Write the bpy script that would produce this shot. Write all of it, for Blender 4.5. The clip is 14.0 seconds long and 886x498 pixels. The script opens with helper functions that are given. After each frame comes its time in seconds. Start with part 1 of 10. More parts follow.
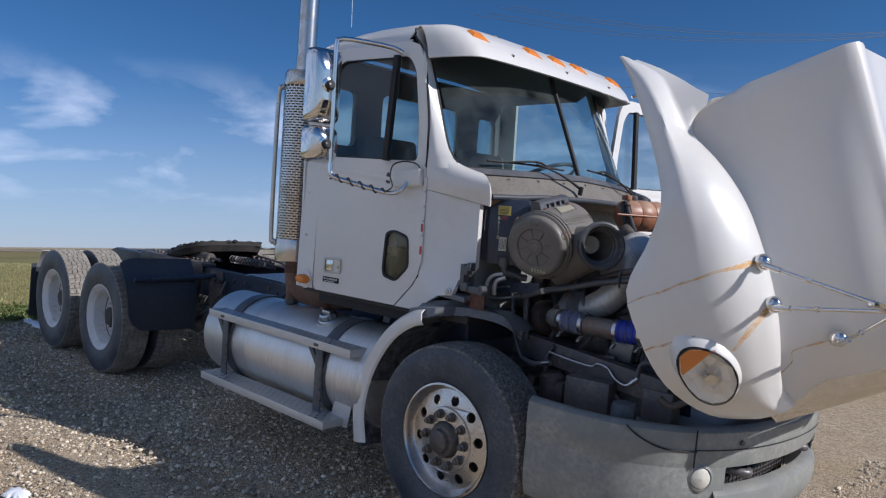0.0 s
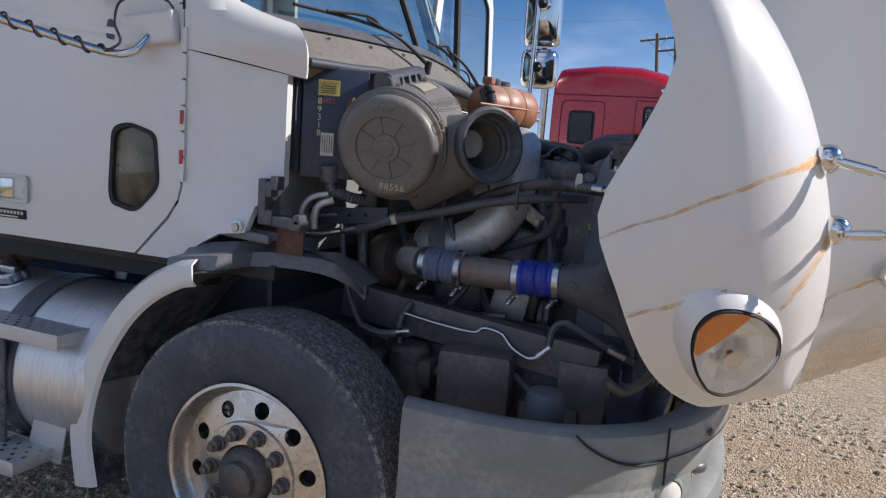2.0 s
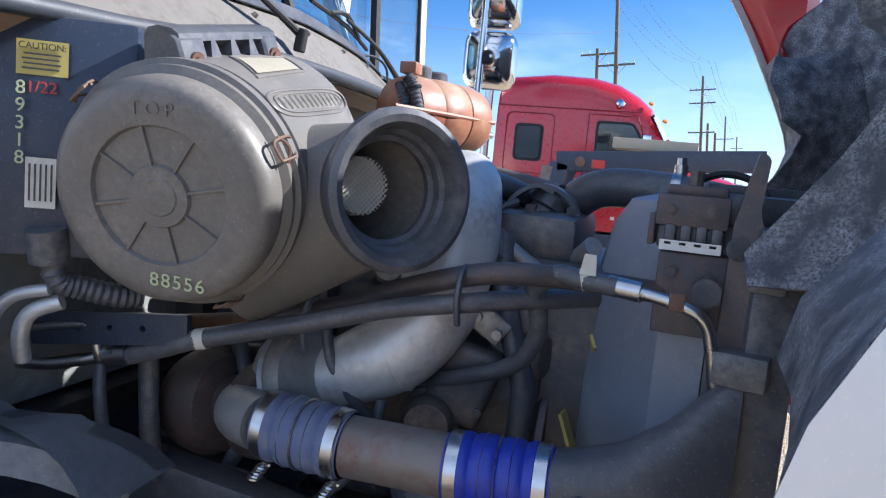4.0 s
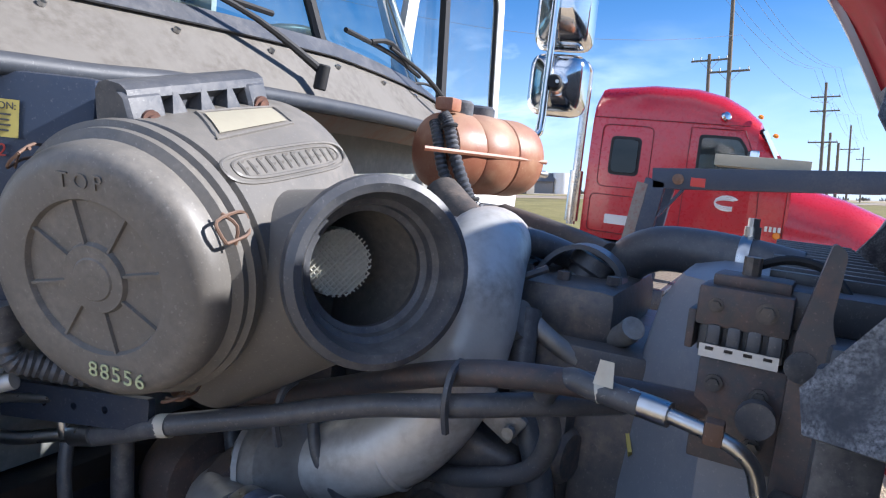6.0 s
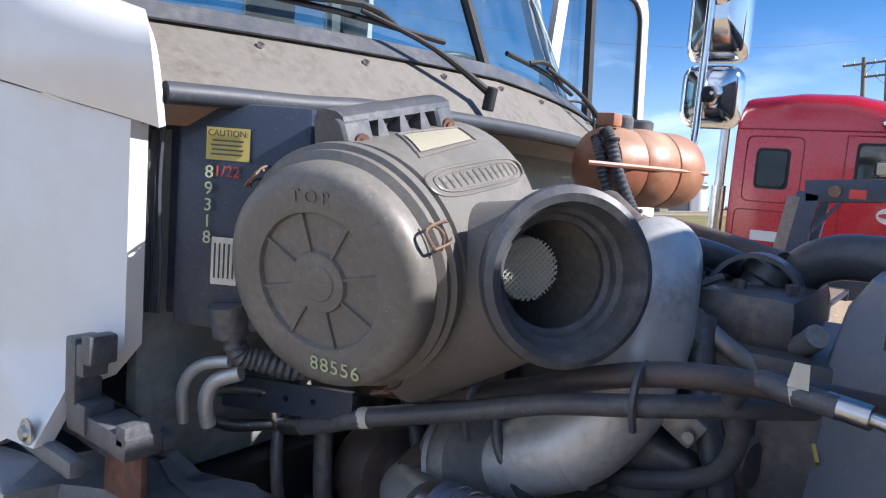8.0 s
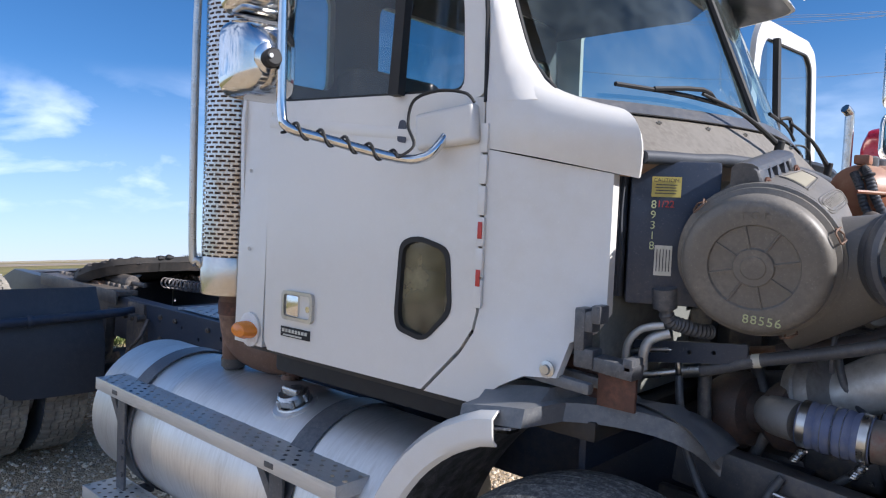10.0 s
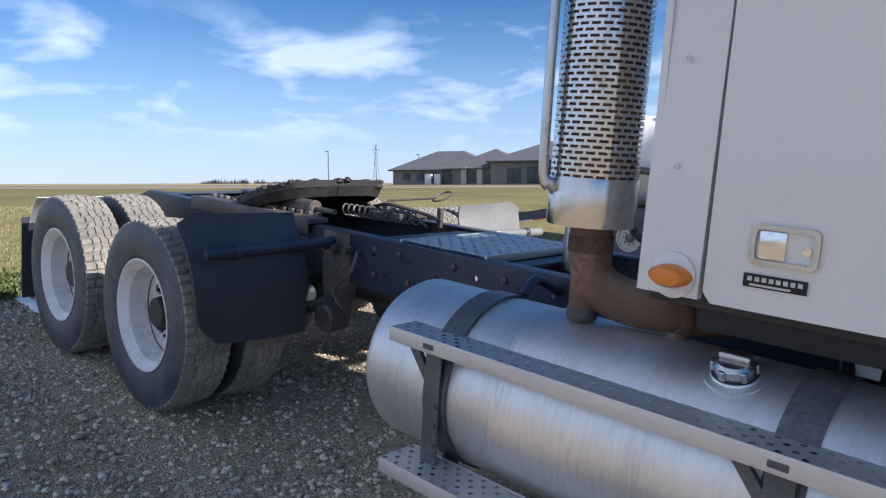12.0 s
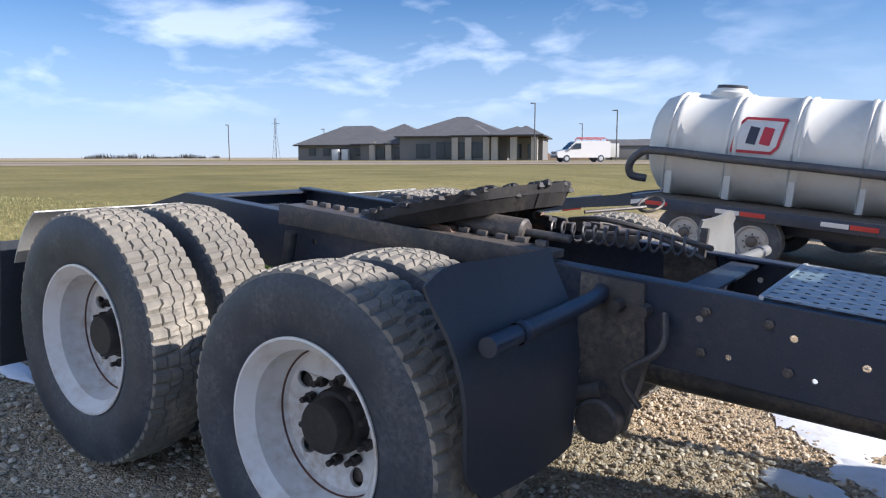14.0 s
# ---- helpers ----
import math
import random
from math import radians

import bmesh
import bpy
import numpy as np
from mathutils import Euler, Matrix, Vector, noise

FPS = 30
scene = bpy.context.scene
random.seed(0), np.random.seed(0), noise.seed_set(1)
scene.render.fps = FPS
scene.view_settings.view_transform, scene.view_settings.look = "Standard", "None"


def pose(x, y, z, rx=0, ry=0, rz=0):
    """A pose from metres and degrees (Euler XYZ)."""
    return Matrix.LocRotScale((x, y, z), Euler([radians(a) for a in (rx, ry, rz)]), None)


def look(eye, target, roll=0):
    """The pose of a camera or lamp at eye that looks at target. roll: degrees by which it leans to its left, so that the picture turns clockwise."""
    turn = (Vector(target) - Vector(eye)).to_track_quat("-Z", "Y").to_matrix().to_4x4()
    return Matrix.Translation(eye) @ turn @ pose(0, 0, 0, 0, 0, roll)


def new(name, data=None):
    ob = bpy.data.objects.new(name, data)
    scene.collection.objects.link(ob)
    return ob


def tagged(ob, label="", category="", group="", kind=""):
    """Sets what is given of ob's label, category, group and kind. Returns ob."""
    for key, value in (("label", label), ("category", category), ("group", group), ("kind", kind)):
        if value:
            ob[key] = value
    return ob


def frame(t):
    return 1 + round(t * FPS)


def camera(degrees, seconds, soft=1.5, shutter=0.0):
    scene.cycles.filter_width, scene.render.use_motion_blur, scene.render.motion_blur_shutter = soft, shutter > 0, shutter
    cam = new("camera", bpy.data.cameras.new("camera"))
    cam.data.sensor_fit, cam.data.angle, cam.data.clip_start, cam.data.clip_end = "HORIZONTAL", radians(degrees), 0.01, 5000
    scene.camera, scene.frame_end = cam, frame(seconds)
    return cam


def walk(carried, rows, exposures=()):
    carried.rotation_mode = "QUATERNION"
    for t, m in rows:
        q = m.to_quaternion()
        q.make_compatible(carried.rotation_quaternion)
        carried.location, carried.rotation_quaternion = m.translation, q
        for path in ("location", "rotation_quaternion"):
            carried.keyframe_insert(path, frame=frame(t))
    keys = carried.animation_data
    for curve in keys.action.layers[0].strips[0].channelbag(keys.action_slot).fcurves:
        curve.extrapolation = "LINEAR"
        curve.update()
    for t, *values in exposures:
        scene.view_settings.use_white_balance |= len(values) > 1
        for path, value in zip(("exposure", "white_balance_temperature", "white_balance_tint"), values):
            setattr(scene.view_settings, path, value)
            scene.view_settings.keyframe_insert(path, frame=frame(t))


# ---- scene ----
# The lot slopes: the truck stands nose-down by SLOPE degrees. Vehicles are built in the lot's own frame, LOT.
SLOPE = 5.05
LOT = Matrix.Rotation(radians(SLOPE), 4, "Y")
cam = camera(63.9, 14.0, soft=1.2)
# seconds, eye in the lot's frame, pitch, roll, yaw
PATH = [
    (0, 2.434, -3.835, 1.723, -3.35, -4.12, 43.41),
    (0.5, 2.129, -3.603, 1.647, -4.05, -4.40, 39.27),
    (1, 1.823, -3.409, 1.635, -5.52, -4.25, 33.09),
    (1.5, 1.496, -3.195, 1.623, -6.81, -4.26, 27.11),
    (2, 1.278, -2.836, 1.556, -7.90, -4.23, 22.39),
    (2.5, 1.095, -2.479, 1.553, -8.29, -4.19, 19.33),
    (3, 0.936, -2.136, 1.606, -8.17, -4.35, 17.73),
    (3.5, 0.938, -1.836, 1.622, -7.49, -4.69, 17.12),
    (4, 0.914, -1.629, 1.627, -6.67, -5.18, 17.65),
    (4.2, 0.913, -1.563, 1.646, -6.08, -5.52, 18.21),
    (6.3, 0.990, -1.393, 1.733, -7.28, -5.83, 26.71),
    (6.5, 0.994, -1.395, 1.733, -7.55, -5.76, 27.14),
    (7, 0.996, -1.402, 1.720, -7.84, -5.65, 28.84),
    (7.5, 0.987, -1.417, 1.715, -7.49, -5.09, 32.03),
    (8, 0.945, -1.496, 1.714, -6.24, -4.39, 36.05),
    (8.5, 0.902, -1.735, 1.697, -4.01, -3.68, 40.27),
    (8.7, 0.889, -1.851, 1.686, -2.90, -3.44, 41.63),
    (10.8, 0.547, -2.660, 1.582, -4.99, -1.64, 42.15),
    (11, 0.401, -2.676, 1.525, -6.84, -1.98, 42.07),
    (11.5, -0.043, -2.683, 1.496, -9.34, -2.45, 42.43),
    (12, -0.583, -2.845, 1.515, -8.83, -3.47, 43.56),
    (12.5, -1.102, -2.836, 1.493, -8.76, -3.65, 44.30),
    (13, -1.696, -2.793, 1.474, -9.01, -3.83, 43.82),
    (13.5, -2.240, -2.801, 1.490, -9.70, -3.90, 41.15),
    (14, -2.759, -2.652, 1.451, -10.30, -4.01, 35.62),
]
walk(cam, [(t, LOT @ pose(x, y, z, 90 + pitch, roll, yaw)) for t, x, y, z, pitch, roll, yaw in PATH],
     exposures=[(0.0, 0.10, 5800, 15), (1.5, 0.30, 6050, 16), (2.5, 0.72, 5850, 15), (3.2, 1.22, 5650, 14), (4.0, 1.36, 5650, 14), (6.5, 1.32, 5750, 14), (8.3, 1.22, 5850, 14), (10.8, 0.85, 5950, 15), (14.0, 0.82, 6000, 15)])

# ---- light ----
SUN_LOT = LOT @ Vector((math.sin(radians(68)) * math.cos(radians(33.5)), math.cos(radians(68)) * math.cos(radians(33.5)), math.sin(radians(33.5))))
SUN_AZ = math.atan2(SUN_LOT.x, SUN_LOT.y)      # from the +y axis towards +x
SUN_EL = math.asin(SUN_LOT.z)
world = bpy.data.worlds.new("sky")
scene.world = world
world.use_nodes = True
wn, wl = world.node_tree.nodes, world.node_tree.links
wn.clear()
w_out = wn.new("ShaderNodeOutputWorld")
w_bg = wn.new("ShaderNodeBackground")
w_sky = wn.new("ShaderNodeTexSky")
w_sky.sky_type = "NISHITA"
w_sky.sun_disc = False
w_sky.sun_elevation = SUN_EL
w_sky.sun_rotation = SUN_AZ
w_sky.altitude = 400
w_sky.air_density = 0.8
w_sky.dust_density = 0.05
w_sky.ozone_density = 2.5
w_bg.inputs["Strength"].default_value = 0.118
# thin fair-weather clouds, low over the horizon
w_tc = wn.new("ShaderNodeTexCoord")
w_sep = wn.new("ShaderNodeSeparateXYZ")
wl.new(w_tc.outputs["Generated"], w_sep.inputs[0])
w_up = wn.new("ShaderNodeMath"); w_up.operation = "ADD"; w_up.inputs[1].default_value = 0.24
wl.new(w_sep.outputs["Z"], w_up.inputs[0])
w_dx = wn.new("ShaderNodeMath"); w_dx.operation = "DIVIDE"
wl.new(w_sep.outputs["X"], w_dx.inputs[0]); wl.new(w_up.outputs[0], w_dx.inputs[1])
w_dy = wn.new("ShaderNodeMath"); w_dy.operation = "DIVIDE"
wl.new(w_sep.outputs["Y"], w_dy.inputs[0]); wl.new(w_up.outputs[0], w_dy.inputs[1])
w_com = wn.new("ShaderNodeCombineXYZ")
wl.new(w_dx.outputs[0], w_com.inputs[0]); wl.new(w_dy.outputs[0], w_com.inputs[1])
w_n = wn.new("ShaderNodeTexNoise")
w_n.inputs["Scale"].default_value = 2.3
w_n.inputs["Detail"].default_value = 7
w_n.inputs["Roughness"].default_value = 0.52
w_n.inputs["Distortion"].default_value = 0.25
wl.new(w_com.outputs[0], w_n.inputs["Vector"])
w_r = wn.new("ShaderNodeValToRGB")
w_r.color_ramp.elements[0].position = 0.49
w_r.color_ramp.elements[1].position = 0.63
# cloud also thickens to the unseen south, added as extra fill
w_s = wn.new("ShaderNodeMapRange"); w_s.interpolation_type = "SMOOTHSTEP"
w_s.inputs["From Min"].default_value = 0.05; w_s.inputs["From Max"].default_value = -0.40; w_s.inputs["To Max"].default_value = 0.13
wl.new(w_sep.outputs["Y"], w_s.inputs["Value"])
w_na = wn.new("ShaderNodeMath"); w_na.operation = "ADD"
wl.new(w_n.outputs["Fac"], w_na.inputs[0]); wl.new(w_s.outputs[0], w_na.inputs[1])
wl.new(w_na.outputs[0], w_r.inputs[0])
# cloud belt between about 5 and 14 degrees above the horizon
w_b1 = wn.new("ShaderNodeMapRange"); w_b1.interpolation_type = "SMOOTHSTEP"
w_b1.inputs["From Min"].default_value = 0.03; w_b1.inputs["From Max"].default_value = 0.11
w_b2 = wn.new("ShaderNodeMapRange"); w_b2.interpolation_type = "SMOOTHSTEP"
w_b2.inputs["From Min"].default_value = 0.25; w_b2.inputs["From Max"].default_value = 0.17
for b in (w_b1, w_b2):
    wl.new(w_sep.outputs["Z"], b.inputs["Value"])
# denser to the south-west, away from the sun
w_dot = wn.new("ShaderNodeVectorMath"); w_dot.operation = "DOT_PRODUCT"; w_dot.inputs[1].default_value = (0.92, 0.39, 0)
wl.new(w_tc.outputs["Generated"], w_dot.inputs[0])
w_b3 = wn.new("ShaderNodeMapRange"); w_b3.interpolation_type = "SMOOTHSTEP"
w_b3.inputs["From Min"].default_value = 0.35; w_b3.inputs["From Max"].default_value = -0.15
w_b3.inputs["To Min"].default_value = 0.12
wl.new(w_dot.outputs["Value"], w_b3.inputs["Value"])
# bright cloud bank added out of view, south opposite the sun, to fill shade
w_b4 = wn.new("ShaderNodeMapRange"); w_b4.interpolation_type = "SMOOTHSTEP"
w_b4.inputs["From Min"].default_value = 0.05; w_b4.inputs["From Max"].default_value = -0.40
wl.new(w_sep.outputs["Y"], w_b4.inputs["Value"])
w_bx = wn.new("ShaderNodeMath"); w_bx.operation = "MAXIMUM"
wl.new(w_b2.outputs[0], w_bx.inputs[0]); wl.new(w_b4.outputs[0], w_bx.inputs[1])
w_m = w_r.outputs[0]
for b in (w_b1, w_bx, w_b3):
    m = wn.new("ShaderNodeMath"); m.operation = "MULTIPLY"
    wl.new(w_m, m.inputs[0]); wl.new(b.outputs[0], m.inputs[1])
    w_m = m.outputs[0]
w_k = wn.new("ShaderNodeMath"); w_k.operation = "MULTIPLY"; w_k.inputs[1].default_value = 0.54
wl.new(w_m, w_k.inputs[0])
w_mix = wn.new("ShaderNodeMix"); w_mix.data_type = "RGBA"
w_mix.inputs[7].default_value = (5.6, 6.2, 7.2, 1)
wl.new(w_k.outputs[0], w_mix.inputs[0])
w_sat = wn.new("ShaderNodeHueSaturation"); w_sat.inputs["Saturation"].default_value = 1.24; w_sat.inputs["Value"].default_value = 0.60
wl.new(w_sky.outputs[0], w_sat.inputs["Color"])
# pale haze towards the horizon
w_hz = wn.new("ShaderNodeMapRange"); w_hz.interpolation_type = "SMOOTHSTEP"
w_hz.inputs["From Min"].default_value = 0.26; w_hz.inputs["From Max"].default_value = -0.02; w_hz.inputs["To Max"].default_value = 0.72
wl.new(w_sep.outputs["Z"], w_hz.inputs["Value"])
w_hm = wn.new("ShaderNodeMix"); w_hm.data_type = "RGBA"; w_hm.inputs[7].default_value = (2.75, 3.45, 4.6, 1)
wl.new(w_hz.outputs[0], w_hm.inputs[0]); wl.new(w_sat.outputs[0], w_hm.inputs[6])
wl.new(w_hm.outputs[2], w_mix.inputs[6])
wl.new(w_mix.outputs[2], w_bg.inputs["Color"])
wl.new(w_bg.outputs[0], w_out.inputs[0])

sun = new("sun", bpy.data.lights.new("sun", "SUN"))
sun.data.energy = 4.3
sun.data.angle = radians(0.55)
sun.data.color = (1.0, 0.93, 0.82)
TO_SUN = Vector((math.sin(SUN_AZ) * math.cos(SUN_EL), math.cos(SUN_AZ) * math.cos(SUN_EL), math.sin(SUN_EL)))
sun.matrix_world = look(TO_SUN * 50, (0, 0, 0))

# ---- materials ----
def nodes_of(name):
    m = bpy.data.materials.new(name)
    m.use_nodes = True
    n, l = m.node_tree.nodes, m.node_tree.links
    return m, n, l, n["Principled BSDF"]


def noise_node(n, l, vec, scale, detail=4.0, rough=0.55):
    t = n.new("ShaderNodeTexNoise")
    t.inputs["Scale"].default_value, t.inputs["Detail"].default_value, t.inputs["Roughness"].default_value = scale, detail, rough
    l.new(vec, t.inputs["Vector"])
    return t.outputs["Fac"]


def ramp(n, l, fac, a, b, lo=(0, 0, 0, 1), hi=(1, 1, 1, 1)):
    r = n.new("ShaderNodeValToRGB")
    r.color_ramp.elements[0].position, r.color_ramp.elements[1].position = a, b
    r.color_ramp.elements[0].color, r.color_ramp.elements[1].color = lo, hi
    l.new(fac, r.inputs[0])
    return r.outputs[0]


def mix(n, l, fac, a, b):
    m = n.new("ShaderNodeMix")
    m.data_type = "RGBA"
    for sock, v in ((m.inputs[0], fac), (m.inputs[6], a), (m.inputs[7], b)):
        if isinstance(v, (int, float)):
            sock.default_value = v
        elif isinstance(v, (tuple, list)):
            sock.default_value = (*v[:3], 1)
        else:
            l.new(v, sock)
    return m.outputs[2]


def surface(name, base, worn, rough=0.5, metal=0.0, big=2.0, fine=40.0, amount=0.5, rough_var=0.12, bump=0.05, bump_scale=60.0, coat=0.0,
            dust=0.0, dust_color=(0.30, 0.26, 0.21), space="Object", stretch=None):
    """A base colour worn at two scales, with uneven gloss, fine relief and dust that lies on upward faces."""
    m, n, l, p = nodes_of(name)
    tc = n.new("ShaderNodeTexCoord")
    vec = tc.outputs[space]
    if stretch:
        mp = n.new("ShaderNodeMapping")
        mp.inputs["Scale"].default_value = stretch
        l.new(vec, mp.inputs["Vector"])
        vec = mp.outputs[0]
    a = noise_node(n, l, vec, big)
    b = noise_node(n, l, vec, fine, 6, 0.6)
    mul = n.new("ShaderNodeMath"); mul.operation = "MULTIPLY"
    l.new(ramp(n, l, a, 0.38, 0.68), mul.inputs[0]); l.new(ramp(n, l, b, 0.35, 0.65), mul.inputs[1])
    k = n.new("ShaderNodeMath"); k.operation = "MULTIPLY"; k.inputs[1].default_value = amount
    l.new(mul.outputs[0], k.inputs[0])
    col = mix(n, l, k.outputs[0], base, worn)
    if dust:
        g = n.new("ShaderNodeNewGeometry")
        s = n.new("ShaderNodeSeparateXYZ"); l.new(g.outputs["Normal"], s.inputs[0])
        up = n.new("ShaderNodeMapRange"); up.inputs["From Min"].default_value = 0.1; up.inputs["From Max"].default_value = 0.95
        l.new(s.outputs["Z"], up.inputs["Value"])
        d = n.new("ShaderNodeMath"); d.operation = "MULTIPLY"; l.new(up.outputs[0], d.inputs[0])
        l.new(ramp(n, l, a, 0.2, 0.75, (0.35, 0.35, 0.35, 1)), d.inputs[1])
        d2 = n.new("ShaderNodeMath"); d2.operation = "MULTIPLY"; d2.inputs[1].default_value = dust; l.new(d.outputs[0], d2.inputs[0])
        col = mix(n, l, d2.outputs[0], col, dust_color)
    if bump and dust:
        # fine specks of grit
        sp = noise_node(n, l, vec, 190.0, 3, 0.7)
        sk = n.new("ShaderNodeMath"); sk.operation = "MULTIPLY"; sk.inputs[1].default_value = 0.26
        l.new(ramp(n, l, sp, 0.60, 0.70), sk.inputs[0])
        col = mix(n, l, sk.outputs[0], col, [min(1.0, c * 1.2 + 0.12) for c in worn])
    l.new(col, p.inputs["Base Color"])
    rr = n.new("ShaderNodeMapRange")
    rr.inputs["To Min"].default_value, rr.inputs["To Max"].default_value = max(0.02, rough - rough_var), min(1, rough + rough_var)
    l.new(b, rr.inputs["Value"]); l.new(rr.outputs[0], p.inputs["Roughness"])
    p.inputs["Metallic"].default_value = metal
    p.inputs["Coat Weight"].default_value = coat
    p.inputs["Coat Roughness"].default_value = 0.08
    if bump:
        bp = n.new("ShaderNodeBump")
        bp.inputs["Strength"].default_value = bump
        bp.inputs["Distance"].default_value = 0.004
        l.new(noise_node(n, l, vec, bump_scale, 5, 0.6), bp.inputs["Height"])
        l.new(bp.outputs[0], p.inputs["Normal"])
    return m


def glass(name, tint, opacity=0.0, rough=0.0, film=(0.35, 0.33, 0.29)):
    m, n, l, p = nodes_of(name)
    n.remove(p)
    out = n["Material Output"]
    tr = n.new("ShaderNodeBsdfTransparent"); tr.inputs[0].default_value = (*tint, 1)
    gl = n.new("ShaderNodeBsdfGlossy"); gl.inputs["Roughness"].default_value = rough
    df = n.new("ShaderNodeBsdfDiffuse"); df.inputs[0].default_value = (*film, 1)
    tc = n.new("ShaderNodeTexCoord")
    sm = noise_node(n, l, tc.outputs["Object"], 3.0, 6, 0.65)
    k = n.new("ShaderNodeMath"); k.operation = "MULTIPLY"; k.inputs[1].default_value = opacity * 2
    l.new(ramp(n, l, sm, 0.35, 0.75), k.inputs[0])
    m1 = n.new("ShaderNodeMixShader"); l.new(k.outputs[0], m1.inputs[0]); l.new(tr.outputs[0], m1.inputs[1]); l.new(df.outputs[0], m1.inputs[2])
    lw = n.new("ShaderNodeLayerWeight"); lw.inputs["Blend"].default_value = 0.5
    pw = n.new("ShaderNodeMath"); pw.operation = "POWER"; pw.inputs[1].default_value = 4.0; l.new(lw.outputs["Facing"], pw.inputs[0])
    fr = n.new("ShaderNodeMath"); fr.operation = "MULTIPLY_ADD"; fr.inputs[1].default_value = 0.75; fr.inputs[2].default_value = 0.05; l.new(pw.outputs[0], fr.inputs[0])
    m2 = n.new("ShaderNodeMixShader"); l.new(fr.outputs[0], m2.inputs[0]); l.new(m1.outputs[0], m2.inputs[1]); l.new(gl.outputs[0], m2.inputs[2])
    l.new(m2.outputs[0], out.inputs[0])
    return m


WHITE = surface("white_paint", (0.69, 0.675, 0.645), (0.62, 0.59, 0.53), 0.34, 0, 1.2, 18, 0.45, 0.06, 0.02, 30, coat=0.4, dust=0.12)
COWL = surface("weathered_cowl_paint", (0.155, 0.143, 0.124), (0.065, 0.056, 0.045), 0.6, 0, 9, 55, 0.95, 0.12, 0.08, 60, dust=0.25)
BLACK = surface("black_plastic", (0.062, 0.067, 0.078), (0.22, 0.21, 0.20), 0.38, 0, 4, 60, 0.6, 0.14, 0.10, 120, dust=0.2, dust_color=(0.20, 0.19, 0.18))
# grey-blue base paints in the sky's sheen, below the dust
LEDGE = surface("dusted_black_plastic_with_sky_sheen", (0.10, 0.108, 0.12), (0.22, 0.22, 0.22), 0.34, 0, 3, 45, 0.8, 0.14, 0.12, 90, dust=0.3, dust_color=(0.26, 0.26, 0.26))
AIRBOX = surface("sun_faded_black_plastic", (0.130, 0.121, 0.108), (0.235, 0.212, 0.182), 0.46, 0, 5, 70, 0.75, 0.14, 0.08, 160, dust=0.34, dust_color=(0.26, 0.235, 0.195))
DARK = surface("oily_dark_metal", (0.085, 0.086, 0.094), (0.25, 0.20, 0.165), 0.42, 0.2, 8, 50, 0.9, 0.2, 0.25, 45, dust=0.2, dust_color=(0.18, 0.16, 0.13))
FRAME = surface("dark_blue_black_chassis_paint", (0.026, 0.038, 0.066), (0.09, 0.09, 0.095), 0.40, 0.1, 3, 40, 0.6, 0.15, 0.1, 60, dust=0.18, dust_color=(0.16, 0.14, 0.12))
FIFTH = surface("black_grease_and_shade", (0.022, 0.021, 0.021), (0.065, 0.052, 0.044), 0.6, 0.1, 5, 40, 0.8, 0.2, 0.4, 40)
GREASE = surface("greasy_steel", (0.072, 0.069, 0.068), (0.24, 0.19, 0.15), 0.5, 0.25, 6, 45, 0.9, 0.2, 0.35, 40, dust=0.3, dust_color=(0.20, 0.17, 0.14))
RUST = surface("rusted_steel", (0.085, 0.045, 0.035), (0.26, 0.12, 0.075), 0.8, 0.1, 8, 50, 0.9, 0.1, 0.3, 70)
RUSTDARK = surface("brown_rusted_pipe", (0.13, 0.075, 0.05), (0.30, 0.18, 0.12), 0.7, 0.2, 6, 40, 0.9, 0.12, 0.25, 60, dust=0.3)
ALU = surface("brushed_aluminium", (0.60, 0.60, 0.59), (0.42, 0.41, 0.39), 0.48, 0.6, 2.5, 35, 0.6, 0.1, 0.03, 90, stretch=(0.35, 3, 3))
TANKALU = surface("weathered_aluminium_tank", (0.74, 0.74, 0.73), (0.44, 0.42, 0.39), 0.42, 0.8, 1.2, 18, 0.55, 0.10, 0.03, 60, stretch=(5, 0.8, 0.8), dust=0.12)
WHEELALU = surface("polished_wheel_aluminium", (0.64, 0.62, 0.60), (0.32, 0.28, 0.24), 0.3, 1.0, 8, 50, 0.8, 0.1, 0.05, 80)
CHROME = surface("chrome", (0.74, 0.73, 0.71), (0.55, 0.52, 0.47), 0.12, 1.0, 6, 40, 0.6, 0.06, 0.0, dust=0.08)
STAIN = surface("stained_stainless", (0.60, 0.58, 0.55), (0.40, 0.30, 0.20), 0.22, 1.0, 5, 22, 0.9, 0.08, 0.02, 60)
RUBBER = surface("dusty_tyre_rubber", (0.036, 0.045, 0.060), (0.125, 0.135, 0.15), 0.52, 0, 5, 60, 0.9, 0.12, 0.14, 110, dust=0.1, dust_color=(0.20, 0.18, 0.15))
TREAD = surface("gravel_dusted_tread", (0.20, 0.185, 0.16), (0.48, 0.43, 0.35), 0.9, 0, 4, 24, 0.95, 0.06, 0.35, 60, dust=0.35, dust_color=(0.24, 0.21, 0.165))
STEERTREAD = surface("dusty_steer_tread", (0.060, 0.060, 0.060), (0.40, 0.38, 0.34), 0.85, 0, 60, 150, 1.0, 0.08, 0.5, 120, dust=0.1)
HOSE = surface("black_rubber_hose", (0.064, 0.069, 0.080), (0.22, 0.21, 0.20), 0.36, 0, 6, 50, 0.55, 0.12, 0.05, 90, dust=0.16)
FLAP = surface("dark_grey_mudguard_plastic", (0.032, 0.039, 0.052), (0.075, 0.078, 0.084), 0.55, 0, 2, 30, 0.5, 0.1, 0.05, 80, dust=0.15)
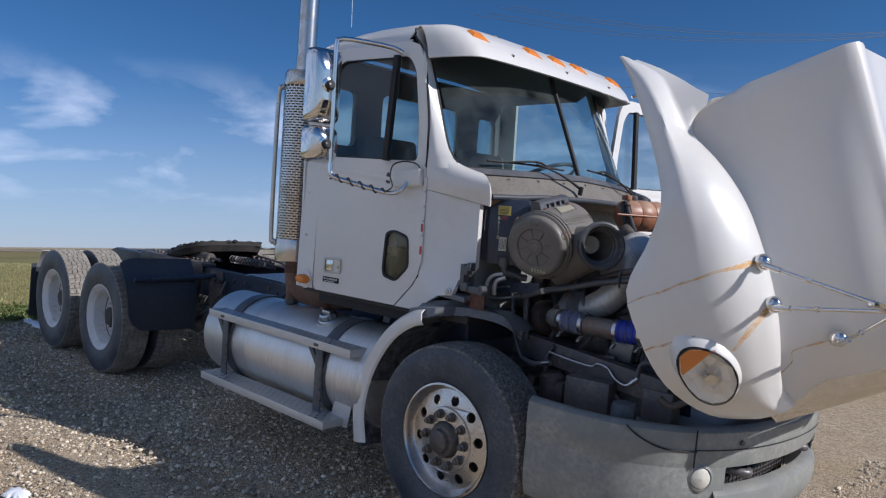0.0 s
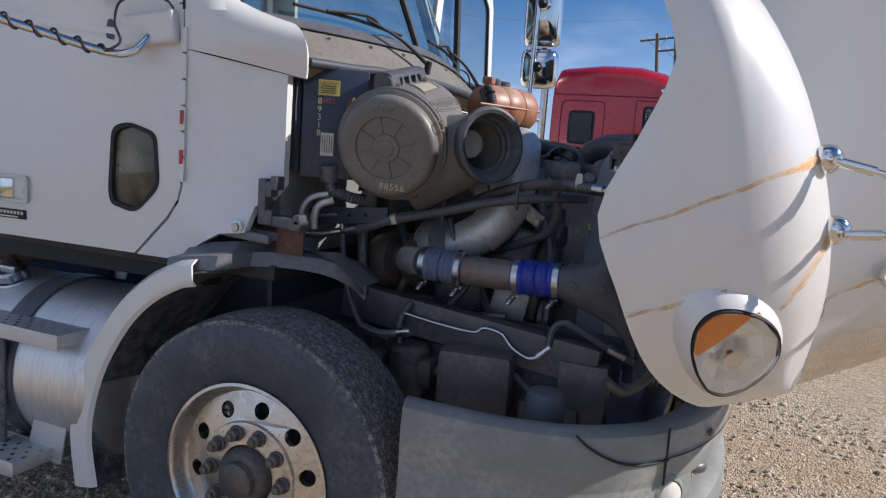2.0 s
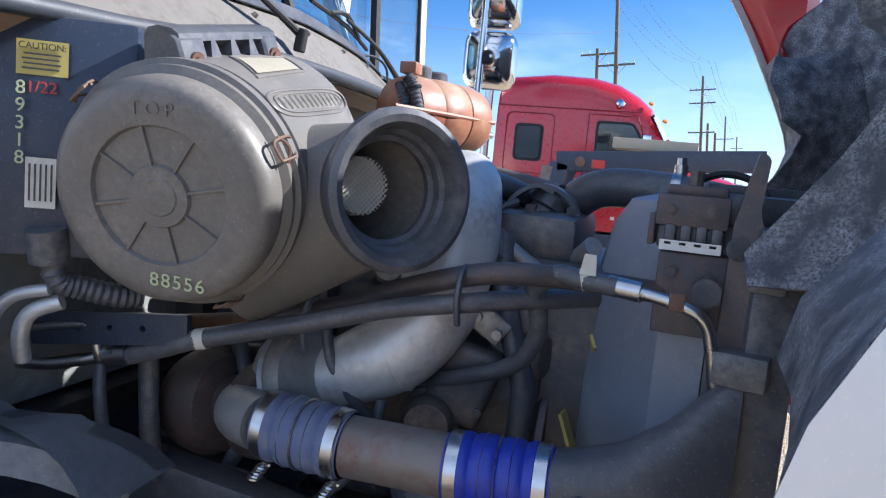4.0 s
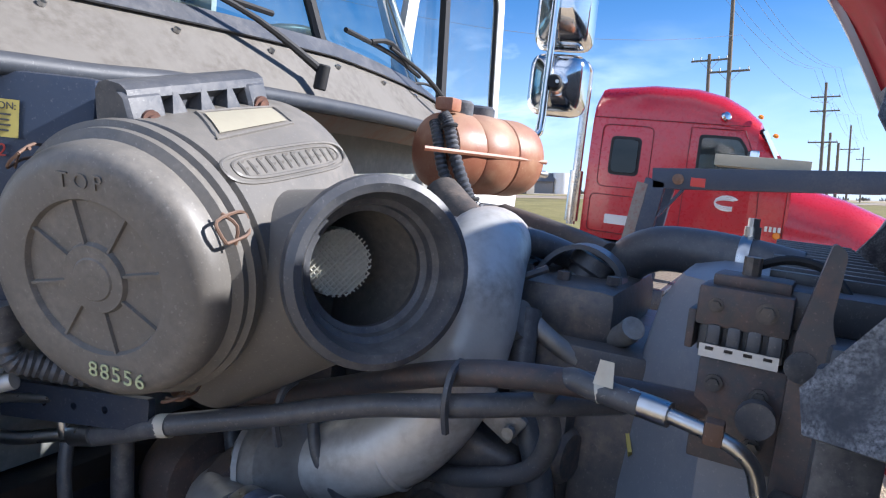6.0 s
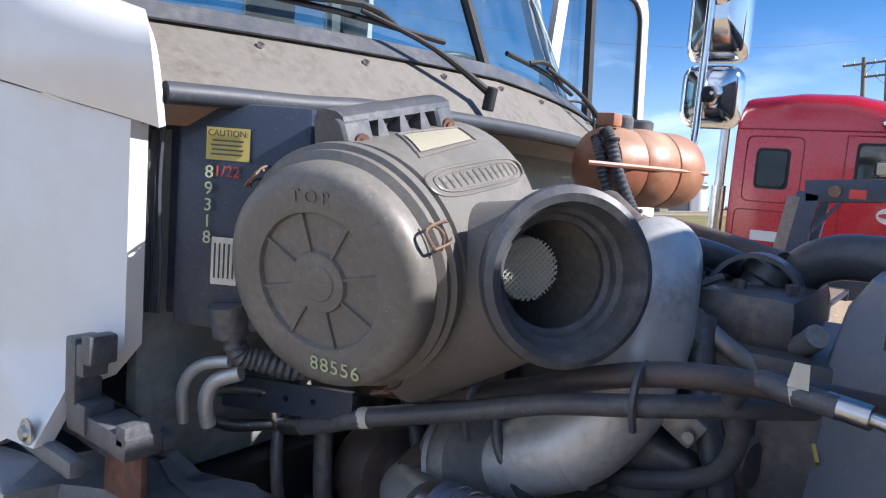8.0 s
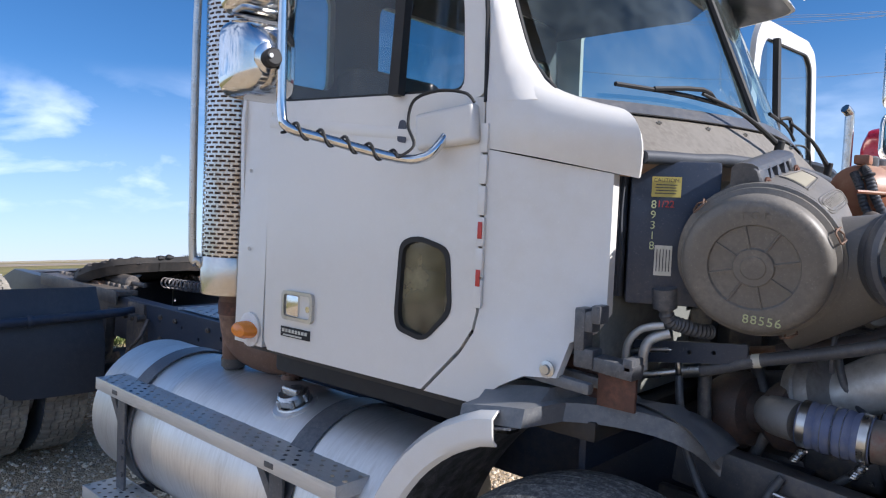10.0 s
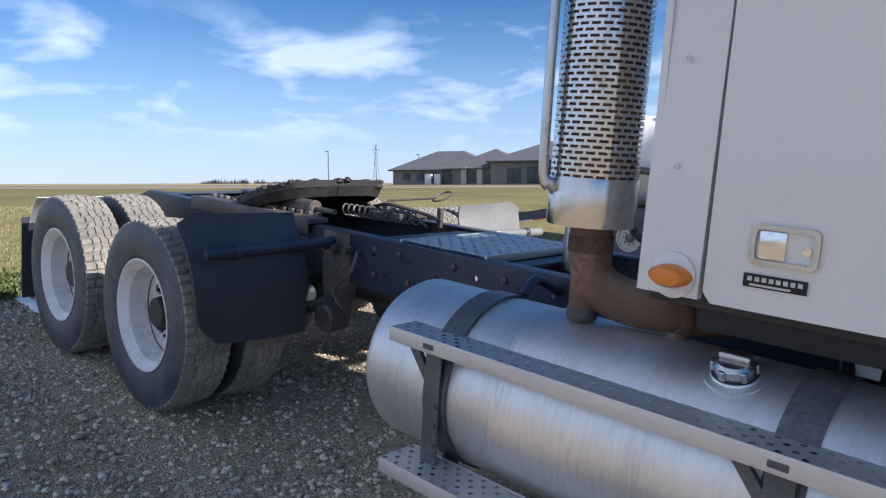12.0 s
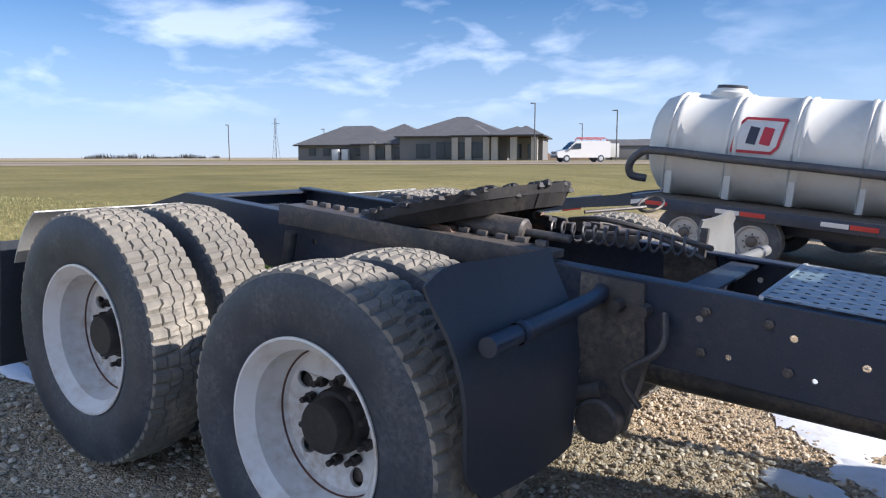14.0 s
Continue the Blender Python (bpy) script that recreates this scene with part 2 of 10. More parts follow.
# lighter copy of the mudguard plastic, with sunlight put into its colour
GREYFLAP = surface("mudguard_grey_painted_sunlit", (0.19, 0.195, 0.19), (0.30, 0.28, 0.25), 0.55, 0, 3, 30, 0.7, 0.1, 0.05, 60, dust=0.2)
RIMWHITE = surface("white_painted_steel_wheel", (0.78, 0.77, 0.75), (0.44, 0.35, 0.26), 0.45, 0, 5, 26, 0.8, 0.1, 0.04, 60)
BUMPER = surface("scuffed_grey_bumper_plastic", (0.19, 0.20, 0.188), (0.36, 0.355, 0.32), 0.5, 0, 5, 45, 0.85, 0.12, 0.10, 50, dust=0.22)
TURBO = surface("dull_cast_aluminium", (0.34, 0.335, 0.325), (0.15, 0.14, 0.125), 0.45, 0.45, 9, 55, 0.95, 0.12, 0.25, 70, dust=0.3)
HOTSIDE = surface("scorched_turbo_iron", (0.065, 0.052, 0.05), (0.19, 0.11, 0.08), 0.6, 0.3, 9, 50, 0.9, 0.12, 0.3, 60, dust=0.2)
SHIELD = surface("dull_silver_heat_shield", (0.64, 0.63, 0.60), (0.34, 0.315, 0.28), 0.42, 0.35, 10, 60, 0.9, 0.14, 0.12, 90, dust=0.35)
STEEL = surface("plated_steel", (0.55, 0.55, 0.54), (0.35, 0.32, 0.28), 0.3, 1.0, 8, 60, 0.6, 0.1, 0.03, 80)
BLUE = surface("blue_silicone_hose", (0.018, 0.035, 0.36), (0.03, 0.05, 0.26), 0.42, 0, 6, 40, 0.6, 0.08, 0.03, 60)
BLUEGREY = surface("dusty_blue_silicone_hose", (0.10, 0.13, 0.24), (0.20, 0.21, 0.25), 0.6, 0, 10, 40, 0.8, 0.08, 0.05, 60, dust=0.3)
AMBER = surface("amber_lens", (0.72, 0.22, 0.02), (0.55, 0.16, 0.02), 0.25, 0, 10, 50, 0.4, 0.05, 0.1, 120)
COOLANT = surface("orange_translucent_tank", (0.27, 0.095, 0.05), (0.48, 0.29, 0.17), 0.46, 0, 7, 16, 0.95, 0.1, 0.03, 40, dust=0.6, dust_color=(0.46, 0.36, 0.26))
YELLOW = surface("yellow_paper_label", (0.50, 0.42, 0.11), (0.34, 0.29, 0.10), 0.6, 0, 10, 60, 0.6, 0.08, 0.0)
OLDPAPER = surface("yellowed_paper", (0.34, 0.31, 0.23), (0.30, 0.27, 0.20), 0.6, 0, 14, 60, 0.7, 0.08, 0.0)
FLAKED = surface("flaking_black_paint_over_rust", (0.062, 0.060, 0.064), (0.19, 0.105, 0.075), 0.48, 0.1, 16, 60, 0.6, 0.14, 0.2, 90, dust=0.2, dust_color=(0.22, 0.18, 0.15))
LIPRUST = surface("rust_tinged_lip", (0.24, 0.19, 0.15), (0.26, 0.12, 0.06), 0.7, 0, 9, 40, 0.9, 0.1, 0.1, 60)
PAPER = surface("dirty_white_label", (0.60, 0.58, 0.50), (0.42, 0.39, 0.33), 0.6, 0, 14, 60, 0.7, 0.08, 0.0)
CHALK = surface("pale_green_grease_pencil", (0.48, 0.52, 0.30), (0.34, 0.37, 0.22), 0.8, 0, 60, 200, 0.7, 0.08, 0.0)
INK = surface("dark_print", (0.05, 0.05, 0.05), (0.08, 0.08, 0.08), 0.6, 0, 10, 50, 0.5, 0.05, 0.0)
REDINK = surface("red_marker", (0.42, 0.05, 0.04), (0.3, 0.05, 0.04), 0.7, 0, 10, 50, 0.5, 0.05, 0.0)
NAVY_INK = surface("faded_dark_decal", (0.045, 0.05, 0.075), (0.10, 0.11, 0.13), 0.5, 0, 30, 90, 0.7, 0.05, 0.0)
SEAM = surface("dark_seam_and_shade", (0.012, 0.012, 0.013), (0.03, 0.03, 0.03), 0.7, 0, 10, 50, 0.5, 0.05, 0.0)
TRIM = surface("grey_interior_trim", (0.085, 0.088, 0.092), (0.13, 0.13, 0.13), 0.75, 0, 4, 40, 0.6, 0.1, 0.05, 80)
RED = surface("red_truck_paint", (0.46, 0.012, 0.022), (0.36, 0.015, 0.022), 0.28, 0, 1.5, 20, 0.5, 0.05, 0.01, 30, coat=0.6)
REDTAPE = surface("red_reflective_tape", (0.50, 0.04, 0.03), (0.36, 0.05, 0.04), 0.4, 0, 6, 40, 0.5, 0.08, 0.0)
WHITETAPE = surface("white_reflective_tape", (0.70, 0.70, 0.68), (0.5, 0.48, 0.45), 0.4, 0, 6, 40, 0.5, 0.08, 0.0)
POLY = surface("white_polyethylene_tank", (0.72, 0.71, 0.66), (0.64, 0.58, 0.49), 0.45, 0, 0.9, 12, 0.7, 0.06, 0.01, 20)
WOOD = surface("weathered_pole_wood", (0.17, 0.135, 0.10), (0.10, 0.08, 0.06), 0.85, 0, 2, 20, 0.8, 0.06, 0.2, 30)
# pale film lightens the screen in place of its reflections
GLASS = glass("tinted_window_glass", (0.50, 0.68, 0.70), 0.11, 0.0, (0.30, 0.35, 0.34))
# tan film stands in for the ground reflected in the lower pane
SMALLGLASS = glass("lower_window_glass_painted_reflection", (0.66, 0.64, 0.54), 0.34, 0.0, (0.46, 0.41, 0.27))
SIDEGLASS = glass("side_window_glass", (0.72, 0.78, 0.78), 0.06)
DARKGLASS = glass("dark_window_glass", (0.10, 0.13, 0.15), 0.0)
LENS = glass("clear_headlight_lens", (0.97, 0.97, 0.96), 0.06)
SNOW = surface("old_snow", (0.82, 0.84, 0.87), (0.62, 0.60, 0.56), 0.7, 0, 2.5, 20, 0.7, 0.08, 0.5, 18)


# ---- mesh helpers ----
def finish(bm, sharp=38):
    bmesh.ops.recalc_face_normals(bm, faces=bm.faces)
    lim = radians(sharp)
    for f in bm.faces:
        f.smooth = True
    for e in bm.edges:
        e.smooth = len(e.link_faces) == 2 and e.calc_face_angle(0) < lim


def part(name, bm, material, parent, label="", sharp=38):
    if isinstance(bm, bpy.types.Mesh):
        me = bm
    else:
        finish(bm, sharp)
        me = bpy.data.meshes.new(name)
        bm.to_mesh(me)
        bm.free()
    if material is not None and not me.materials:
        me.materials.append(material)
    ob = new(name, me)
    ob.parent = parent
    if label:
        ob["label"] = label
    return ob


def pieces(name, bm, material, parent, label="", sharp=38):
    """One part for each loose piece of a bmesh."""
    bm.verts.index_update()
    left = set(bm.verts)
    out = []
    while left:
        grp, todo = set(), [next(iter(left))]
        while todo:
            v = todo.pop()
            if v in grp:
                continue
            grp.add(v)
            todo += [e.other_vert(v) for e in v.link_edges]
        left -= grp
        out.append(sorted(grp, key=lambda v: v.index))
    out.sort(key=lambda g: g[0].index)
    obs = []
    for grp in out:
        b2 = bmesh.new()
        mp = {v: b2.verts.new(v.co) for v in grp}
        for f in {f for v in grp for f in v.link_faces}:
            b2.faces.new([mp[v] for v in f.verts])
        obs.append(part(name, b2, material, parent, label, sharp))
    bm.free()
    return obs


def thing(name, label, category, m=None, group="", kind=""):
    ob = new(name)
    ob.empty_display_size = 0.2
    ob.matrix_world = m if m is not None else Matrix.Identity(4)
    return tagged(ob, label, category, group, kind)


def basis(axis, up=(0, 0, 1)):
    w = Vector(axis).normalized()
    u = Vector(up).cross(w)
    if u.length < 1e-4:
        u = Vector((1, 0, 0)).cross(w)
        if u.length < 1e-4:
            u = Vector((0, 1, 0)).cross(w)
    u.normalize()
    return u, w.cross(u), w


def box(bm, c, s, rot=(0, 0, 0), bevel=0.0, seg=2):
    m = Matrix.LocRotScale(c, Euler([radians(a) for a in rot]), s)
    vs = bmesh.ops.create_cube(bm, size=1, matrix=m)["verts"]
    if bevel:
        es = list({e for v in vs for e in v.link_edges})
        bmesh.ops.bevel(bm, geom=es, offset=bevel, segments=seg, affect="EDGES", profile=0.6)
    return bm


def B(c, s, rot=(0, 0, 0), bevel=0.006, seg=2):
    return box(bmesh.new(), c, s, rot, bevel, seg)


def ring_verts(bm, c, u, v, r, n, r2=None, phase=0.0):
    r2 = r if r2 is None else r2
    return [bm.verts.new(Vector(c) + u * (r * math.cos(phase + 2 * math.pi * i / n)) + v * (r2 * math.sin(phase + 2 * math.pi * i / n))) for i in range(n)]


def bridge(bm, a, b):
    n = len(a)
    for i in range(n):
        bm.faces.new((a[i], a[(i + 1) % n], b[(i + 1) % n], b[i]))


def lathe(bm, profile, o, axis, n=32, cap0=False, cap1=False, up=(0, 0, 1)):
    """Turns (radius, height along axis) pairs round the axis."""
    u, v, w = basis(axis, up)
    rings = [ring_verts(bm, Vector(o) + w * h, u, v, max(r, 1e-4), n) for r, h in profile]
    for a, b in zip(rings, rings[1:]):
        bridge(bm, a, b)
    if cap0:
        bm.faces.new(rings[0][::-1])
    if cap1:
        bm.faces.new(rings[-1])
    return bm


def L(profile, o, axis, n=32, cap0=False, cap1=False, up=(0, 0, 1)):
    return lathe(bmesh.new(), profile, o, axis, n, cap0, cap1, up)


def cyl(bm, p, q, r, n=16, r2=None, bevel=0.0):
    p, q = Vector(p), Vector(q)
    h = (q - p).length
    r2 = r if r2 is None else r2
    b = min(bevel, h * 0.4)
    prof = [(r - b, 0), (r, b), (r2, h - b), (r2 - b, h)] if b else [(r, 0), (r2, h)]
    return lathe(bm, prof, p, q - p, n, True, True)


def C(p, q, r, n=16, r2=None, bevel=0.0):
    return cyl(bmesh.new(), p, q, r, n, r2, bevel)


def smooth_path(pts, k=6):
    P = [Vector(p) for p in pts]
    if len(P) < 3 or k < 2:
        return P
    out = []
    for i in range(len(P) - 1):
        a, b, c, d = P[max(i - 1, 0)], P[i], P[i + 1], P[min(i + 2, len(P) - 1)]
        for j in range(k):
            t = j / k
            out.append(0.5 * ((2 * b) + (c - a) * t + (2 * a - 5 * b + 4 * c - d) * t * t + (3 * b - a - 3 * c + d) * t ** 3))
    out.append(P[-1])
    return out


def tube(bm, pts, r, n=12, k=6, cap=True, ribs=0.0):
    """A round pipe along a smoothed path; r may be a list, a value a point; ribs: depth of corrugation."""
    P = smooth_path(pts, k)
    N = len(P)
    if isinstance(r, (list, tuple)):
        rs = np.interp(np.linspace(0, 1, N), np.linspace(0, 1, len(r)), r)
    else:
        rs = [r] * N
    t0 = (P[1] - P[0]).normalized()
    u, v, _ = basis(t0)
    rings = []
    for i in range(N):
        t = (P[min(i + 1, N - 1)] - P[max(i - 1, 0)]).normalized()
        u = (u - t * u.dot(t)).normalized()
        v = t.cross(u)
        rr = rs[i] - (ribs if i % 2 else 0)
        rings.append(ring_verts(bm, P[i], u, v, rr, n))
    for a, b in zip(rings, rings[1:]):
        bridge(bm, a, b)
    if cap:
        bm.faces.new(rings[0][::-1]); bm.faces.new(rings[-1])
    return bm


def T(pts, r, n=12, k=6, cap=True, ribs=0.0):
    return tube(bmesh.new(), pts, r, n, k, cap, ribs)


def resample(pts, n):
    P = smooth_path(pts, 8)
    d = [0.0]
    for a, b in zip(P, P[1:]):
        d.append(d[-1] + (b - a).length)
    arr = np.array([tuple(p) for p in P])
    s = np.linspace(0, d[-1], n)
    return [Vector([np.interp(x, d, arr[:, k]) for k in range(3)]) for x in s]


def sheet(bm, rows, thick=0.0, closed=False):
    """A skin through rows of points; thick sets its thickness behind it."""
    V = [[bm.verts.new(p) for p in row] for row in rows]
    made = []
    for a, b in zip(V, V[1:]):
        for i in range(len(a) - (0 if closed else 1)):
            j = (i + 1) % len(a)
            made.append(bm.faces.new((a[i], a[j], b[j], b[i])))
    if thick:
        bmesh.ops.recalc_face_normals(bm, faces=made)
        bmesh.ops.solidify(bm, geom=made, thickness=thick)
    return bm


def plate(bm, outline, holes, put, thick):
    """A flat cut sheet: outline and holes as (a, b) loops, put(a, b) sets them in space, thick is a vector."""
    loops = []
    for loop in [outline, *holes]:
        vs = [bm.verts.new(put(a, b)) for a, b in loop]
        loops.append([bm.edges.new((vs[i], vs[(i + 1) % len(vs)])) for i in range(len(vs))])
    es = [e for lp in loops for e in lp]
    f = [g for g in bmesh.ops.triangle_fill(bm, use_beauty=True, use_dissolve=False, edges=es)["geom"] if isinstance(g, bmesh.types.BMFace)]
    if thick is not None:
        r = bmesh.ops.extrude_face_region(bm, geom=f)
        bmesh.ops.translate(bm, verts=[g for g in r["geom"] if isinstance(g, bmesh.types.BMVert)], vec=Vector(thick))
    return bm


def P(outline, holes, put, thick):
    return plate(bmesh.new(), outline, holes, put, thick)


def rounded(pts, r, n=4):
    """Rounds a polygon's corners."""
    out = []
    N = len(pts)
    for i in range(N):
        a, b, c = Vector(pts[i - 1]), Vector(pts[i]), Vector(pts[(i + 1) % N])
        k = min(r, (a - b).length * 0.45, (c - b).length * 0.45)
        p, q = b + (a - b).normalized() * k, b + (c - b).normalized() * k
        for j in range(n + 1):
            t = j / n
            out.append(tuple(p * (1 - t) ** 2 + b * 2 * t * (1 - t) + q * t * t))
    return out


def ngon(cx, cy, r, n=16, ry=None):
    ry = r if ry is None else ry
    return [(cx + r * math.cos(2 * math.pi * i / n), cy + ry * math.sin(2 * math.pi * i / n)) for i in range(n)]


def perforated(bm, put, nu, nv, hu=0.5, hv=0.5, stagger=True):
    """A tread sheet of nu by nv cells with a hole in each; put(u, v) takes 0..1."""
    for i in range(nu):
        for j in range(nv):
            o = 0.5 if (stagger and j % 2) else 0.0
            u0, u1, v0, v1 = i / nu, (i + 1) / nu, j / nv, (j + 1) / nv
            cu, cv = (u0 + u1) / 2, (v0 + v1) / 2
            sq = [(u1, cv), (u1, v1), (cu, v1), (u0, v1), (u0, cv), (u0, v0), (cu, v0), (u1, v0)]
            if stagger and (i + j) % 2:
                bm.faces.new([bm.verts.new(put(*q)) for q in ((u0, v0), (u1, v0), (u1, v1), (u0, v1))])
                continue
            ho = [(cu + hu * (u1 - u0) / 2 * math.cos(k * math.pi / 4), cv + hv * (v1 - v0) / 2 * math.sin(k * math.pi / 4)) for k in range(8)]
            a = [bm.verts.new(put(*q)) for q in sq]
            b = [bm.verts.new(put(*q)) for q in ho]
            bridge(bm, a, b)
    bmesh.ops.remove_doubles(bm, verts=bm.verts[:], dist=1e-5)
    return bm


def letters(text, size, m, material, parent, name="lettering", depth=0.0006, spacing=1.0):
    cu = bpy.data.curves.new(name, "FONT")
    cu.body, cu.size, cu.extrude, cu.space_character = text, size, depth, spacing
    cu.align_x, cu.align_y = "CENTER", "CENTER"
    ob = bpy.data.objects.new(name, cu)
    me = bpy.data.meshes.new_from_object(ob)
    bpy.data.objects.remove(ob)
    bpy.data.curves.remove(cu)
    me.transform(m)
    me.materials.append(material)
    o = new(name, me)
    o.parent = parent
    return o


def face_to(o, normal, up=(0, 0, 1)):
    """A matrix whose z axis is the normal and whose y axis is nearest to up."""
    w = Vector(normal).normalized()
    u = Vector(up).cross(w).normalized()
    v = w.cross(u)
    m = Matrix((u, v, w)).transposed().to_4x4()
    m.translation = Vector(o)
    return m

# ---- ground ----
TAN = math.tan(radians(SLOPE))


def ground_z(x, y):
    """The lot falls towards the truck's nose; behind and beyond, it meets the level plain."""
    top = 1.12
    a = -TAN * x
    d = max(0.0, y - 14.0)
    k = min(1.0, d / 30.0)
    k = k * k * (3 - 2 * k)
    lo = -0.55
    h = 0.28
    def smin(p, q):
        t = max(0.0, min(1.0, 0.5 + 0.5 * (q - p) / h))
        return q * (1 - t) + p * t - h * t * (1 - t)
    z = smin(a, top)
    z = -smin(-z, -lo)
    return z * (1 - k) + (1.12 if x < 20 else 0.9) * k


def build_ground():
    def axis_steps(lo, hi, fine0, fine1, step):
        s = list(np.arange(fine0, fine1 + 1e-6, step))
        x, k = fine1, step
        while x < hi:
            k *= 1.35
            x += k
            s.append(min(x, hi))
        x, k = fine0, step
        while x > lo:
            k *= 1.35
            x -= k
            s.insert(0, max(x, lo))
        return s
    xs = axis_steps(-4000, 4000, -14, 9, 0.25)
    ys = axis_steps(-4000, 4000, -7, 16, 0.25)
    nx, ny = len(xs), len(ys)
    V = []
    for y in ys:
        for x in xs:
            z = ground_z(x, y)
            near = max(0.0, 1 - math.hypot(x + 2, y) / 16)
            z += near * (0.022 * noise.noise((x * 0.7, y * 0.7, 3)) + 0.010 * noise.noise((x * 2.2, y * 2.2, 7)))
            # shallow wheel ruts along the truck
            for ry in (-1.75, -2.6):
                z -= near * 0.030 * math.exp(-((y - ry - 0.05 * math.sin(x * 0.8)) / 0.16) ** 2)
            V.append((x, y, z))
    F = [(j * nx + i, j * nx + i + 1, (j + 1) * nx + i + 1, (j + 1) * nx + i) for j in range(ny - 1) for i in range(nx - 1)]
    me = bpy.data.meshes.new("ground")
    me.from_pydata(V, [], F)
    for p in me.polygons:
        p.use_smooth = True
    me.materials.append(ground_material())
    ob = new("ground", me)
    return tagged(ob, "tan gravel lot running into short dry green grass", "ground", kind="structure")


def ground_material():
    m, n, l, p = nodes_of("gravel_and_grass")
    tc = n.new("ShaderNodeTexCoord")
    vec = tc.outputs["Object"]
    sep = n.new("ShaderNodeSeparateXYZ"); l.new(vec, sep.inputs[0])
    # gravel: pebbles at two sizes
    v1 = n.new("ShaderNodeTexVoronoi"); v1.inputs["Scale"].default_value = 42; l.new(vec, v1.inputs["Vector"])
    v2 = n.new("ShaderNodeTexVoronoi"); v2.inputs["Scale"].default_value = 95; l.new(vec, v2.inputs["Vector"])
    s1 = n.new("ShaderNodeSeparateColor"); l.new(v1.outputs["Color"], s1.inputs[0])
    s2 = n.new("ShaderNodeSeparateColor"); l.new(v2.outputs["Color"], s2.inputs[0])
    g1 = ramp(n, l, s1.outputs[0], 0.0, 1.0, (0.27, 0.205, 0.135, 1), (0.84, 0.69, 0.49, 1))
    g2 = ramp(n, l, s2.outputs[1], 0.0, 1.0, (0.30, 0.23, 0.15, 1), (0.78, 0.64, 0.44, 1))
    big = noise_node(n, l, vec, 0.55, 5, 0.6)
    gravel = mix(n, l, 0.5, g1, g2)
    gravel = mix(n, l, ramp(n, l, big, 0.40, 0.62), gravel, mix(n, l, 0.5, gravel, (0.50, 0.345, 0.19)))
    # grass, olive with straw patches
    ga = noise_node(n, l, vec, 0.35, 6, 0.65)
    gb = noise_node(n, l, vec, 9.0, 6, 0.7)
    grass = mix(n, l, ramp(n, l, ga, 0.35, 0.68), (0.185, 0.160, 0.055), (0.39, 0.315, 0.13))
    grass = mix(n, l, ramp(n, l, gb, 0.35, 0.7), grass, (0.135, 0.125, 0.043))
    # far dry field
    far = mix(n, l, ramp(n, l, noise_node(n, l, vec, 0.02, 4), 0.35, 0.65), (0.44, 0.345, 0.23), (0.34, 0.28, 0.17))
    # edge of the lot: grass past x = -7 behind the truck, and behind the trailer
    wob = noise_node(n, l, vec, 0.9, 5, 0.65)
    e1 = n.new("ShaderNodeMath"); e1.operation = "MULTIPLY_ADD"; e1.inputs[1].default_value = 1.6; l.new(wob, e1.inputs[0]); l.new(sep.outputs["X"], e1.inputs[2])
    gx = n.new("ShaderNodeMapRange"); gx.inputs["From Min"].default_value = -6.15; gx.inputs["From Max"].default_value = -6.5; l.new(e1.outputs[0], gx.inputs["Value"])
    gy = n.new("ShaderNodeMapRange"); gy.inputs["From Min"].default_value = 20; gy.inputs["From Max"].default_value = 21; l.new(sep.outputs["Y"], gy.inputs["Value"])
    mx = n.new("ShaderNodeMath"); mx.operation = "MAXIMUM"; l.new(gx.outputs[0], mx.inputs[0]); l.new(gy.outputs[0], mx.inputs[1])
    # distance beyond the road, seen from the truck
    dd = n.new("ShaderNodeVectorMath"); dd.operation = "DOT_PRODUCT"; dd.inputs[1].default_value = (-0.67, 0.742, 0); l.new(vec, dd.inputs[0])
    fm = n.new("ShaderNodeMapRange"); fm.inputs["From Min"].default_value = 150; fm.inputs["From Max"].default_value = 170; l.new(dd.outputs["Value"], fm.inputs["Value"])
    grass = mix(n, l, fm.outputs[0], grass, far)
    l.new(mix(n, l, mx.outputs[0], gravel, grass), p.inputs["Base Color"])
    p.inputs["Roughness"].default_value = 0.9
    p.inputs["Specular IOR Level"].default_value = 0.25
    bp = n.new("ShaderNodeBump"); bp.inputs["Strength"].default_value = 1.0; bp.inputs["Distance"].default_value = 0.028
    h = n.new("ShaderNodeMath"); h.operation = "ADD"; l.new(v1.outputs["Distance"], h.inputs[0]); l.new(v2.outputs["Distance"], h.inputs[1])
    hm = mix(n, l, mx.outputs[0], h.outputs[0], gb)
    inv = n.new("ShaderNodeMath"); inv.operation = "MULTIPLY"; inv.inputs[1].default_value = -0.6; l.new(hm, inv.inputs[0])
    l.new(inv.outputs[0], bp.inputs["Height"]); l.new(bp.outputs[0], p.inputs["Normal"])
    return m


build_ground()

# ---- the white day-cab truck (built nose to +x, its right side to -y, wheels on z = 0) ----
truck = thing("semi_truck", "white day-cab semi truck with its hood tilted open, standing on gravel", "truck", LOT.copy())
Y = Vector((0, 1, 0))


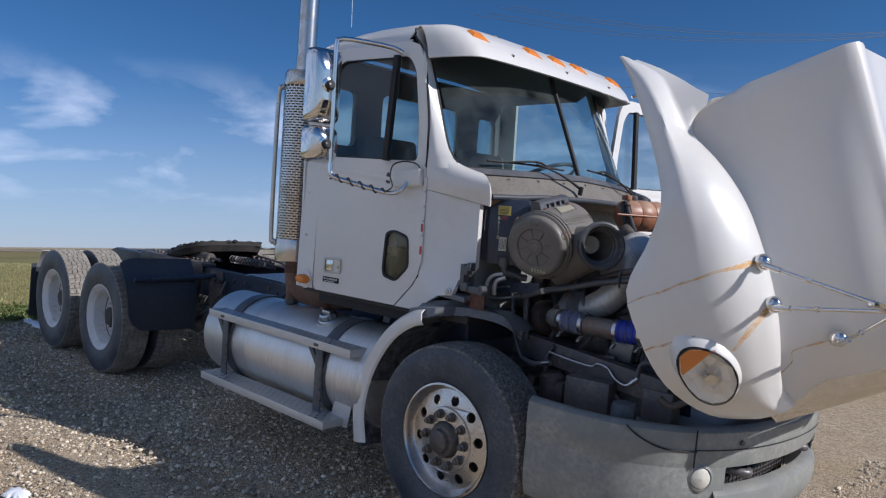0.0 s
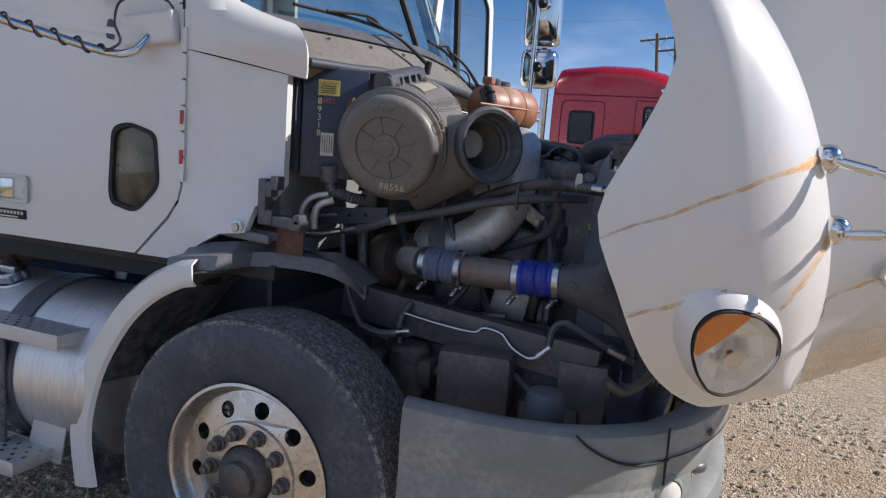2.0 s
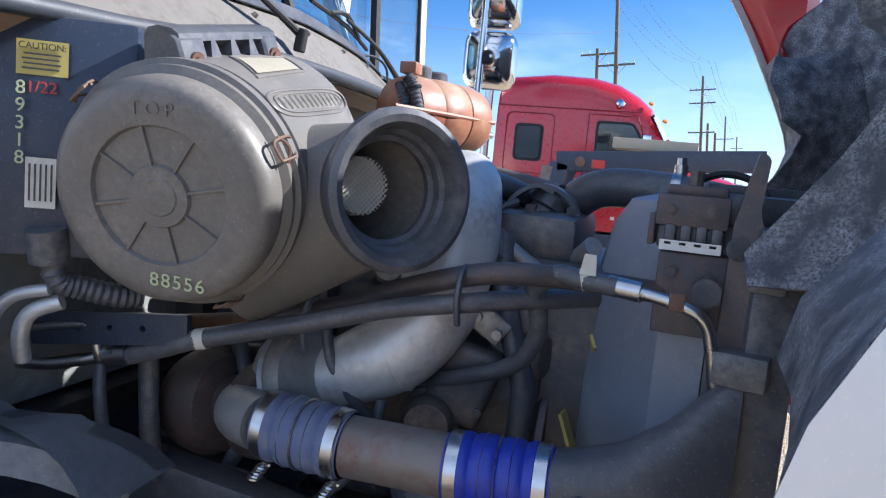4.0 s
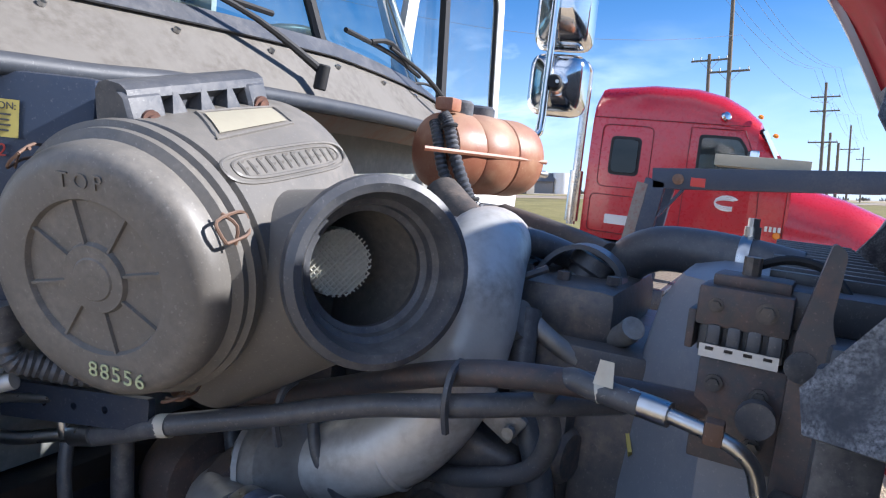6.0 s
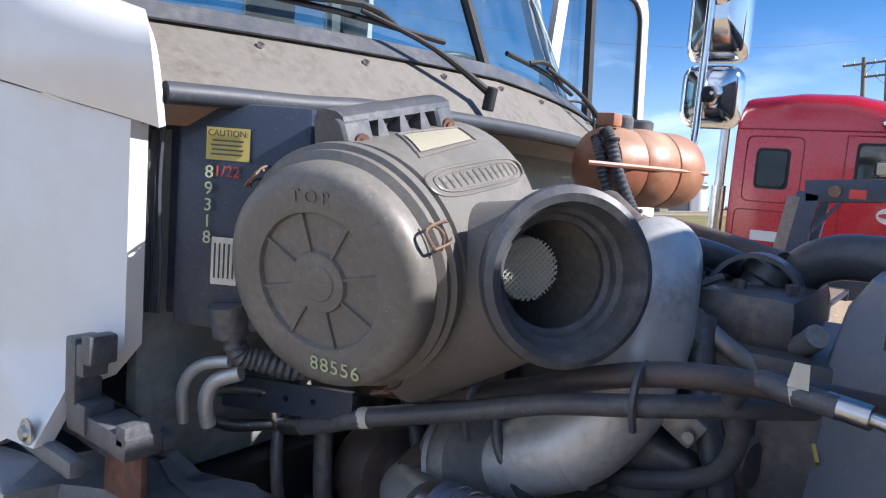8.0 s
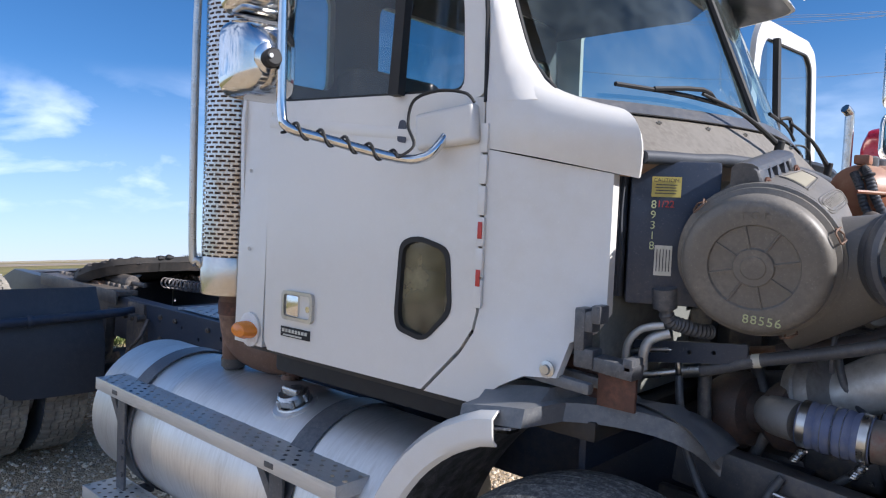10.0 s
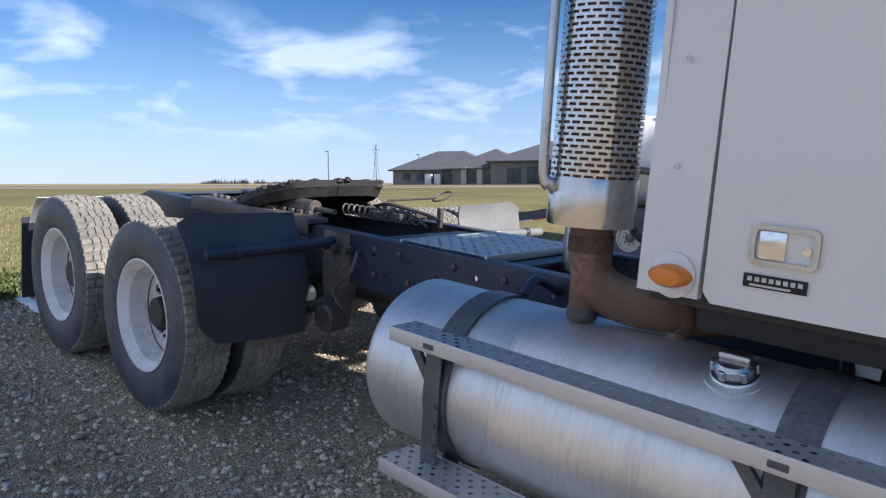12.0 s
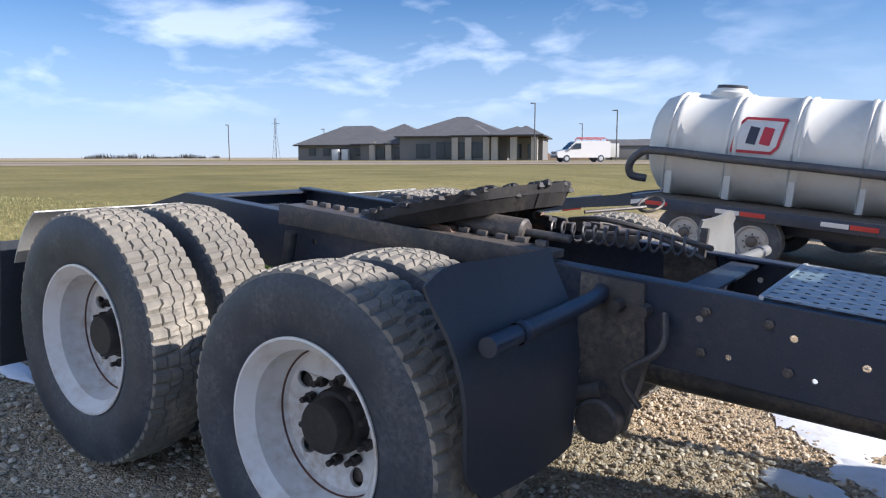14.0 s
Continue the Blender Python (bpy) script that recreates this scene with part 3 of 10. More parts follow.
def tyre_mesh(name, R, width, r_in, lugs):
    """Turned about y, centred on the origin; lugs cut the tread into blocks."""
    n = 240 if lugs else 120
    h = width / 2
    tw = h * 0.86
    side = [(r_in, -h * 0.80), (r_in + 0.012, -h * 0.86), (r_in + 0.04, -h * 0.93), ((R + r_in) / 2, -h), (R - 0.055, -h * 0.97), (R - 0.025, -tw * 1.03)]
    cuts = [-1, -0.62, -0.58, -0.54, -0.22, -0.19, -0.16, 0.16, 0.19, 0.22, 0.54, 0.58, 0.62, 1] if lugs else [-1, -0.55, -0.52, -0.49, -0.2, -0.17, -0.14, 0.14, 0.17, 0.2, 0.49, 0.52, 0.55, 1]
    grooves = {2, 5, 8, 11}
    cross = [(r, y, 0) for r, y in side]
    for i, c in enumerate(cuts):
        cross.append((R - 0.012 * c * c, c * tw, 1 if i in grooves else (2 if abs(c) > 0.5 else 3)))
    cross += [(r, -y, 0) for r, y in side[::-1]]
    V, F = [], []
    m = len(cross)
    for k in range(n):
        a = 2 * math.pi * k / n
        for r, y, kind in cross:
            rr = r
            if kind == 1:
                rr -= 0.013
            elif lugs and kind == 2 and k % 4 == 0:
                rr -= 0.014
            elif lugs and kind == 3 and (k + (2 if y > 0 else 0)) % 5 == 0:
                rr -= 0.009
            zig = 0.007 * (1 if (k // 6) % 2 else -1) if lugs and kind and abs(y) < 0.9 * tw else 0.0
            V.append((rr * math.cos(a), y + zig, rr * math.sin(a)))
    for k in range(n):
        for j in range(m - 1):
            a, b = k * m + j, ((k + 1) % n) * m + j
            F.append((a, a + 1, b + 1, b))
    me = bpy.data.meshes.new(name)
    me.from_pydata(V, [], F)
    me.materials.append(RUBBER)
    me.materials.append(TREAD if lugs else STEERTREAD)
    lo, hi = len(side) - 1, len(side) + len(cuts)
    for i, p in enumerate(me.polygons):
        j = i % (m - 1)
        if lo <= j < hi:
            p.material_index = 1
        else:
            p.use_smooth = True
    return me


def front_wheel(cx, cy, s):
    """s: -1 on the right side, 1 on the left."""
    w = new("front_wheel")
    w.parent = truck
    w.location = (cx, cy, 0.505)
    w["label"] = "black steer tyre on a polished ten-hole aluminium wheel"
    part("tyre", FRONT_TYRE, None, w)
    out = Vector((0, s, 0))
    lip = 0.125
    bm = bmesh.new()
    lathe(bm, [(0.27, lip - 0.20), (0.285, lip - 0.05), (0.292, lip - 0.012), (0.300, lip), (0.300, lip + 0.006), (0.290, lip + 0.008), (0.281, lip - 0.004), (0.277, lip - 0.028), (0.262, lip - 0.045)], (0, 0, 0), out, 64)
    u, v, _ = basis(out)
    hole = [ngon(0.212 * math.cos(a), 0.212 * math.sin(a), 0.027, 14) for a in [2 * math.pi * (i + 0.25) / 10 for i in range(10)]]
    f0 = lip - 0.045
    plate(bm, ngon(0, 0, 0.262, 64), hole + [ngon(0, 0, 0.172, 48)], lambda a, b: u * a + v * b + out * (f0 + (0.262 - math.hypot(a, b)) * 0.22), -out * 0.018)
    lathe(bm, [(0.172, f0 + 0.020), (0.168, f0 + 0.030), (0.160, f0 + 0.032), (0.098, f0 + 0.034), (0.094, f0 + 0.02)], (0, 0, 0), out, 48)
    part("rim", bm, WHEELALU, w, "polished aluminium rim with ten hand holes")
    part("brake_drum", L([(0.05, -0.10), (0.20, -0.10), (0.20, 0.02), (0.05, 0.03)], (0, 0, 0), out, 32), DARK, w)
    part("hub", L([(0.094, f0), (0.092, f0 + 0.05), (0.080, f0 + 0.066), (0.062, f0 + 0.070), (0.058, f0 + 0.092), (0.045, f0 + 0.098), (0.0, f0 + 0.1)], (0, 0, 0), out, 32), GREASE, w, "dark greasy hub cap")
    nut = bmesh.new()
    lathe(nut, [(0.026, 0), (0.026, 0.006), (0.019, 0.008), (0.019, 0.03), (0.012, 0.034), (0.012, 0.045), (0, 0.046)], (0, 0, 0), out, 12)
    finish(nut)
    me = bpy.data.meshes.new("lug_nut")
    nut.to_mesh(me); nut.free(); me.materials.append(GREASE)
    for i in range(10):
        a = 2 * math.pi * i / 10
        o = part("lug_nut", me, None, w)
        o.location = u * (0.136 * math.cos(a)) + v * (0.136 * math.sin(a)) + out * (f0 + 0.032)
    return w


def rear_wheel(cx, cy, s, outer):
    w = new("rear_wheel")
    w.parent = truck
    w.location = (cx, cy, 0.505)
    part("tyre", REAR_TYRE, None, w)
    if not outer:
        s = -s
    out = Vector((0, s, 0))
    lip = 0.118
    bm = bmesh.new()
    lathe(bm, [(0.275, -0.14), (0.268, -0.06), (0.262, 0.02), (0.268, lip - 0.035), (0.282, lip - 0.016), (0.292, lip - 0.006), (0.300, lip), (0.300, lip + 0.006), (0.292, lip + 0.007), (0.280, lip - 0.008), (0.262, lip - 0.028), (0.252, lip - 0.04), (0.250, 0.01),
               (0.240, -0.02), (0.226, -0.04)], (0, 0, 0), out, 64)
    u, v, _ = basis(out)
    holes = [ngon(0.185 * math.cos(a), 0.185 * math.sin(a), 0.030, 14) for a in [2 * math.pi * (i + 0.1) / 5 for i in range(5)]]
    plate(bm, ngon(0, 0, 0.226, 64), holes + [ngon(0, 0, 0.10, 32)], lambda a, b: u * a + v * b + out * (-0.04 - (0.226 - math.hypot(a, b)) * 0.25), -out * 0.012)
    part("rim", bm, RIMWHITE, w, "white painted deep-dish steel rim")
    part("rim_joint", L([(0.2385, -0.0195), (0.2365, -0.0225), (0.2345, -0.0255)], (0, 0, 0), out, 64), RUST, w, "rust line where the disc meets the barrel")
    if outer:
        part("hub", L([(0.105, -0.10), (0.105, -0.03), (0.098, -0.02), (0.085, -0.018), (0.083, 0.035), (0.076, 0.045), (0.03, 0.047), (0, 0.047)], (0, 0, 0), out, 32), FIFTH, w, "black axle hub with studs")
        nut = bmesh.new()
        lathe(nut, [(0.017, 0), (0.017, 0.028), (0.010, 0.03), (0.010, 0.055), (0, 0.055)], (0, 0, 0), out, 6)
        finish(nut)
        me = bpy.data.meshes.new("lug_nut"); nut.to_mesh(me); nut.free(); me.materials.append(FIFTH)
        for i in range(10):
            a = 2 * math.pi * (i + 0.5) / 10
            o = part("lug_nut", me, None, w)
            o.location = u * (0.132 * math.cos(a)) + v * (0.132 * math.sin(a)) + out * -0.055
    part("brake_drum", L([(0.04, -0.16), (0.21, -0.16), (0.21, -0.075), (0.04, -0.07)], (0, 0, 0), out, 32), GREASE, w)
    return w


FRONT_TYRE = tyre_mesh("tyre", 0.507, 0.29, 0.292, False)
REAR_TYRE = tyre_mesh("tyre", 0.512, 0.275, 0.292, True)
FRONT_TYRE.name = REAR_TYRE.name = "tyre"
AX, BX = -4.19, -5.42
front_wheel(-0.025, -0.98, -1)
front_wheel(-0.025, 0.98, 1)
for ax in (AX, BX):
    for s in (-1, 1):
        rear_wheel(ax, s * 1.145, s, True)
        rear_wheel(ax, s * 0.815, s, False)

# chassis
for s in (-1, 1):
    y = s * 0.43
    bm = bmesh.new()
    web = [ngon(x, z, r_, 8) for x, z, r_ in ((-3.32, 0.90, 0.012), (-3.22, 0.80, 0.010), (-3.05, 0.90, 0.012), (-2.98, 0.79, 0.009), (-2.86, 0.86, 0.012), (-2.74, 0.78, 0.010), (-2.62, 0.90, 0.014), (-2.66, 0.80, 0.012), (-2.50, 0.84, 0.012), (-2.42, 0.78, 0.010), (-5.0, 0.88, 0.015), (-4.8, 0.80, 0.015), (-2.2, 0.9, 0.012))]
    plate(bm, [(-5.95, 0.724), (0.3, 0.724), (0.3, 0.986), (-5.95, 0.986)], web, lambda a, b: Vector((a, y + 0.006, b)), (0, -0.012, 0))
    box(bm, (-2.825, y - s * 0.035, 0.984), (6.25, 0.08, 0.012), bevel=0.003)
    box(bm, (-2.825, y - s * 0.035, 0.726), (6.25, 0.08, 0.012), bevel=0.003)
    box(bm, (0.62, y, 0.875), (0.75, 0.012, 0.20), bevel=0.003)
    part("frame_rail", bm, FRAME, truck)
    # sloped tail of the rail
    part("rail_tail", P([(-6.26, 0.895), (-6.25, 0.83), (-5.95, 0.722), (-5.95, 0.99)], [], lambda a, b: Vector((a, y, b)), (0, -s * 0.012, 0)), FRAME, truck)
for x in (-3.42, -2.55, -1.9, -4.84, -6.0):
    bm = bmesh.new()
    box(bm, (x, 0, 0.86), (0.012, 0.84, 0.22), bevel=0.003)
    box(bm, (x + 0.05, 0, 0.965), (0.1, 0.84, 0.012), bevel=0.003)
    part("crossmember", bm, FRAME, truck)
bolt = bmesh.new()
lathe(bolt, [(0.016, 0), (0.016, 0.012), (0.009, 0.014), (0.009, 0.02), (0, 0.02)], (0, 0, 0), (0, -1, 0), 6)
finish(bolt)
BOLT = bpy.data.meshes.new("bolt"); bolt.to_mesh(BOLT); bolt.free(); BOLT.materials.append(GREASE)


def put_bolt(p, parent, scale=1.0, rot=(0, 0, 0)):
    o = part("bolt", BOLT, None, parent)
    o.location, o.scale, o.rotation_euler = p, (scale,) * 3, [radians(a) for a in rot]
    return o


for x, z in [(-3.3, 0.93), (-3.3, 0.80), (-3.12, 0.93), (-3.05, 0.80), (-2.75, 0.93), (-2.75, 0.79), (-2.45, 0.92), (-2.3, 0.78), (-2.05, 0.92)]:
    put_bolt((x, -0.437, z), truck)
# axles, drive shaft, suspension
for ax in (AX, BX):
    bm = bmesh.new()
    cyl(bm, (ax, -0.62, 0.505), (ax, 0.62, 0.505), 0.075, 20)
    lathe(bm, [(0.02, -0.24), (0.16, -0.16), (0.20, -0.05), (0.21, 0.05), (0.15, 0.17), (0.06, 0.24)], (ax, 0.0, 0.52), (1, 0, 0), 28, True, True)
    part("drive_axle", bm, GREASE, truck)
    for s in (-1, 1):
        bm = bmesh.new()
        box(bm, (ax - 0.05, s * 0.47, 0.60), (0.72, 0.09, 0.06), bevel=0.01)
        lathe(bm, [(0.11, 0), (0.135, 0.04), (0.14, 0.1), (0.12, 0.15)], (ax - 0.36, s * 0.47, 0.62), (0, 0, 1), 20, True, True)
        cyl(bm, (ax + 0.3, s * 0.50, 0.62), (ax + 0.34, s * 0.5, 0.92), 0.028, 12)
        cyl(bm, (ax + 0.1, s * 0.40, 0.42), (ax + 0.2, s * 0.40, 0.42), 0.085, 18)
        pieces("air_suspension", bm, GREASE, truck)
bm = T([(-0.9, 0, 0.62), (-2.2, 0, 0.60), (AX + 0.2, 0, 0.54)], 0.055, 16, 2)
part("drive_shaft", bm, GREASE, truck)
bm = bmesh.new()
cyl(bm, (0, -0.9, 0.46), (0, 0.9, 0.46), 0.055, 16)
part("front_axle", bm, DARK, truck)
# spring hanger and torque arm ahead of the front tandem
for s in (-1, 1):
    bm = bmesh.new()
    sheet(bm, [[(-3.72, s * 0.45, 0.98), (-3.50, s * 0.45, 0.98)], [(-3.70, s * 0.47, 0.72), (-3.46, s * 0.47, 0.72)], [(-3.62, s * 0.49, 0.48), (-3.50, s * 0.49, 0.48)]], 0.05)
    cyl(bm, (-3.57, s * 0.42, 0.52), (-3.57, s * 0.56, 0.52), 0.075, 20, bevel=0.01)
    cyl(bm, (-3.57, s * 0.52, 0.62), (-3.82, s * 0.52, 0.50), 0.03, 12)
    for k in range(3):
        cyl(bm, (-3.66 + 0.09 * k, s * 0.455, 0.90), (-3.66 + 0.09 * k, s * 0.51, 0.90), 0.022, 8)
    tube(bm, [(-3.42, s * 0.46, 0.90), (-3.40, s * 0.52, 0.80), (-3.50, s * 0.55, 0.70), (-3.44, s * 0.53, 0.60)], 0.012, 8)
    pieces("spring_hanger", bm, GREASE, truck)

# mudguards on pipe brackets
def mudguard(x, s, material, lean, y0, top, high, bulge):
    g = new("mudguard")
    g.parent = truck
    if material is not FLAP:
        g["label"] = "plastic mudguard, its grey lightened to look sunlit"
    rows = []
    for k in range(13):
        t = k / 12
        z = top - high * t
        dx = lean * (bulge * (min(1.0, t / 0.6) * (2 - min(1.0, t / 0.6))) - 0.045) + lean * 0.03 * max(0, 0.10 - t) * 10
        rows.append([(x + dx + lean * 0.012 * math.sin(v * 5), s * (y0 + (0.64 - 0.05 * t ** 2) * v - (0.03 * max(0, t - 0.85) * 6 if v > 0.9 else 0)), z + 0.012 * v - 0.045 * max(0.0, (v - 0.8) / 0.2) ** 2 * (1 - t) ** 6 + 0.05 * max(0.0, (v - 0.75) / 0.25) ** 2 * t ** 6) for v in np.linspace(0, 1, 17)])
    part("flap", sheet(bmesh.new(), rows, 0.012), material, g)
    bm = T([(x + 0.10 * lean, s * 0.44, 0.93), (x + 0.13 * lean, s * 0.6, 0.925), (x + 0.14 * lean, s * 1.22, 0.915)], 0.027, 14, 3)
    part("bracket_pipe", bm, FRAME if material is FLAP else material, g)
    part("clamp", L([(0.031, 0), (0.034, 0.004), (0.034, 0.03), (0.031, 0.034)], (x + 0.138 * lean, s * 1.04, 0.917), (0, s, 0), 14), FRAME, g)
    return g


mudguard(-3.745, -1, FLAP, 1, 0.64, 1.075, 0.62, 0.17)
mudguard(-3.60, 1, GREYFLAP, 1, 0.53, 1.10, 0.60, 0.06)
for s in (-1, 1):
    g = new("rear_mud_flap"); g.parent = truck
    part("flap", sheet(bmesh.new(), [[(-6.06 - 0.05 * t, s * (0.66 + 0.62 * v), 0.80 - 0.58 * t) for v in np.linspace(0, 1, 5)] for t in np.linspace(0, 1, 6)], 0.010), FLAP, g)
    part("quarter_fender", sheet(bmesh.new(), [[(BX + 0.575 * math.cos(a), s * yy, 0.505 + 0.575 * math.sin(a)) for yy in (0.58, 0.92, 1.27)] for a in np.linspace(2.2, 2.75, 9)], 0.006), ALU, g, "bare aluminium quarter fender")

# tread plate behind the cab
bm = perforated(bmesh.new(), lambda u, v: (-3.16 + 0.56 * v, -0.40 + 0.80 * u, 0.998), 20, 14, 0.55, 0.5)
deck = part("deck_plate", bm, ALU, truck, "perforated aluminium deck plate across the rails")
bm = bmesh.new()
for x in (-3.16, -2.60):
    box(bm, (x, 0, 0.985), (0.015, 0.8, 0.035), bevel=0.003)
for y in np.linspace(-0.36, 0.36, 7):
    box(bm, (-2.88, y, 0.996), (0.55, 0.006, 0.008), bevel=0.002)
pieces("deck_plate_edge", bm, ALU, truck)

# fifth wheel on its slide
fw = new("fifth_wheel"); fw.parent = truck
fw["label"] = "greasy black fifth wheel coupling on a slide rail"
FX, FZ = -4.47, 1.118
def fw_put(a, b):
    return Vector((FX + a * 0.76, b, FZ + 0.225 * a))
outline = [(0.46, 0.20), (0.40, 0.36), (0.22, 0.45), (-0.05, 0.465), (-0.30, 0.42), (-0.46, 0.33), (-0.62, 0.20), (-0.60, 0.13), (-0.25, 0.05), (-0.10, 0.03)]
outline += [(a, -b) for a, b in outline[::-1]]
outline = rounded(outline, 0.04, 3)
bm = P(outline, [], fw_put, (0, 0, -0.042))
part("top_plate", bm, FIFTH, fw)
bm = bmesh.new()
loop = [(0.47, -0.05), (0.45, 0.22), (0.38, 0.37), (0.20, 0.45), (-0.05, 0.465), (-0.30, 0.42), (-0.46, 0.33)]
for sg in (-1, 1):
    sheet(bm, [[fw_put(a, sg * b) + Vector((0, 0, -0.04)) for a, b in loop], [fw_put(a * 0.95, sg * b * 0.94) + Vector((0, 0, -0.10)) for a, b in loop]])
    sheet(bm, [[fw_put(-0.46, sg * 0.33) + Vector((0, 0, -0.02)), fw_put(-0.62, sg * 0.2) + Vector((0, 0, -0.02))], [fw_put(-0.50, sg * 0.33) + Vector((0, 0, -0.05)), fw_put(-0.66, sg * 0.2) + Vector((0, 0, -0.05))]], 0.02)
part("skirt", bm, FIFTH, fw)
rg = np.random.RandomState(41)
vs_, fs_ = [], []
for k in range(230):
    if k < 130:
        a, b = loop[rg.randint(0, len(loop))]
        a2, b2 = loop[rg.randint(0, len(loop))]
        f = rg.uniform(0, 0.35)
        a, b = (a * (1 - f) + a2 * f) * rg.uniform(0.9, 1.0), (b * (1 - f) + b2 * f) * rg.uniform(0.9, 1.0)
    else:
        a, b = rg.uniform(-0.30, 0.40), rg.uniform(0.10, 0.40)
    c = fw_put(a, b * (1 if rg.rand() < 0.5 else -1)) + Vector((0, 0, rg.uniform(-0.002, 0.004) if rg.rand() < 0.8 else -0.03))
    r_, h_ = rg.uniform(0.012, 0.038), rg.uniform(0.006, 0.016)
    n0 = len(vs_)
    vs_.append(c + Vector((0, 0, h_)))
    for j in range(7):
        t_ = 2 * math.pi * j / 7
        vs_.append(c + Vector((r_ * rg.uniform(0.5, 0.8) * math.cos(t_), r_ * rg.uniform(0.5, 0.8) * math.sin(t_), h_ * 0.7)))
    for j in range(7):
        t_ = 2 * math.pi * j / 7
        vs_.append(c + Vector((r_ * math.cos(t_), r_ * math.sin(t_), -0.008)))
    for j in range(7):
        q_ = (j + 1) % 7
        fs_.append((n0, n0 + 1 + j, n0 + 1 + q_))
        fs_.append((n0 + 1 + j, n0 + 8 + j, n0 + 8 + q_, n0 + 1 + q_))
me = bpy.data.meshes.new("caked_grease"); me.from_pydata(vs_, [], fs_); me.materials.append(FIFTH)
part("caked_grease", me, None, fw, "lumps of caked black grease")["kind"] = "stuff"
for sg in (-1, 1):
    bm = P([(-0.16, -0.07), (0.16, -0.07), (0.24, -0.19), (-0.24, -0.19)], [], lambda a, b: Vector((FX + a, sg * 0.40, FZ + b)), (0, -sg * 0.05, 0))
    part("saddle", bm, RUSTDARK, fw, "rust-brown saddle bracket")
bm = bmesh.new()
for sg in (-1, 1):
    box(bm, (FX - 0.05, sg * 0.40, 1.01), (1.35, 0.14, 0.030), bevel=0.004)
    box(bm, (FX - 0.05, sg * 0.47, 0.985), (1.35, 0.012, 0.09), bevel=0.003)
    for k in range(15):
        box(bm, (FX - 0.65 + 0.085 * k, sg * 0.345, 1.03), (0.045, 0.03, 0.03), bevel=0.004)
pieces("slide_rail", bm, GREASE, fw)
bm = C((FX + 0.10, -0.28, 1.055), (FX + 0.44, -0.28, 1.055), 0.05, 18, bevel=0.01)
cyl(bm, (FX + 0.44, -0.28, 1.055), (FX + 0.62, -0.28, 1.055), 0.016, 10)
part("slide_cylinder", bm, GREASE, fw)
bm = bmesh.new()
tube(bm, [(FX + 0.40, 0.32, FZ - 0.03), (FX + 0.52, 0.50, FZ - 0.01), (FX + 0.58, 0.60, FZ)], 0.008, 8, 3)
tube(bm, [(FX + 0.58 + 0.055 * math.cos(a), 0.66 + 0.075 * math.sin(a), FZ + 0.01 + 0.03 * math.sin(a)) for a in np.linspace(-1.4, 4.9, 16)], 0.007, 8, 1)
part("release_handle", bm, GREASE, fw, "pull handle with a loop")
bm = bmesh.new()
sp = [(FX + 0.42 + 0.55 * t, -0.05 + 0.10 * t + 0.035 * math.cos(t * 2 * math.pi * 13), 1.045 + 0.035 * math.sin(t * 2 * math.pi * 13)) for t in np.linspace(0, 1, 170)]
tube(bm, sp, 0.0055, 6, 1)
part("spring", bm, DARK, fw)
bm = bmesh.new()
tube(bm, [(FX + 0.35, 0.28, 1.05), (FX + 0.55, 0.22, 1.08), (FX + 0.8, 0.3, 1.04), (FX + 1.0, 0.2, 1.03)], 0.012, 8)
tube(bm, [(FX + 0.45, 0.05, 1.0), (FX + 0.75, 0.12, 1.06), (FX + 1.0, 0.1, 1.0)], 0.010, 8)
box(bm, (FX + 0.62, 0.12, 1.02), (0.22, 0.06, 0.05), (0, 0, 20), 0.008)
box(bm, (FX + 0.95, 0.26, 1.04), (0.03, 0.03, 0.12), bevel=0.004)
pieces("air_fitting", bm, GREASE, fw)

# light post with air lines behind the cab
ps = new("hose_post"); ps.parent = truck
ps["label"] = "upright steel post with a black coiled hose"
part("sleeve", L([(0.040, 0), (0.040, 0.30), (0.044, 0.305), (0.044, 0.33), (0.024, 0.335)], (-2.407, 0.0, 0.935), (0, 0, 1), 20, True), STEEL, ps)
part("post", C((-2.407, 0.0, 1.25), (-2.416, 0.03, 1.97), 0.017, 14), STEEL, ps)
part("post_tip", C((-2.4155, 0.029, 1.95), (-2.416, 0.03, 2.0), 0.02, 12, bevel=0.004), BLACK, ps)
bm = T([(-2.41, 0.05, 1.88), (-2.37, 0.11, 1.87), (-2.30, 0.16, 1.73), (-2.28, 0.18, 1.45), (-2.24, 0.28, 1.13), (-2.02, 0.36, 1.05)], 0.026, 10, 12, ribs=0.004)
part("hose", bm, HOSE, ps)
bm = bmesh.new()
cyl(bm, (-2.47, 0.05, 1.835), (-2.31, 0.05, 1.835), 0.012, 8)
cyl(bm, (-2.405, 0.05, 1.81), (-2.405, 0.05, 1.93), 0.014, 8)
pieces("hose_clip", bm, BLACK, ps)

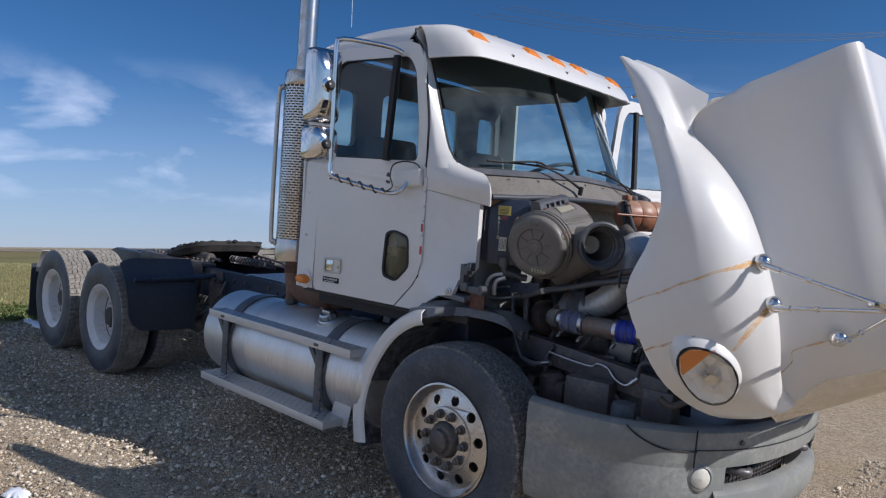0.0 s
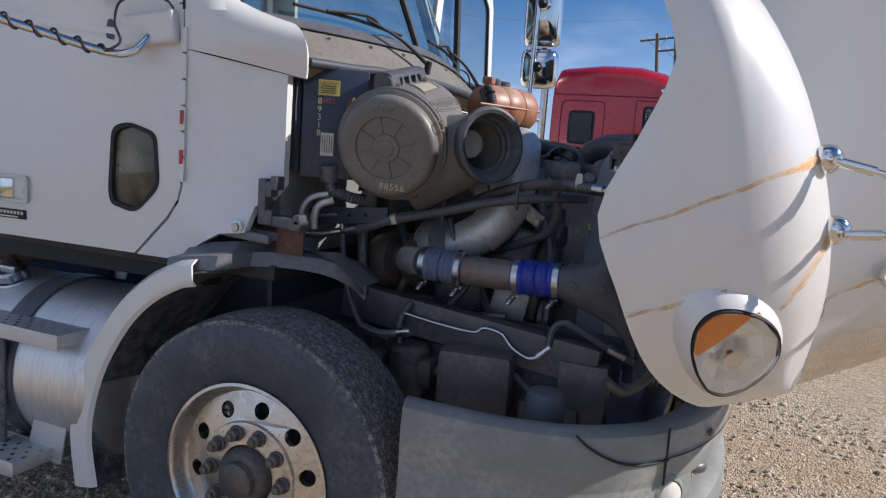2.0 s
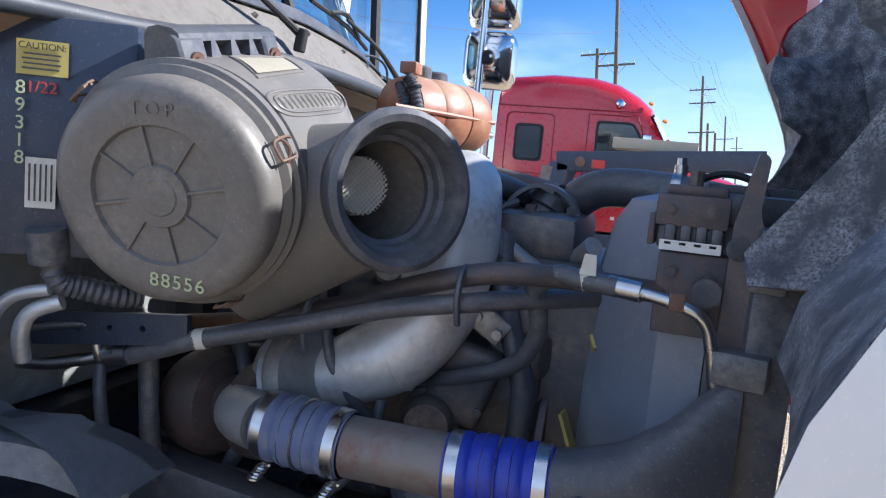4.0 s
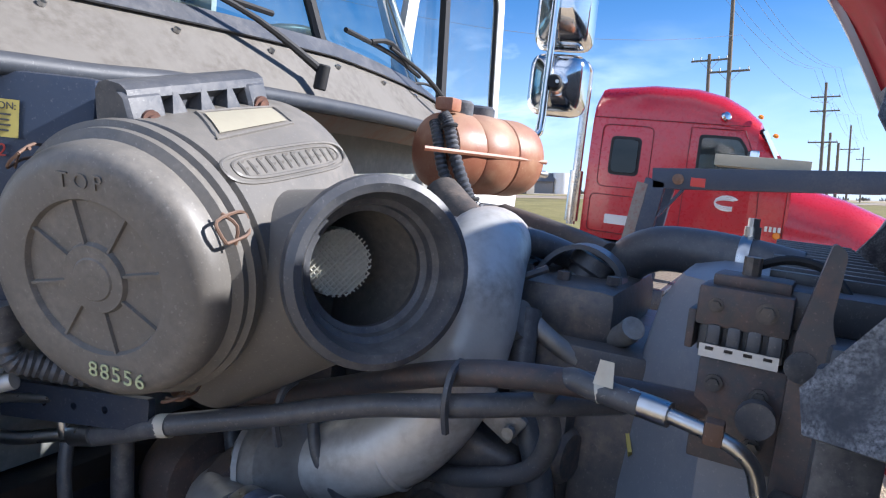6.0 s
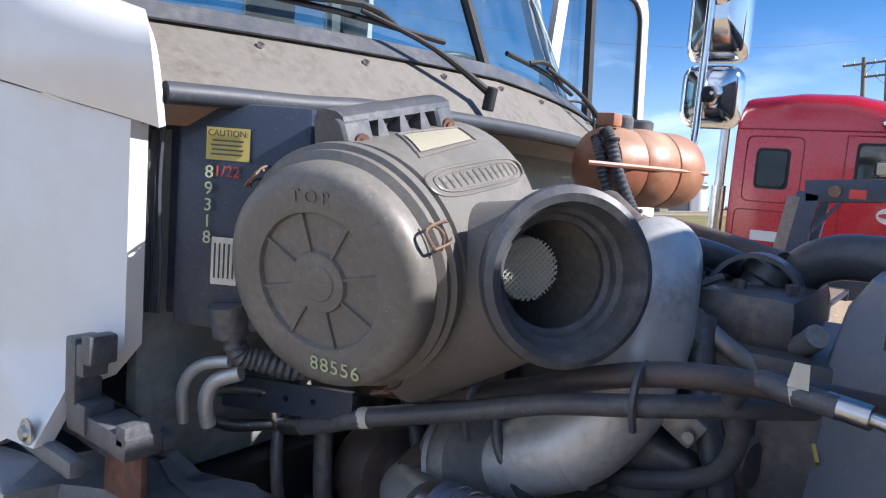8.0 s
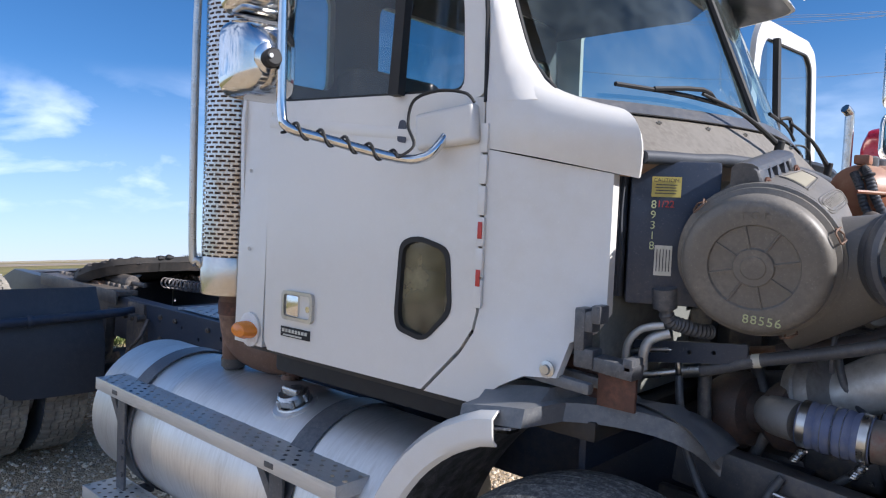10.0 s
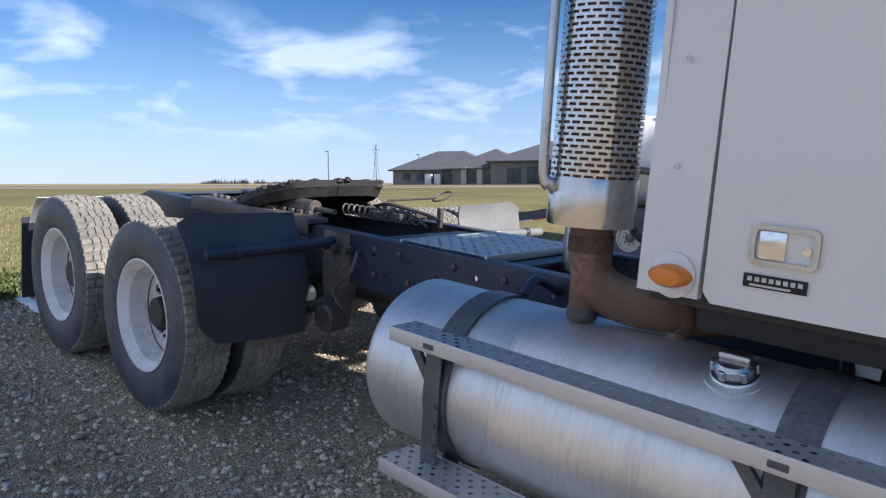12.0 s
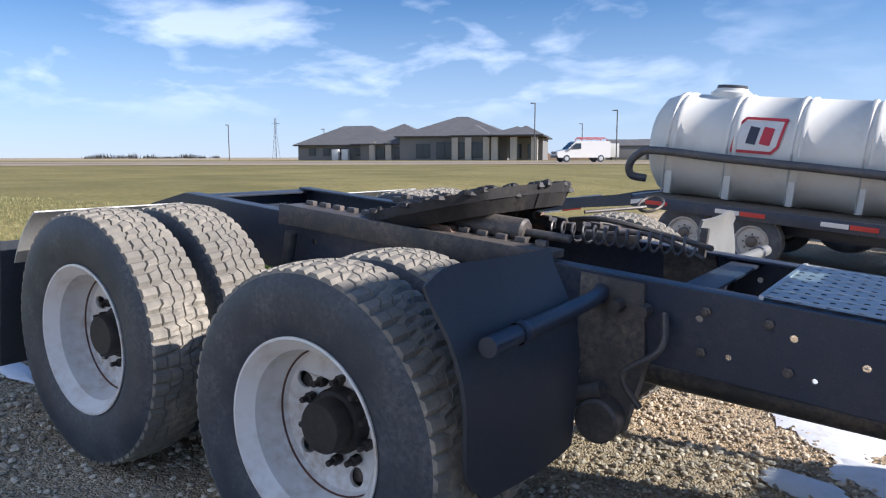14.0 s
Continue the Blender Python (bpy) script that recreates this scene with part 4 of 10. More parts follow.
# fuel tank, straps and steps
tk = new("fuel_tank"); tk.parent = truck
tk["label"] = "round brushed aluminium fuel tank with black straps"
TR, TY, TZ = 0.315, -0.835, 0.645
prof = [(0.0, 0), (TR - 0.06, 0), (TR - 0.02, 0.012), (TR, 0.05), (TR, 0.62), (TR + 0.002, 0.63), (TR, 0.64), (TR, 1.85), (TR - 0.02, 1.888), (TR - 0.06, 1.90), (0, 1.90)]
part("shell", L(prof, (-2.555, TY, TZ), (1, 0, 0), 72), TANKALU, tk)
for x in (-2.16, -1.045):
    bm = bmesh.new()
    ang = np.linspace(0.25, 4.45, 34)
    rows = []
    for rr in (TR + 0.003, TR + 0.009):
        rows.append(rr)
    V0 = [[(x + dx, TY + r * math.cos(a), TZ + r * math.sin(a)) for a in ang] for dx, r in ((-0.05, TR + 0.003), (-0.05, TR + 0.010), (0.05, TR + 0.010), (0.05, TR + 0.003))]
    sheet(bm, V0)
    part("strap", bm, BLACK, tk, "black rubber-lined strap")
    bm = bmesh.new()
    tube(bm, [(x, TY + 0.14, TZ + TR - 0.02), (x - 0.02, TY + 0.25, TZ + TR + 0.03), (x, -0.45, 0.93)], 0.02, 8)
    part("strap_bracket", bm, FRAME, tk)
CD = Vector((0, -0.37, 0.93)).normalized()
CP = Vector((-1.250, TY + CD.y * (TR - 0.006), TZ + CD.z * (TR - 0.006)))
part("filler_neck", L([(0.085, -0.01), (0.082, 0.006), (0.066, 0.010), (0.062, 0.016)], CP, CD, 32), TANKALU, tk)
bm = L([(0.052, 0.0), (0.056, 0.008), (0.056, 0.034), (0.046, 0.044), (0, 0.045)], CP + CD * 0.012, CD, 28)
part("fuel_cap", bm, STEEL, tk, "ribbed metal fuel cap")
cu, cv, _ = basis(CD)
for k in range(6):
    a = k * math.pi / 3 + 0.3
    p_ = CP + CD * 0.032 + (cu * math.cos(a) + cv * math.sin(a)) * 0.052
    part("cap_lug", C(p_ - CD * 0.014, p_ + CD * 0.016, 0.012, 8, bevel=0.003), STEEL, tk)
part("cap_bar", C(CP + CD * 0.062 - cu * 0.042, CP + CD * 0.062 + cu * 0.042, 0.011, 10, bevel=0.003), STEEL, tk)
bm = bmesh.new()
lathe(bm, [(0.035, 0), (0.03, 0.02), (0.016, 0.022), (0.014, 0.06), (0, 0.062)], (-1.49, TY + 0.03, TZ + TR - 0.006), (0, 0.1, 1), 16)
part("vent_valve", bm, RUSTDARK, tk)
bm = bmesh.new()
box(bm, (-1.02, TY + 0.17, TZ + TR + 0.0), (0.10, 0.006, 0.045), (-20, 0, 0), 0.002)
part("tag_plate", bm, ALU, tk)


def step(name, x0, x1, y_out, y_in, z, nu):
    st = new(name); st.parent = truck
    st["label"] = "perforated aluminium cab step"
    bm = perforated(bmesh.new(), lambda u, v: (x0 + (x1 - x0) * u, y_out + (y_in - y_out) * v, z), nu, 5, 0.62, 0.55)
    part("tread", bm, ALU, st)
    bm = bmesh.new()
    box(bm, ((x0 + x1) / 2, y_out, z - 0.024), (x1 - x0, 0.006, 0.052), bevel=0.002)
    box(bm, ((x0 + x1) / 2, y_in, z - 0.02), (x1 - x0, 0.006, 0.044), bevel=0.002)
    for x in (x0 + 0.004, x1 - 0.004):
        box(bm, (x, (y_out + y_in) / 2, z - 0.022), (0.006, y_in - y_out, 0.046), bevel=0.002)
    pieces("edge", bm, ALU, st)
    return st


us = step("upper_step", -2.353, -0.718, -1.195, -1.048, 0.857, 56)
ls = step("lower_step", -2.30, -0.84, -1.265, -1.10, 0.412, 52)
for x in (-2.16, -1.045):
    bm = bmesh.new()
    box(bm, (x, -1.165, 0.60), (0.07, 0.012, 0.46), bevel=0.004)
    box(bm, (x - 0.05, -1.16, 0.74), (0.035, 0.02, 0.22), (0, -38, 0), 0.004)
    box(bm, (x, -1.13, 0.385), (0.05, 0.2, 0.03), bevel=0.004)
    box(bm, (x, -1.10, 0.83), (0.05, 0.2, 0.02), bevel=0.004)
    for z in (0.48, 0.55, 0.62):
        cyl(bm, (x + 0.02, -1.17, z), (x + 0.02, -1.178, z), 0.011, 8)
    pieces("step_bracket", bm, BLACK, tk)
bm = P([(-0.97, 0.36), (-0.80, 0.36), (-0.762, 0.60), (-0.735, 0.83), (-0.86, 0.83)], [], lambda a, b: Vector((a, -1.118 + 0.04 * (b - 0.36), b)), (0, 0.006, 0))
box(bm, (-0.885, -1.08, 0.375), (0.16, 0.08, 0.006), bevel=0.001)
part("step_end_panel", bm, ALU, tk)

# exhaust
ex = new("exhaust_stack"); ex.parent = truck
ex["label"] = "vertical exhaust stack in a slotted stainless heat guard"
ex.matrix_local = Matrix.Translation((0, 0, 1.62)) @ Matrix.Diagonal((1, 1, 1.085, 1)) @ Matrix.Translation((0, 0, -1.62))
EX, EY, ER = -1.790, -0.870, 0.138
part("muffler", L([(0.0, 1.33), (0.12, 1.33), (0.125, 1.4), (0.125, 2.44), (0.075, 2.50), (0.066, 2.52), (0.066, 4.2)], (EX, EY, 0), (0, 0, 1), 32), RUSTDARK, ex)
part("tail_pipe", L([(0.060, 2.52), (0.071, 2.52), (0.069, 2.6), (0.067, 2.62), (0.067, 4.3), (0.06, 4.3)], (EX, EY, 0), (0, 0, 1), 32), STAIN, ex)
bm = bmesh.new()
cols, z0, z1, pitch = 24, 1.43, 2.43, 0.0165
nr = int((z1 - z0) / pitch)
NC = cols * 4
def gv(c, z):
    a = 2 * math.pi * c / NC
    return (EX + ER * math.cos(a), EY + ER * math.sin(a), z)
levels = []
for r in range(nr):
    levels += [z0 + r * pitch, z0 + r * pitch + pitch * 0.52]
levels.append(z1)
GV = [[bm.verts.new(gv(c, z)) for c in range(NC)] for z in levels]
for r in range(len(levels) - 1):
    for c in range(NC):
        if r % 2 == 1 and (c + (2 if (r // 2) % 2 else 0)) % 4 != 0:
            continue
        bm.faces.new((GV[r][c], GV[r][(c + 1) % NC], GV[r + 1][(c + 1) % NC], GV[r + 1][c]))
part("slotted_guard", bm, STAIN, ex)
part("lower_band", L([(ER - 0.01, 1.30), (ER, 1.30), (ER + 0.002, 1.31), (ER + 0.002, 1.435), (ER, 1.44)], (EX, EY, 0), (0, 0, 1), 64), STAIN, ex, "heat-stained chrome band")
part("upper_band", L([(ER, 2.425), (ER + 0.002, 2.43), (ER + 0.002, 2.50), (ER - 0.01, 2.52), (0.08, 2.53), (0.07, 2.53)], (EX, EY, 0), (0, 0, 1), 64), STAIN, ex)
gx, gy = EX - 0.098, EY - 0.098
bm = T([(gx + 0.03, gy + 0.0, 1.385), (gx + 0.02, gy - 0.03, 1.42), (gx, gy - 0.045, 1.50), (gx, gy - 0.045, 2.32), (gx + 0.02, gy - 0.03, 2.41), (gx + 0.03, gy + 0.02, 2.45)], 0.016, 14, 6)
part("grab_tube", bm, STEEL, ex)
bm = T([(EX + 0.01, EY, 1.33), (EX + 0.01, EY, 1.22), (EX + 0.035, EY + 0.01, 1.135), (EX + 0.12, EY + 0.035, 1.09), (EX + 0.25, EY + 0.08, 1.08), (EX + 0.42, EY + 0.2, 1.08)], 0.068, 24, 8)
cyl(bm, (EX + 0.01, EY, 1.15), (EX - 0.0, EY, 1.04), 0.055, 20, 0.045)
part("elbow", bm, RUSTDARK, ex, "brown rusted exhaust elbow")
bm = L([(0.072, 0), (0.072, 0.05)], (EX + 0.01, EY, 1.22), (0, 0, 1), 24)
lathe(bm, [(0.072, 0), (0.076, 0.006), (0.076, 0.03), (0.072, 0.036)], (EX + 0.29, EY + 0.10, 1.08), (1, 0.5, 0.0), 24)
pieces("pipe_clamp", bm, RUST, ex)
part("drain_cap", L([(0.05, 0), (0.05, 0.03), (0.035, 0.045), (0.0, 0.046)], (EX, EY, 1.05), (0, 0, -1), 20), GREASE, ex)

# ---- cab ----
RIVET = BOLT.copy(); RIVET.materials.clear(); RIVET.materials.append(WHITE)
cab = new("cab"); cab.parent = truck
cab["label"] = "white steel day cab with a sloped visor roof"
SY = 1.05                    # half width at the doors
BELT, EAVE = 1.955, 2.70


def side_y(z):
    return SY if z <= BELT else SY - 0.035 * (z - BELT) / (EAVE - BELT)


def on_side(s, off=0.0):
    return lambda a, b: Vector((a, s * (side_y(b) - off), b))


SMALL_WIN = rounded([(-0.685, 1.335), (-0.672, 1.29), (-0.565, 1.268), (-0.465, 1.365), (-0.482, 1.545), (-0.60, 1.575), (-0.672, 1.555)], 0.035)
DOORS = {}
for s in (-1, 1):
    t = Vector((0, -s * 0.03, 0))
    door = new("door"); door.parent = truck
    if s > 0:
        # the far door stands wide open
        door["label"] = "white cab door standing wide open"
        hg = Matrix.Translation((-0.385, SY, 0))
        door.matrix_local = hg @ Matrix.Rotation(radians(-91), 4, "Z") @ hg.inverted()
    DOORS[s] = door
    low = [(-1.332, BELT), (-1.332, 1.16), (-1.31, 1.132), (-0.57, 1.132), (-0.435, 1.27), (-0.395, 1.33), (-0.385, 1.38), (-0.385, BELT)]
    part("lower_panel", P(low, [SMALL_WIN], on_side(s), t), WHITE, door)
    top = [(-1.332, BELT), (-0.385, BELT), (-0.40, 2.2), (-0.475, 2.56), (-0.53, 2.645), (-0.62, 2.675), (-1.20, 2.675), (-1.30, 2.63), (-1.332, 2.55)]
    hole = rounded([(-1.275, 1.995), (-0.455, 1.975), (-0.475, 2.20), (-0.535, 2.50), (-0.60, 2.585), (-1.20, 2.60), (-1.265, 2.54)], 0.04)
    part("window_frame", P(rounded(top, 0.03), [hole], on_side(s), t), WHITE, door)
    rub = [((a + 0.865) * 0.985 - 0.865, (b - 2.28) * 0.975 + 2.28) for a, b in hole]
    part("window_seal", P(hole, [rub], on_side(s, 0.004), t * 0.6), SEAM, door)
    part("side_window", P(rub, [], on_side(s, 0.018), None), SIDEGLASS, door)
    part("division_bar", sheet(bmesh.new(), [[(-0.715, s * (side_y(1.98) + 0.004), 1.975), (-0.675, s * (side_y(1.98) + 0.004), 1.975)], [(-0.70, s * (side_y(2.59) + 0.004), 2.59), (-0.665, s * (side_y(2.59) + 0.004), 2.59)]], 0.03), SEAM, door)
    sw = [((a + 0.575) * 0.86 - 0.575, (b - 1.42) * 0.90 + 1.42) for a, b in SMALL_WIN]
    part("small_window_seal", P(SMALL_WIN, [sw], on_side(s, -0.004), t * 0.6), SEAM, door)
    part("small_window", P(sw, [], on_side(s, 0.012), None), SMALLGLASS, door)
    # ridge under the belt
    part("belt_crease", sheet(bmesh.new(), [[(-1.33, s * (SY + 0.001), 1.945), (-0.85, s * (SY + 0.001), 1.90), (-0.40, s * (SY + 0.001), 1.86)], [(-1.33, s * (SY + 0.006), 1.932), (-0.85, s * (SY + 0.006), 1.888), (-0.40, s * (SY + 0.006), 1.848)], [(-1.33, s * (SY + 0.001), 1.91), (-0.85, s * (SY + 0.001), 1.865), (-0.40, s * (SY + 0.001), 1.825)]]), WHITE, door)
    # latch plate
    ring = rounded([(-1.225, 1.255), (-1.06, 1.255), (-1.06, 1.355), (-1.225, 1.355)], 0.02)
    inn = rounded([(-1.212, 1.267), (-1.073, 1.267), (-1.073, 1.343), (-1.212, 1.343)], 0.014)
    h_bm = P(ring, [inn], on_side(s, -0.012), t * 0.5)
    part("bezel", h_bm, STEEL, door, "chrome paddle handle bezel")
    part("handle_cup", P(inn, [], on_side(s, 0.02), None), TRIM, door)
    part("paddle", B((-1.172, s * (SY + 0.0), 1.305), (0.066, 0.016, 0.070), bevel=0.004), CHROME, door)
    part("lock", C((-1.09, s * (SY - 0.01), 1.30), (-1.09, s * (SY + 0.006), 1.30), 0.011, 14), CHROME, door)
    # badge: a dark plate with pale bars
    bd = part("badge", B((-1.155, s * (SY + 0.003), 1.212), (0.155, 0.006, 0.034), (0, 0, 0), 0.002), SEAM, door, "small dark badge with pale bars")
    bm = bmesh.new()
    for k in range(8):
        box(bm, (-1.216 + 0.0175 * k, s * (SY + 0.007), 1.217), (0.011, 0.002, 0.011))
    box(bm, (-1.165, s * (SY + 0.007), 1.202), (0.10, 0.002, 0.005))
    pieces("badge_bar", bm, PAPER, door)
    em = part("emblem", P(rounded([(-0.70, 1.845), (-0.665, 1.838), (-0.662, 1.875), (-0.668, 1.905), (-0.690, 1.908), (-0.698, 1.885)], 0.010), [], on_side(s, -0.003), t * 0.05), NAVY_INK, door, "small dark emblem decal")
    # hinge strip
    bm = bmesh.new()
    for k in range(6):
        z = 1.39 + 0.083 * k
        box(bm, (-0.378, s * (SY + 0.004), z + 0.04), (0.022, 0.010, 0.078), bevel=0.003)
    pieces("hinge", bm, WHITE, door)
    if s < 0:
        for z in (1.472, 1.60):
            part("reflector_strip", B((-0.377, s * (SY + 0.0105), z), (0.013, 0.003, 0.045), bevel=0.001), REDTAPE, door, "small red reflector strip")
    part("seam", B((-0.40, s * (SY - 0.006), 1.47), (0.008, 0.006, 0.9), bevel=0.0), SEAM, door)
    # mirror mount block
    part("mirror_mount", B((-0.50, s * (SY + 0.014), 1.875), (0.21, 0.04, 0.105), (0, -6, 0), 0.016, 3), WHITE, door)
    # rear pillar and corner skin
    pill = [(-1.52, 1.135), (-1.345, 1.135), (-1.345, 2.62), (-1.31, 2.675), (-1.31, EAVE), (-1.52, EAVE)]
    part("rear_pillar", P(pill, [], on_side(s), t), WHITE, cab)
    for z in (1.22, 1.48, 1.76, 2.05, 2.35):
        o = part("rivet", RIVET, None, cab)
        o.location, o.scale = (-1.44, s * (SY + 0.001), z), (0.5, 0.25 * -s * -1, 0.5)
    mk = part("marker_lamp", L([(0.062, 0), (0.062, 0.008), (0.052, 0.012)], (-1.415, s * SY, 1.19), (0, s, 0), 28, True, True), RIMWHITE, cab)
    mk.scale = (1, 1, 1)
    bm = L([(0.050, 0), (0.048, 0.03), (0.036, 0.045), (0.0, 0.05)], (0, 0, 0), (0, s, 0), 28)
    o = part("marker_lens", bm, AMBER, cab, "amber side marker lens")
    o.location, o.scale = (-1.415, s * (SY + 0.01), 1.19), (1.15, 1, 0.62)
    # inner skin hides the gaps
    if s < 0:
        part("inner_skin", P([(-1.50, 1.15), (-0.42, 1.15), (-0.34, 1.28), (-0.30, 1.34), (-0.30, 1.78), (-0.37, 1.80), (-0.37, 1.93), (-1.50, 1.93)], [[(-0.72, 1.25), (-0.44, 1.25), (-0.44, 1.60), (-0.72, 1.60)]], on_side(s, 0.06), None), TRIM, cab)
    # cowl side panel ahead of the door
    cowl = [(-0.558, 1.130), (-0.385, 1.130), (-0.30, 1.20), (-0.235, 1.238), (-0.135, 1.252), (-0.128, 1.335), (-0.085, 1.36), (-0.062, 1.41), (-0.062, 1.755), (-0.37, 1.815), (-0.376, 1.38), (-0.388, 1.325), (-0.428, 1.262)]
    part("cowl_side", P(cowl, [], lambda a, b: Vector((a, s * (SY - 0.13 * max(0, (a + 0.385) / 0.365) ** 1.6 * max(0, min(1, (b - 1.255) / 0.13))), b)), t), WHITE, cab)
    part("skirt_bolt", L([(0.022, 0), (0.022, 0.004), (0.013, 0.006), (0.011, 0.012), (0, 0.012)], (-0.165, s * (SY - 0.005), 1.268), (0, s, 0), 18), STEEL, cab)

# foot and head of the windscreen, before the cab's taper
def screen(y, v):
    k = abs(y)
    b = Vector((-0.045 - 0.19 * k ** 1.9, y, 1.955 + 0.03 * (1 - k)))
    t = Vector((-0.305 - 0.195 * k ** 1.9, y * 0.99, 2.66))
    return b.lerp(t, v)


# cowl panel between the windscreen and the hood line
def cowl_pt(y, v):
    top = screen(y, 0.0) + Vector((0.02, 0, -0.012))
    k = abs(y)
    bot = Vector((0.075 - 0.10 * k ** 2, y, 1.83 - 0.025 * k ** 2))
    return top.lerp(bot, v)


ys = np.linspace(-0.93, 0.93, 25)
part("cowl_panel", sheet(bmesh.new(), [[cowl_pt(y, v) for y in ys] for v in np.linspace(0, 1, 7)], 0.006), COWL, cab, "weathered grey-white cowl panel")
part("cowl_black_strip", sheet(bmesh.new(), [[cowl_pt(y, v) + Vector((0.008, 0, 0.008)) for y in ys] for v in (0.0, 0.12, 0.24)], 0.004), BLACK, cab)
bm = bmesh.new()
for y in ys[::3]:
    p = cowl_pt(y, 0.36)
    cyl(bm, p, p + Vector((0.004, 0, 0.006)), 0.0065, 10)
pieces("screw", bm, STEEL, cab)
tubes = [cowl_pt(y, 1.0) + Vector((0.015, 0, -0.012 + (0.0 if abs(y) > 0.6 else 0.006))) for y in np.linspace(-0.93, 0.93, 16)]
part("hood_seal", T(tubes, 0.0165, 12, 3), FLAP, cab, "fat black rubber hood seal")
part("cowl_underlip", sheet(bmesh.new(), [[cowl_pt(y, 1.0) + Vector((0.0, 0, -0.02)) for y in ys], [cowl_pt(y, 1.0) + Vector((-0.045, 0, -0.055)) for y in ys]], 0.004), LIPRUST, cab, "rust-tinged lip below the cowl")
# wipers
for s0, tip, mid, piv in ((-1, 0.78, 0.46, 0.16), (1, 0.10, 0.30, 0.62)):
    pv = cowl_pt(-piv if s0 < 0 else piv, 0.75) + Vector((0.03, 0, 0.03))
    md = screen(-mid if s0 < 0 else mid, 0.02) + Vector((0.045, 0, 0.03))
    w = new("wiper"); w.parent = truck
    part("arm", T([pv, pv.lerp(md, 0.5) + Vector((0.01, 0, 0.012)), md], [0.010, 0.0065, 0.005], 8, 4), SEAM, w)
    part("pivot", C(pv + Vector((0, 0, -0.04)), pv + Vector((0.008, 0, 0.012)), 0.014, 14, bevel=0.003), SEAM, w)
    a = screen(-0.80 if s0 < 0 else 0.08, 0.045) + Vector((0.03, 0, 0.01)); b = screen(-0.20 if s0 < 0 else 0.62, 0.015) + Vector((0.03, 0, 0.01))
    part("blade", T([a, a.lerp(b, 0.5) + Vector((0.012, 0, 0.006)), b], 0.0065, 6, 3), SEAM, w)
    bm = bmesh.new()
    tube(bm, [a.lerp(b, 0.25) + Vector((0.01, 0, 0.006)), md + Vector((0, 0, 0.012)), a.lerp(b, 0.75) + Vector((0.01, 0, 0.006))], 0.007, 6, 3)
    part("yoke", bm, SEAM, w)

# back wall with windows, floor, firewall
def back_put(a, b):
    return Vector((-1.50, a, b))
wins = [rounded([(-0.42, 2.02), (0.42, 2.02), (0.42, 2.50), (-0.42, 2.50)], 0.06), rounded([(-0.90, 2.10), (-0.66, 2.10), (-0.66, 2.48), (-0.88, 2.48)], 0.05), rounded([(0.66, 2.10), (0.90, 2.10), (0.88, 2.48), (0.66, 2.48)], 0.05)]
part("rear_wall", P([(-1.03, 1.13), (1.03, 1.13), (1.045, 1.95), (0.96, 2.70), (-0.96, 2.70), (-1.045, 1.95)], wins, back_put, (-0.02, 0, 0)), WHITE, cab)
for wv in wins:
    part("rear_window", P(wv, [], lambda a, b: Vector((-1.508, a, b)), None), GLASS, cab)
part("rear_trim", P([(-1.0, 1.15), (1.0, 1.15), (1.0, 1.95), (0.93, 2.68), (-0.93, 2.68), (-1.0, 1.95)], wins, lambda a, b: Vector((-1.47, a, b)), None), TRIM, cab)
# floor and sill near-black, putting the shadow below the cab into the colour
part("cab_floor", B((-0.78, 0, 1.125), (1.46, 1.98, 0.05)), FIFTH, cab)
part("sill", B((-0.85, -0.93, 1.085), (1.05, 0.08, 0.10), bevel=0.02), SEAM, cab)
# dark panel added to shut out the lit ground below the firewall
part("firewall_foot", P([(-0.88, 0.98), (0.88, 0.98), (0.88, 1.165), (-0.88, 1.165)], [], lambda a, b: Vector((-0.135, a, b)), (-0.02, 0, 0)), FRAME, cab)
part("firewall", P([(-0.90, 1.16), (0.90, 1.16), (0.90, 1.74), (0.5, 1.80), (-0.5, 1.80), (-0.90, 1.74)], [], lambda a, b: Vector((-0.10, a, b)), (-0.03, 0, 0)), BUMPER, cab)
dash = bmesh.new()
sheet(dash, [[(-0.14 - 0.10 * abs(y) ** 2, y, 1.925), (-0.30, y, 1.94), (-0.45, y, 1.90), (-0.50, y, 1.78), (-0.45, y, 1.55)] for y in np.linspace(-0.97, 0.97, 9)], 0.01)
part("dashboard", dash, TRIM, cab)
sw_ = new("steering_wheel"); sw_.parent = truck
sc, sn = Vector((-0.62, 0.46, 2.0)), Vector((-0.45, 0, 1)).normalized()
su, sv, _ = basis(sn)
bm = bmesh.new()
ringp = [sc + su * (0.22 * math.cos(a)) + sv * (0.22 * math.sin(a)) for a in np.linspace(0, 2 * math.pi, 37)]
tube(bm, ringp, 0.014, 10, 1, cap=False)
part("rim", bm, BLACK, sw_)
bm = bmesh.new()
for a in (0.3, 2.84, 4.71):
    tube(bm, [sc, sc + su * (0.21 * math.cos(a)) + sv * (0.21 * math.sin(a))], 0.012, 8, 1)
cyl(bm, sc - sn * 0.25, sc + sn * 0.01, 0.045, 16)
part("hub", bm, BLACK, sw_)
for y in (-0.50, 0.50):
    st_ = new("seat"); st_.parent = truck
    part("cushion", B((-0.98, y, 1.52), (0.5, 0.5, 0.16), bevel=0.05, seg=3), TRIM, st_)
    part("backrest", B((-1.25, y, 1.86), (0.14, 0.48, 0.62), (0, -10, 0), 0.05, 3), TRIM, st_)
    part("base", B((-0.98, y, 1.29), (0.36, 0.36, 0.32), bevel=0.02), DARK, st_)

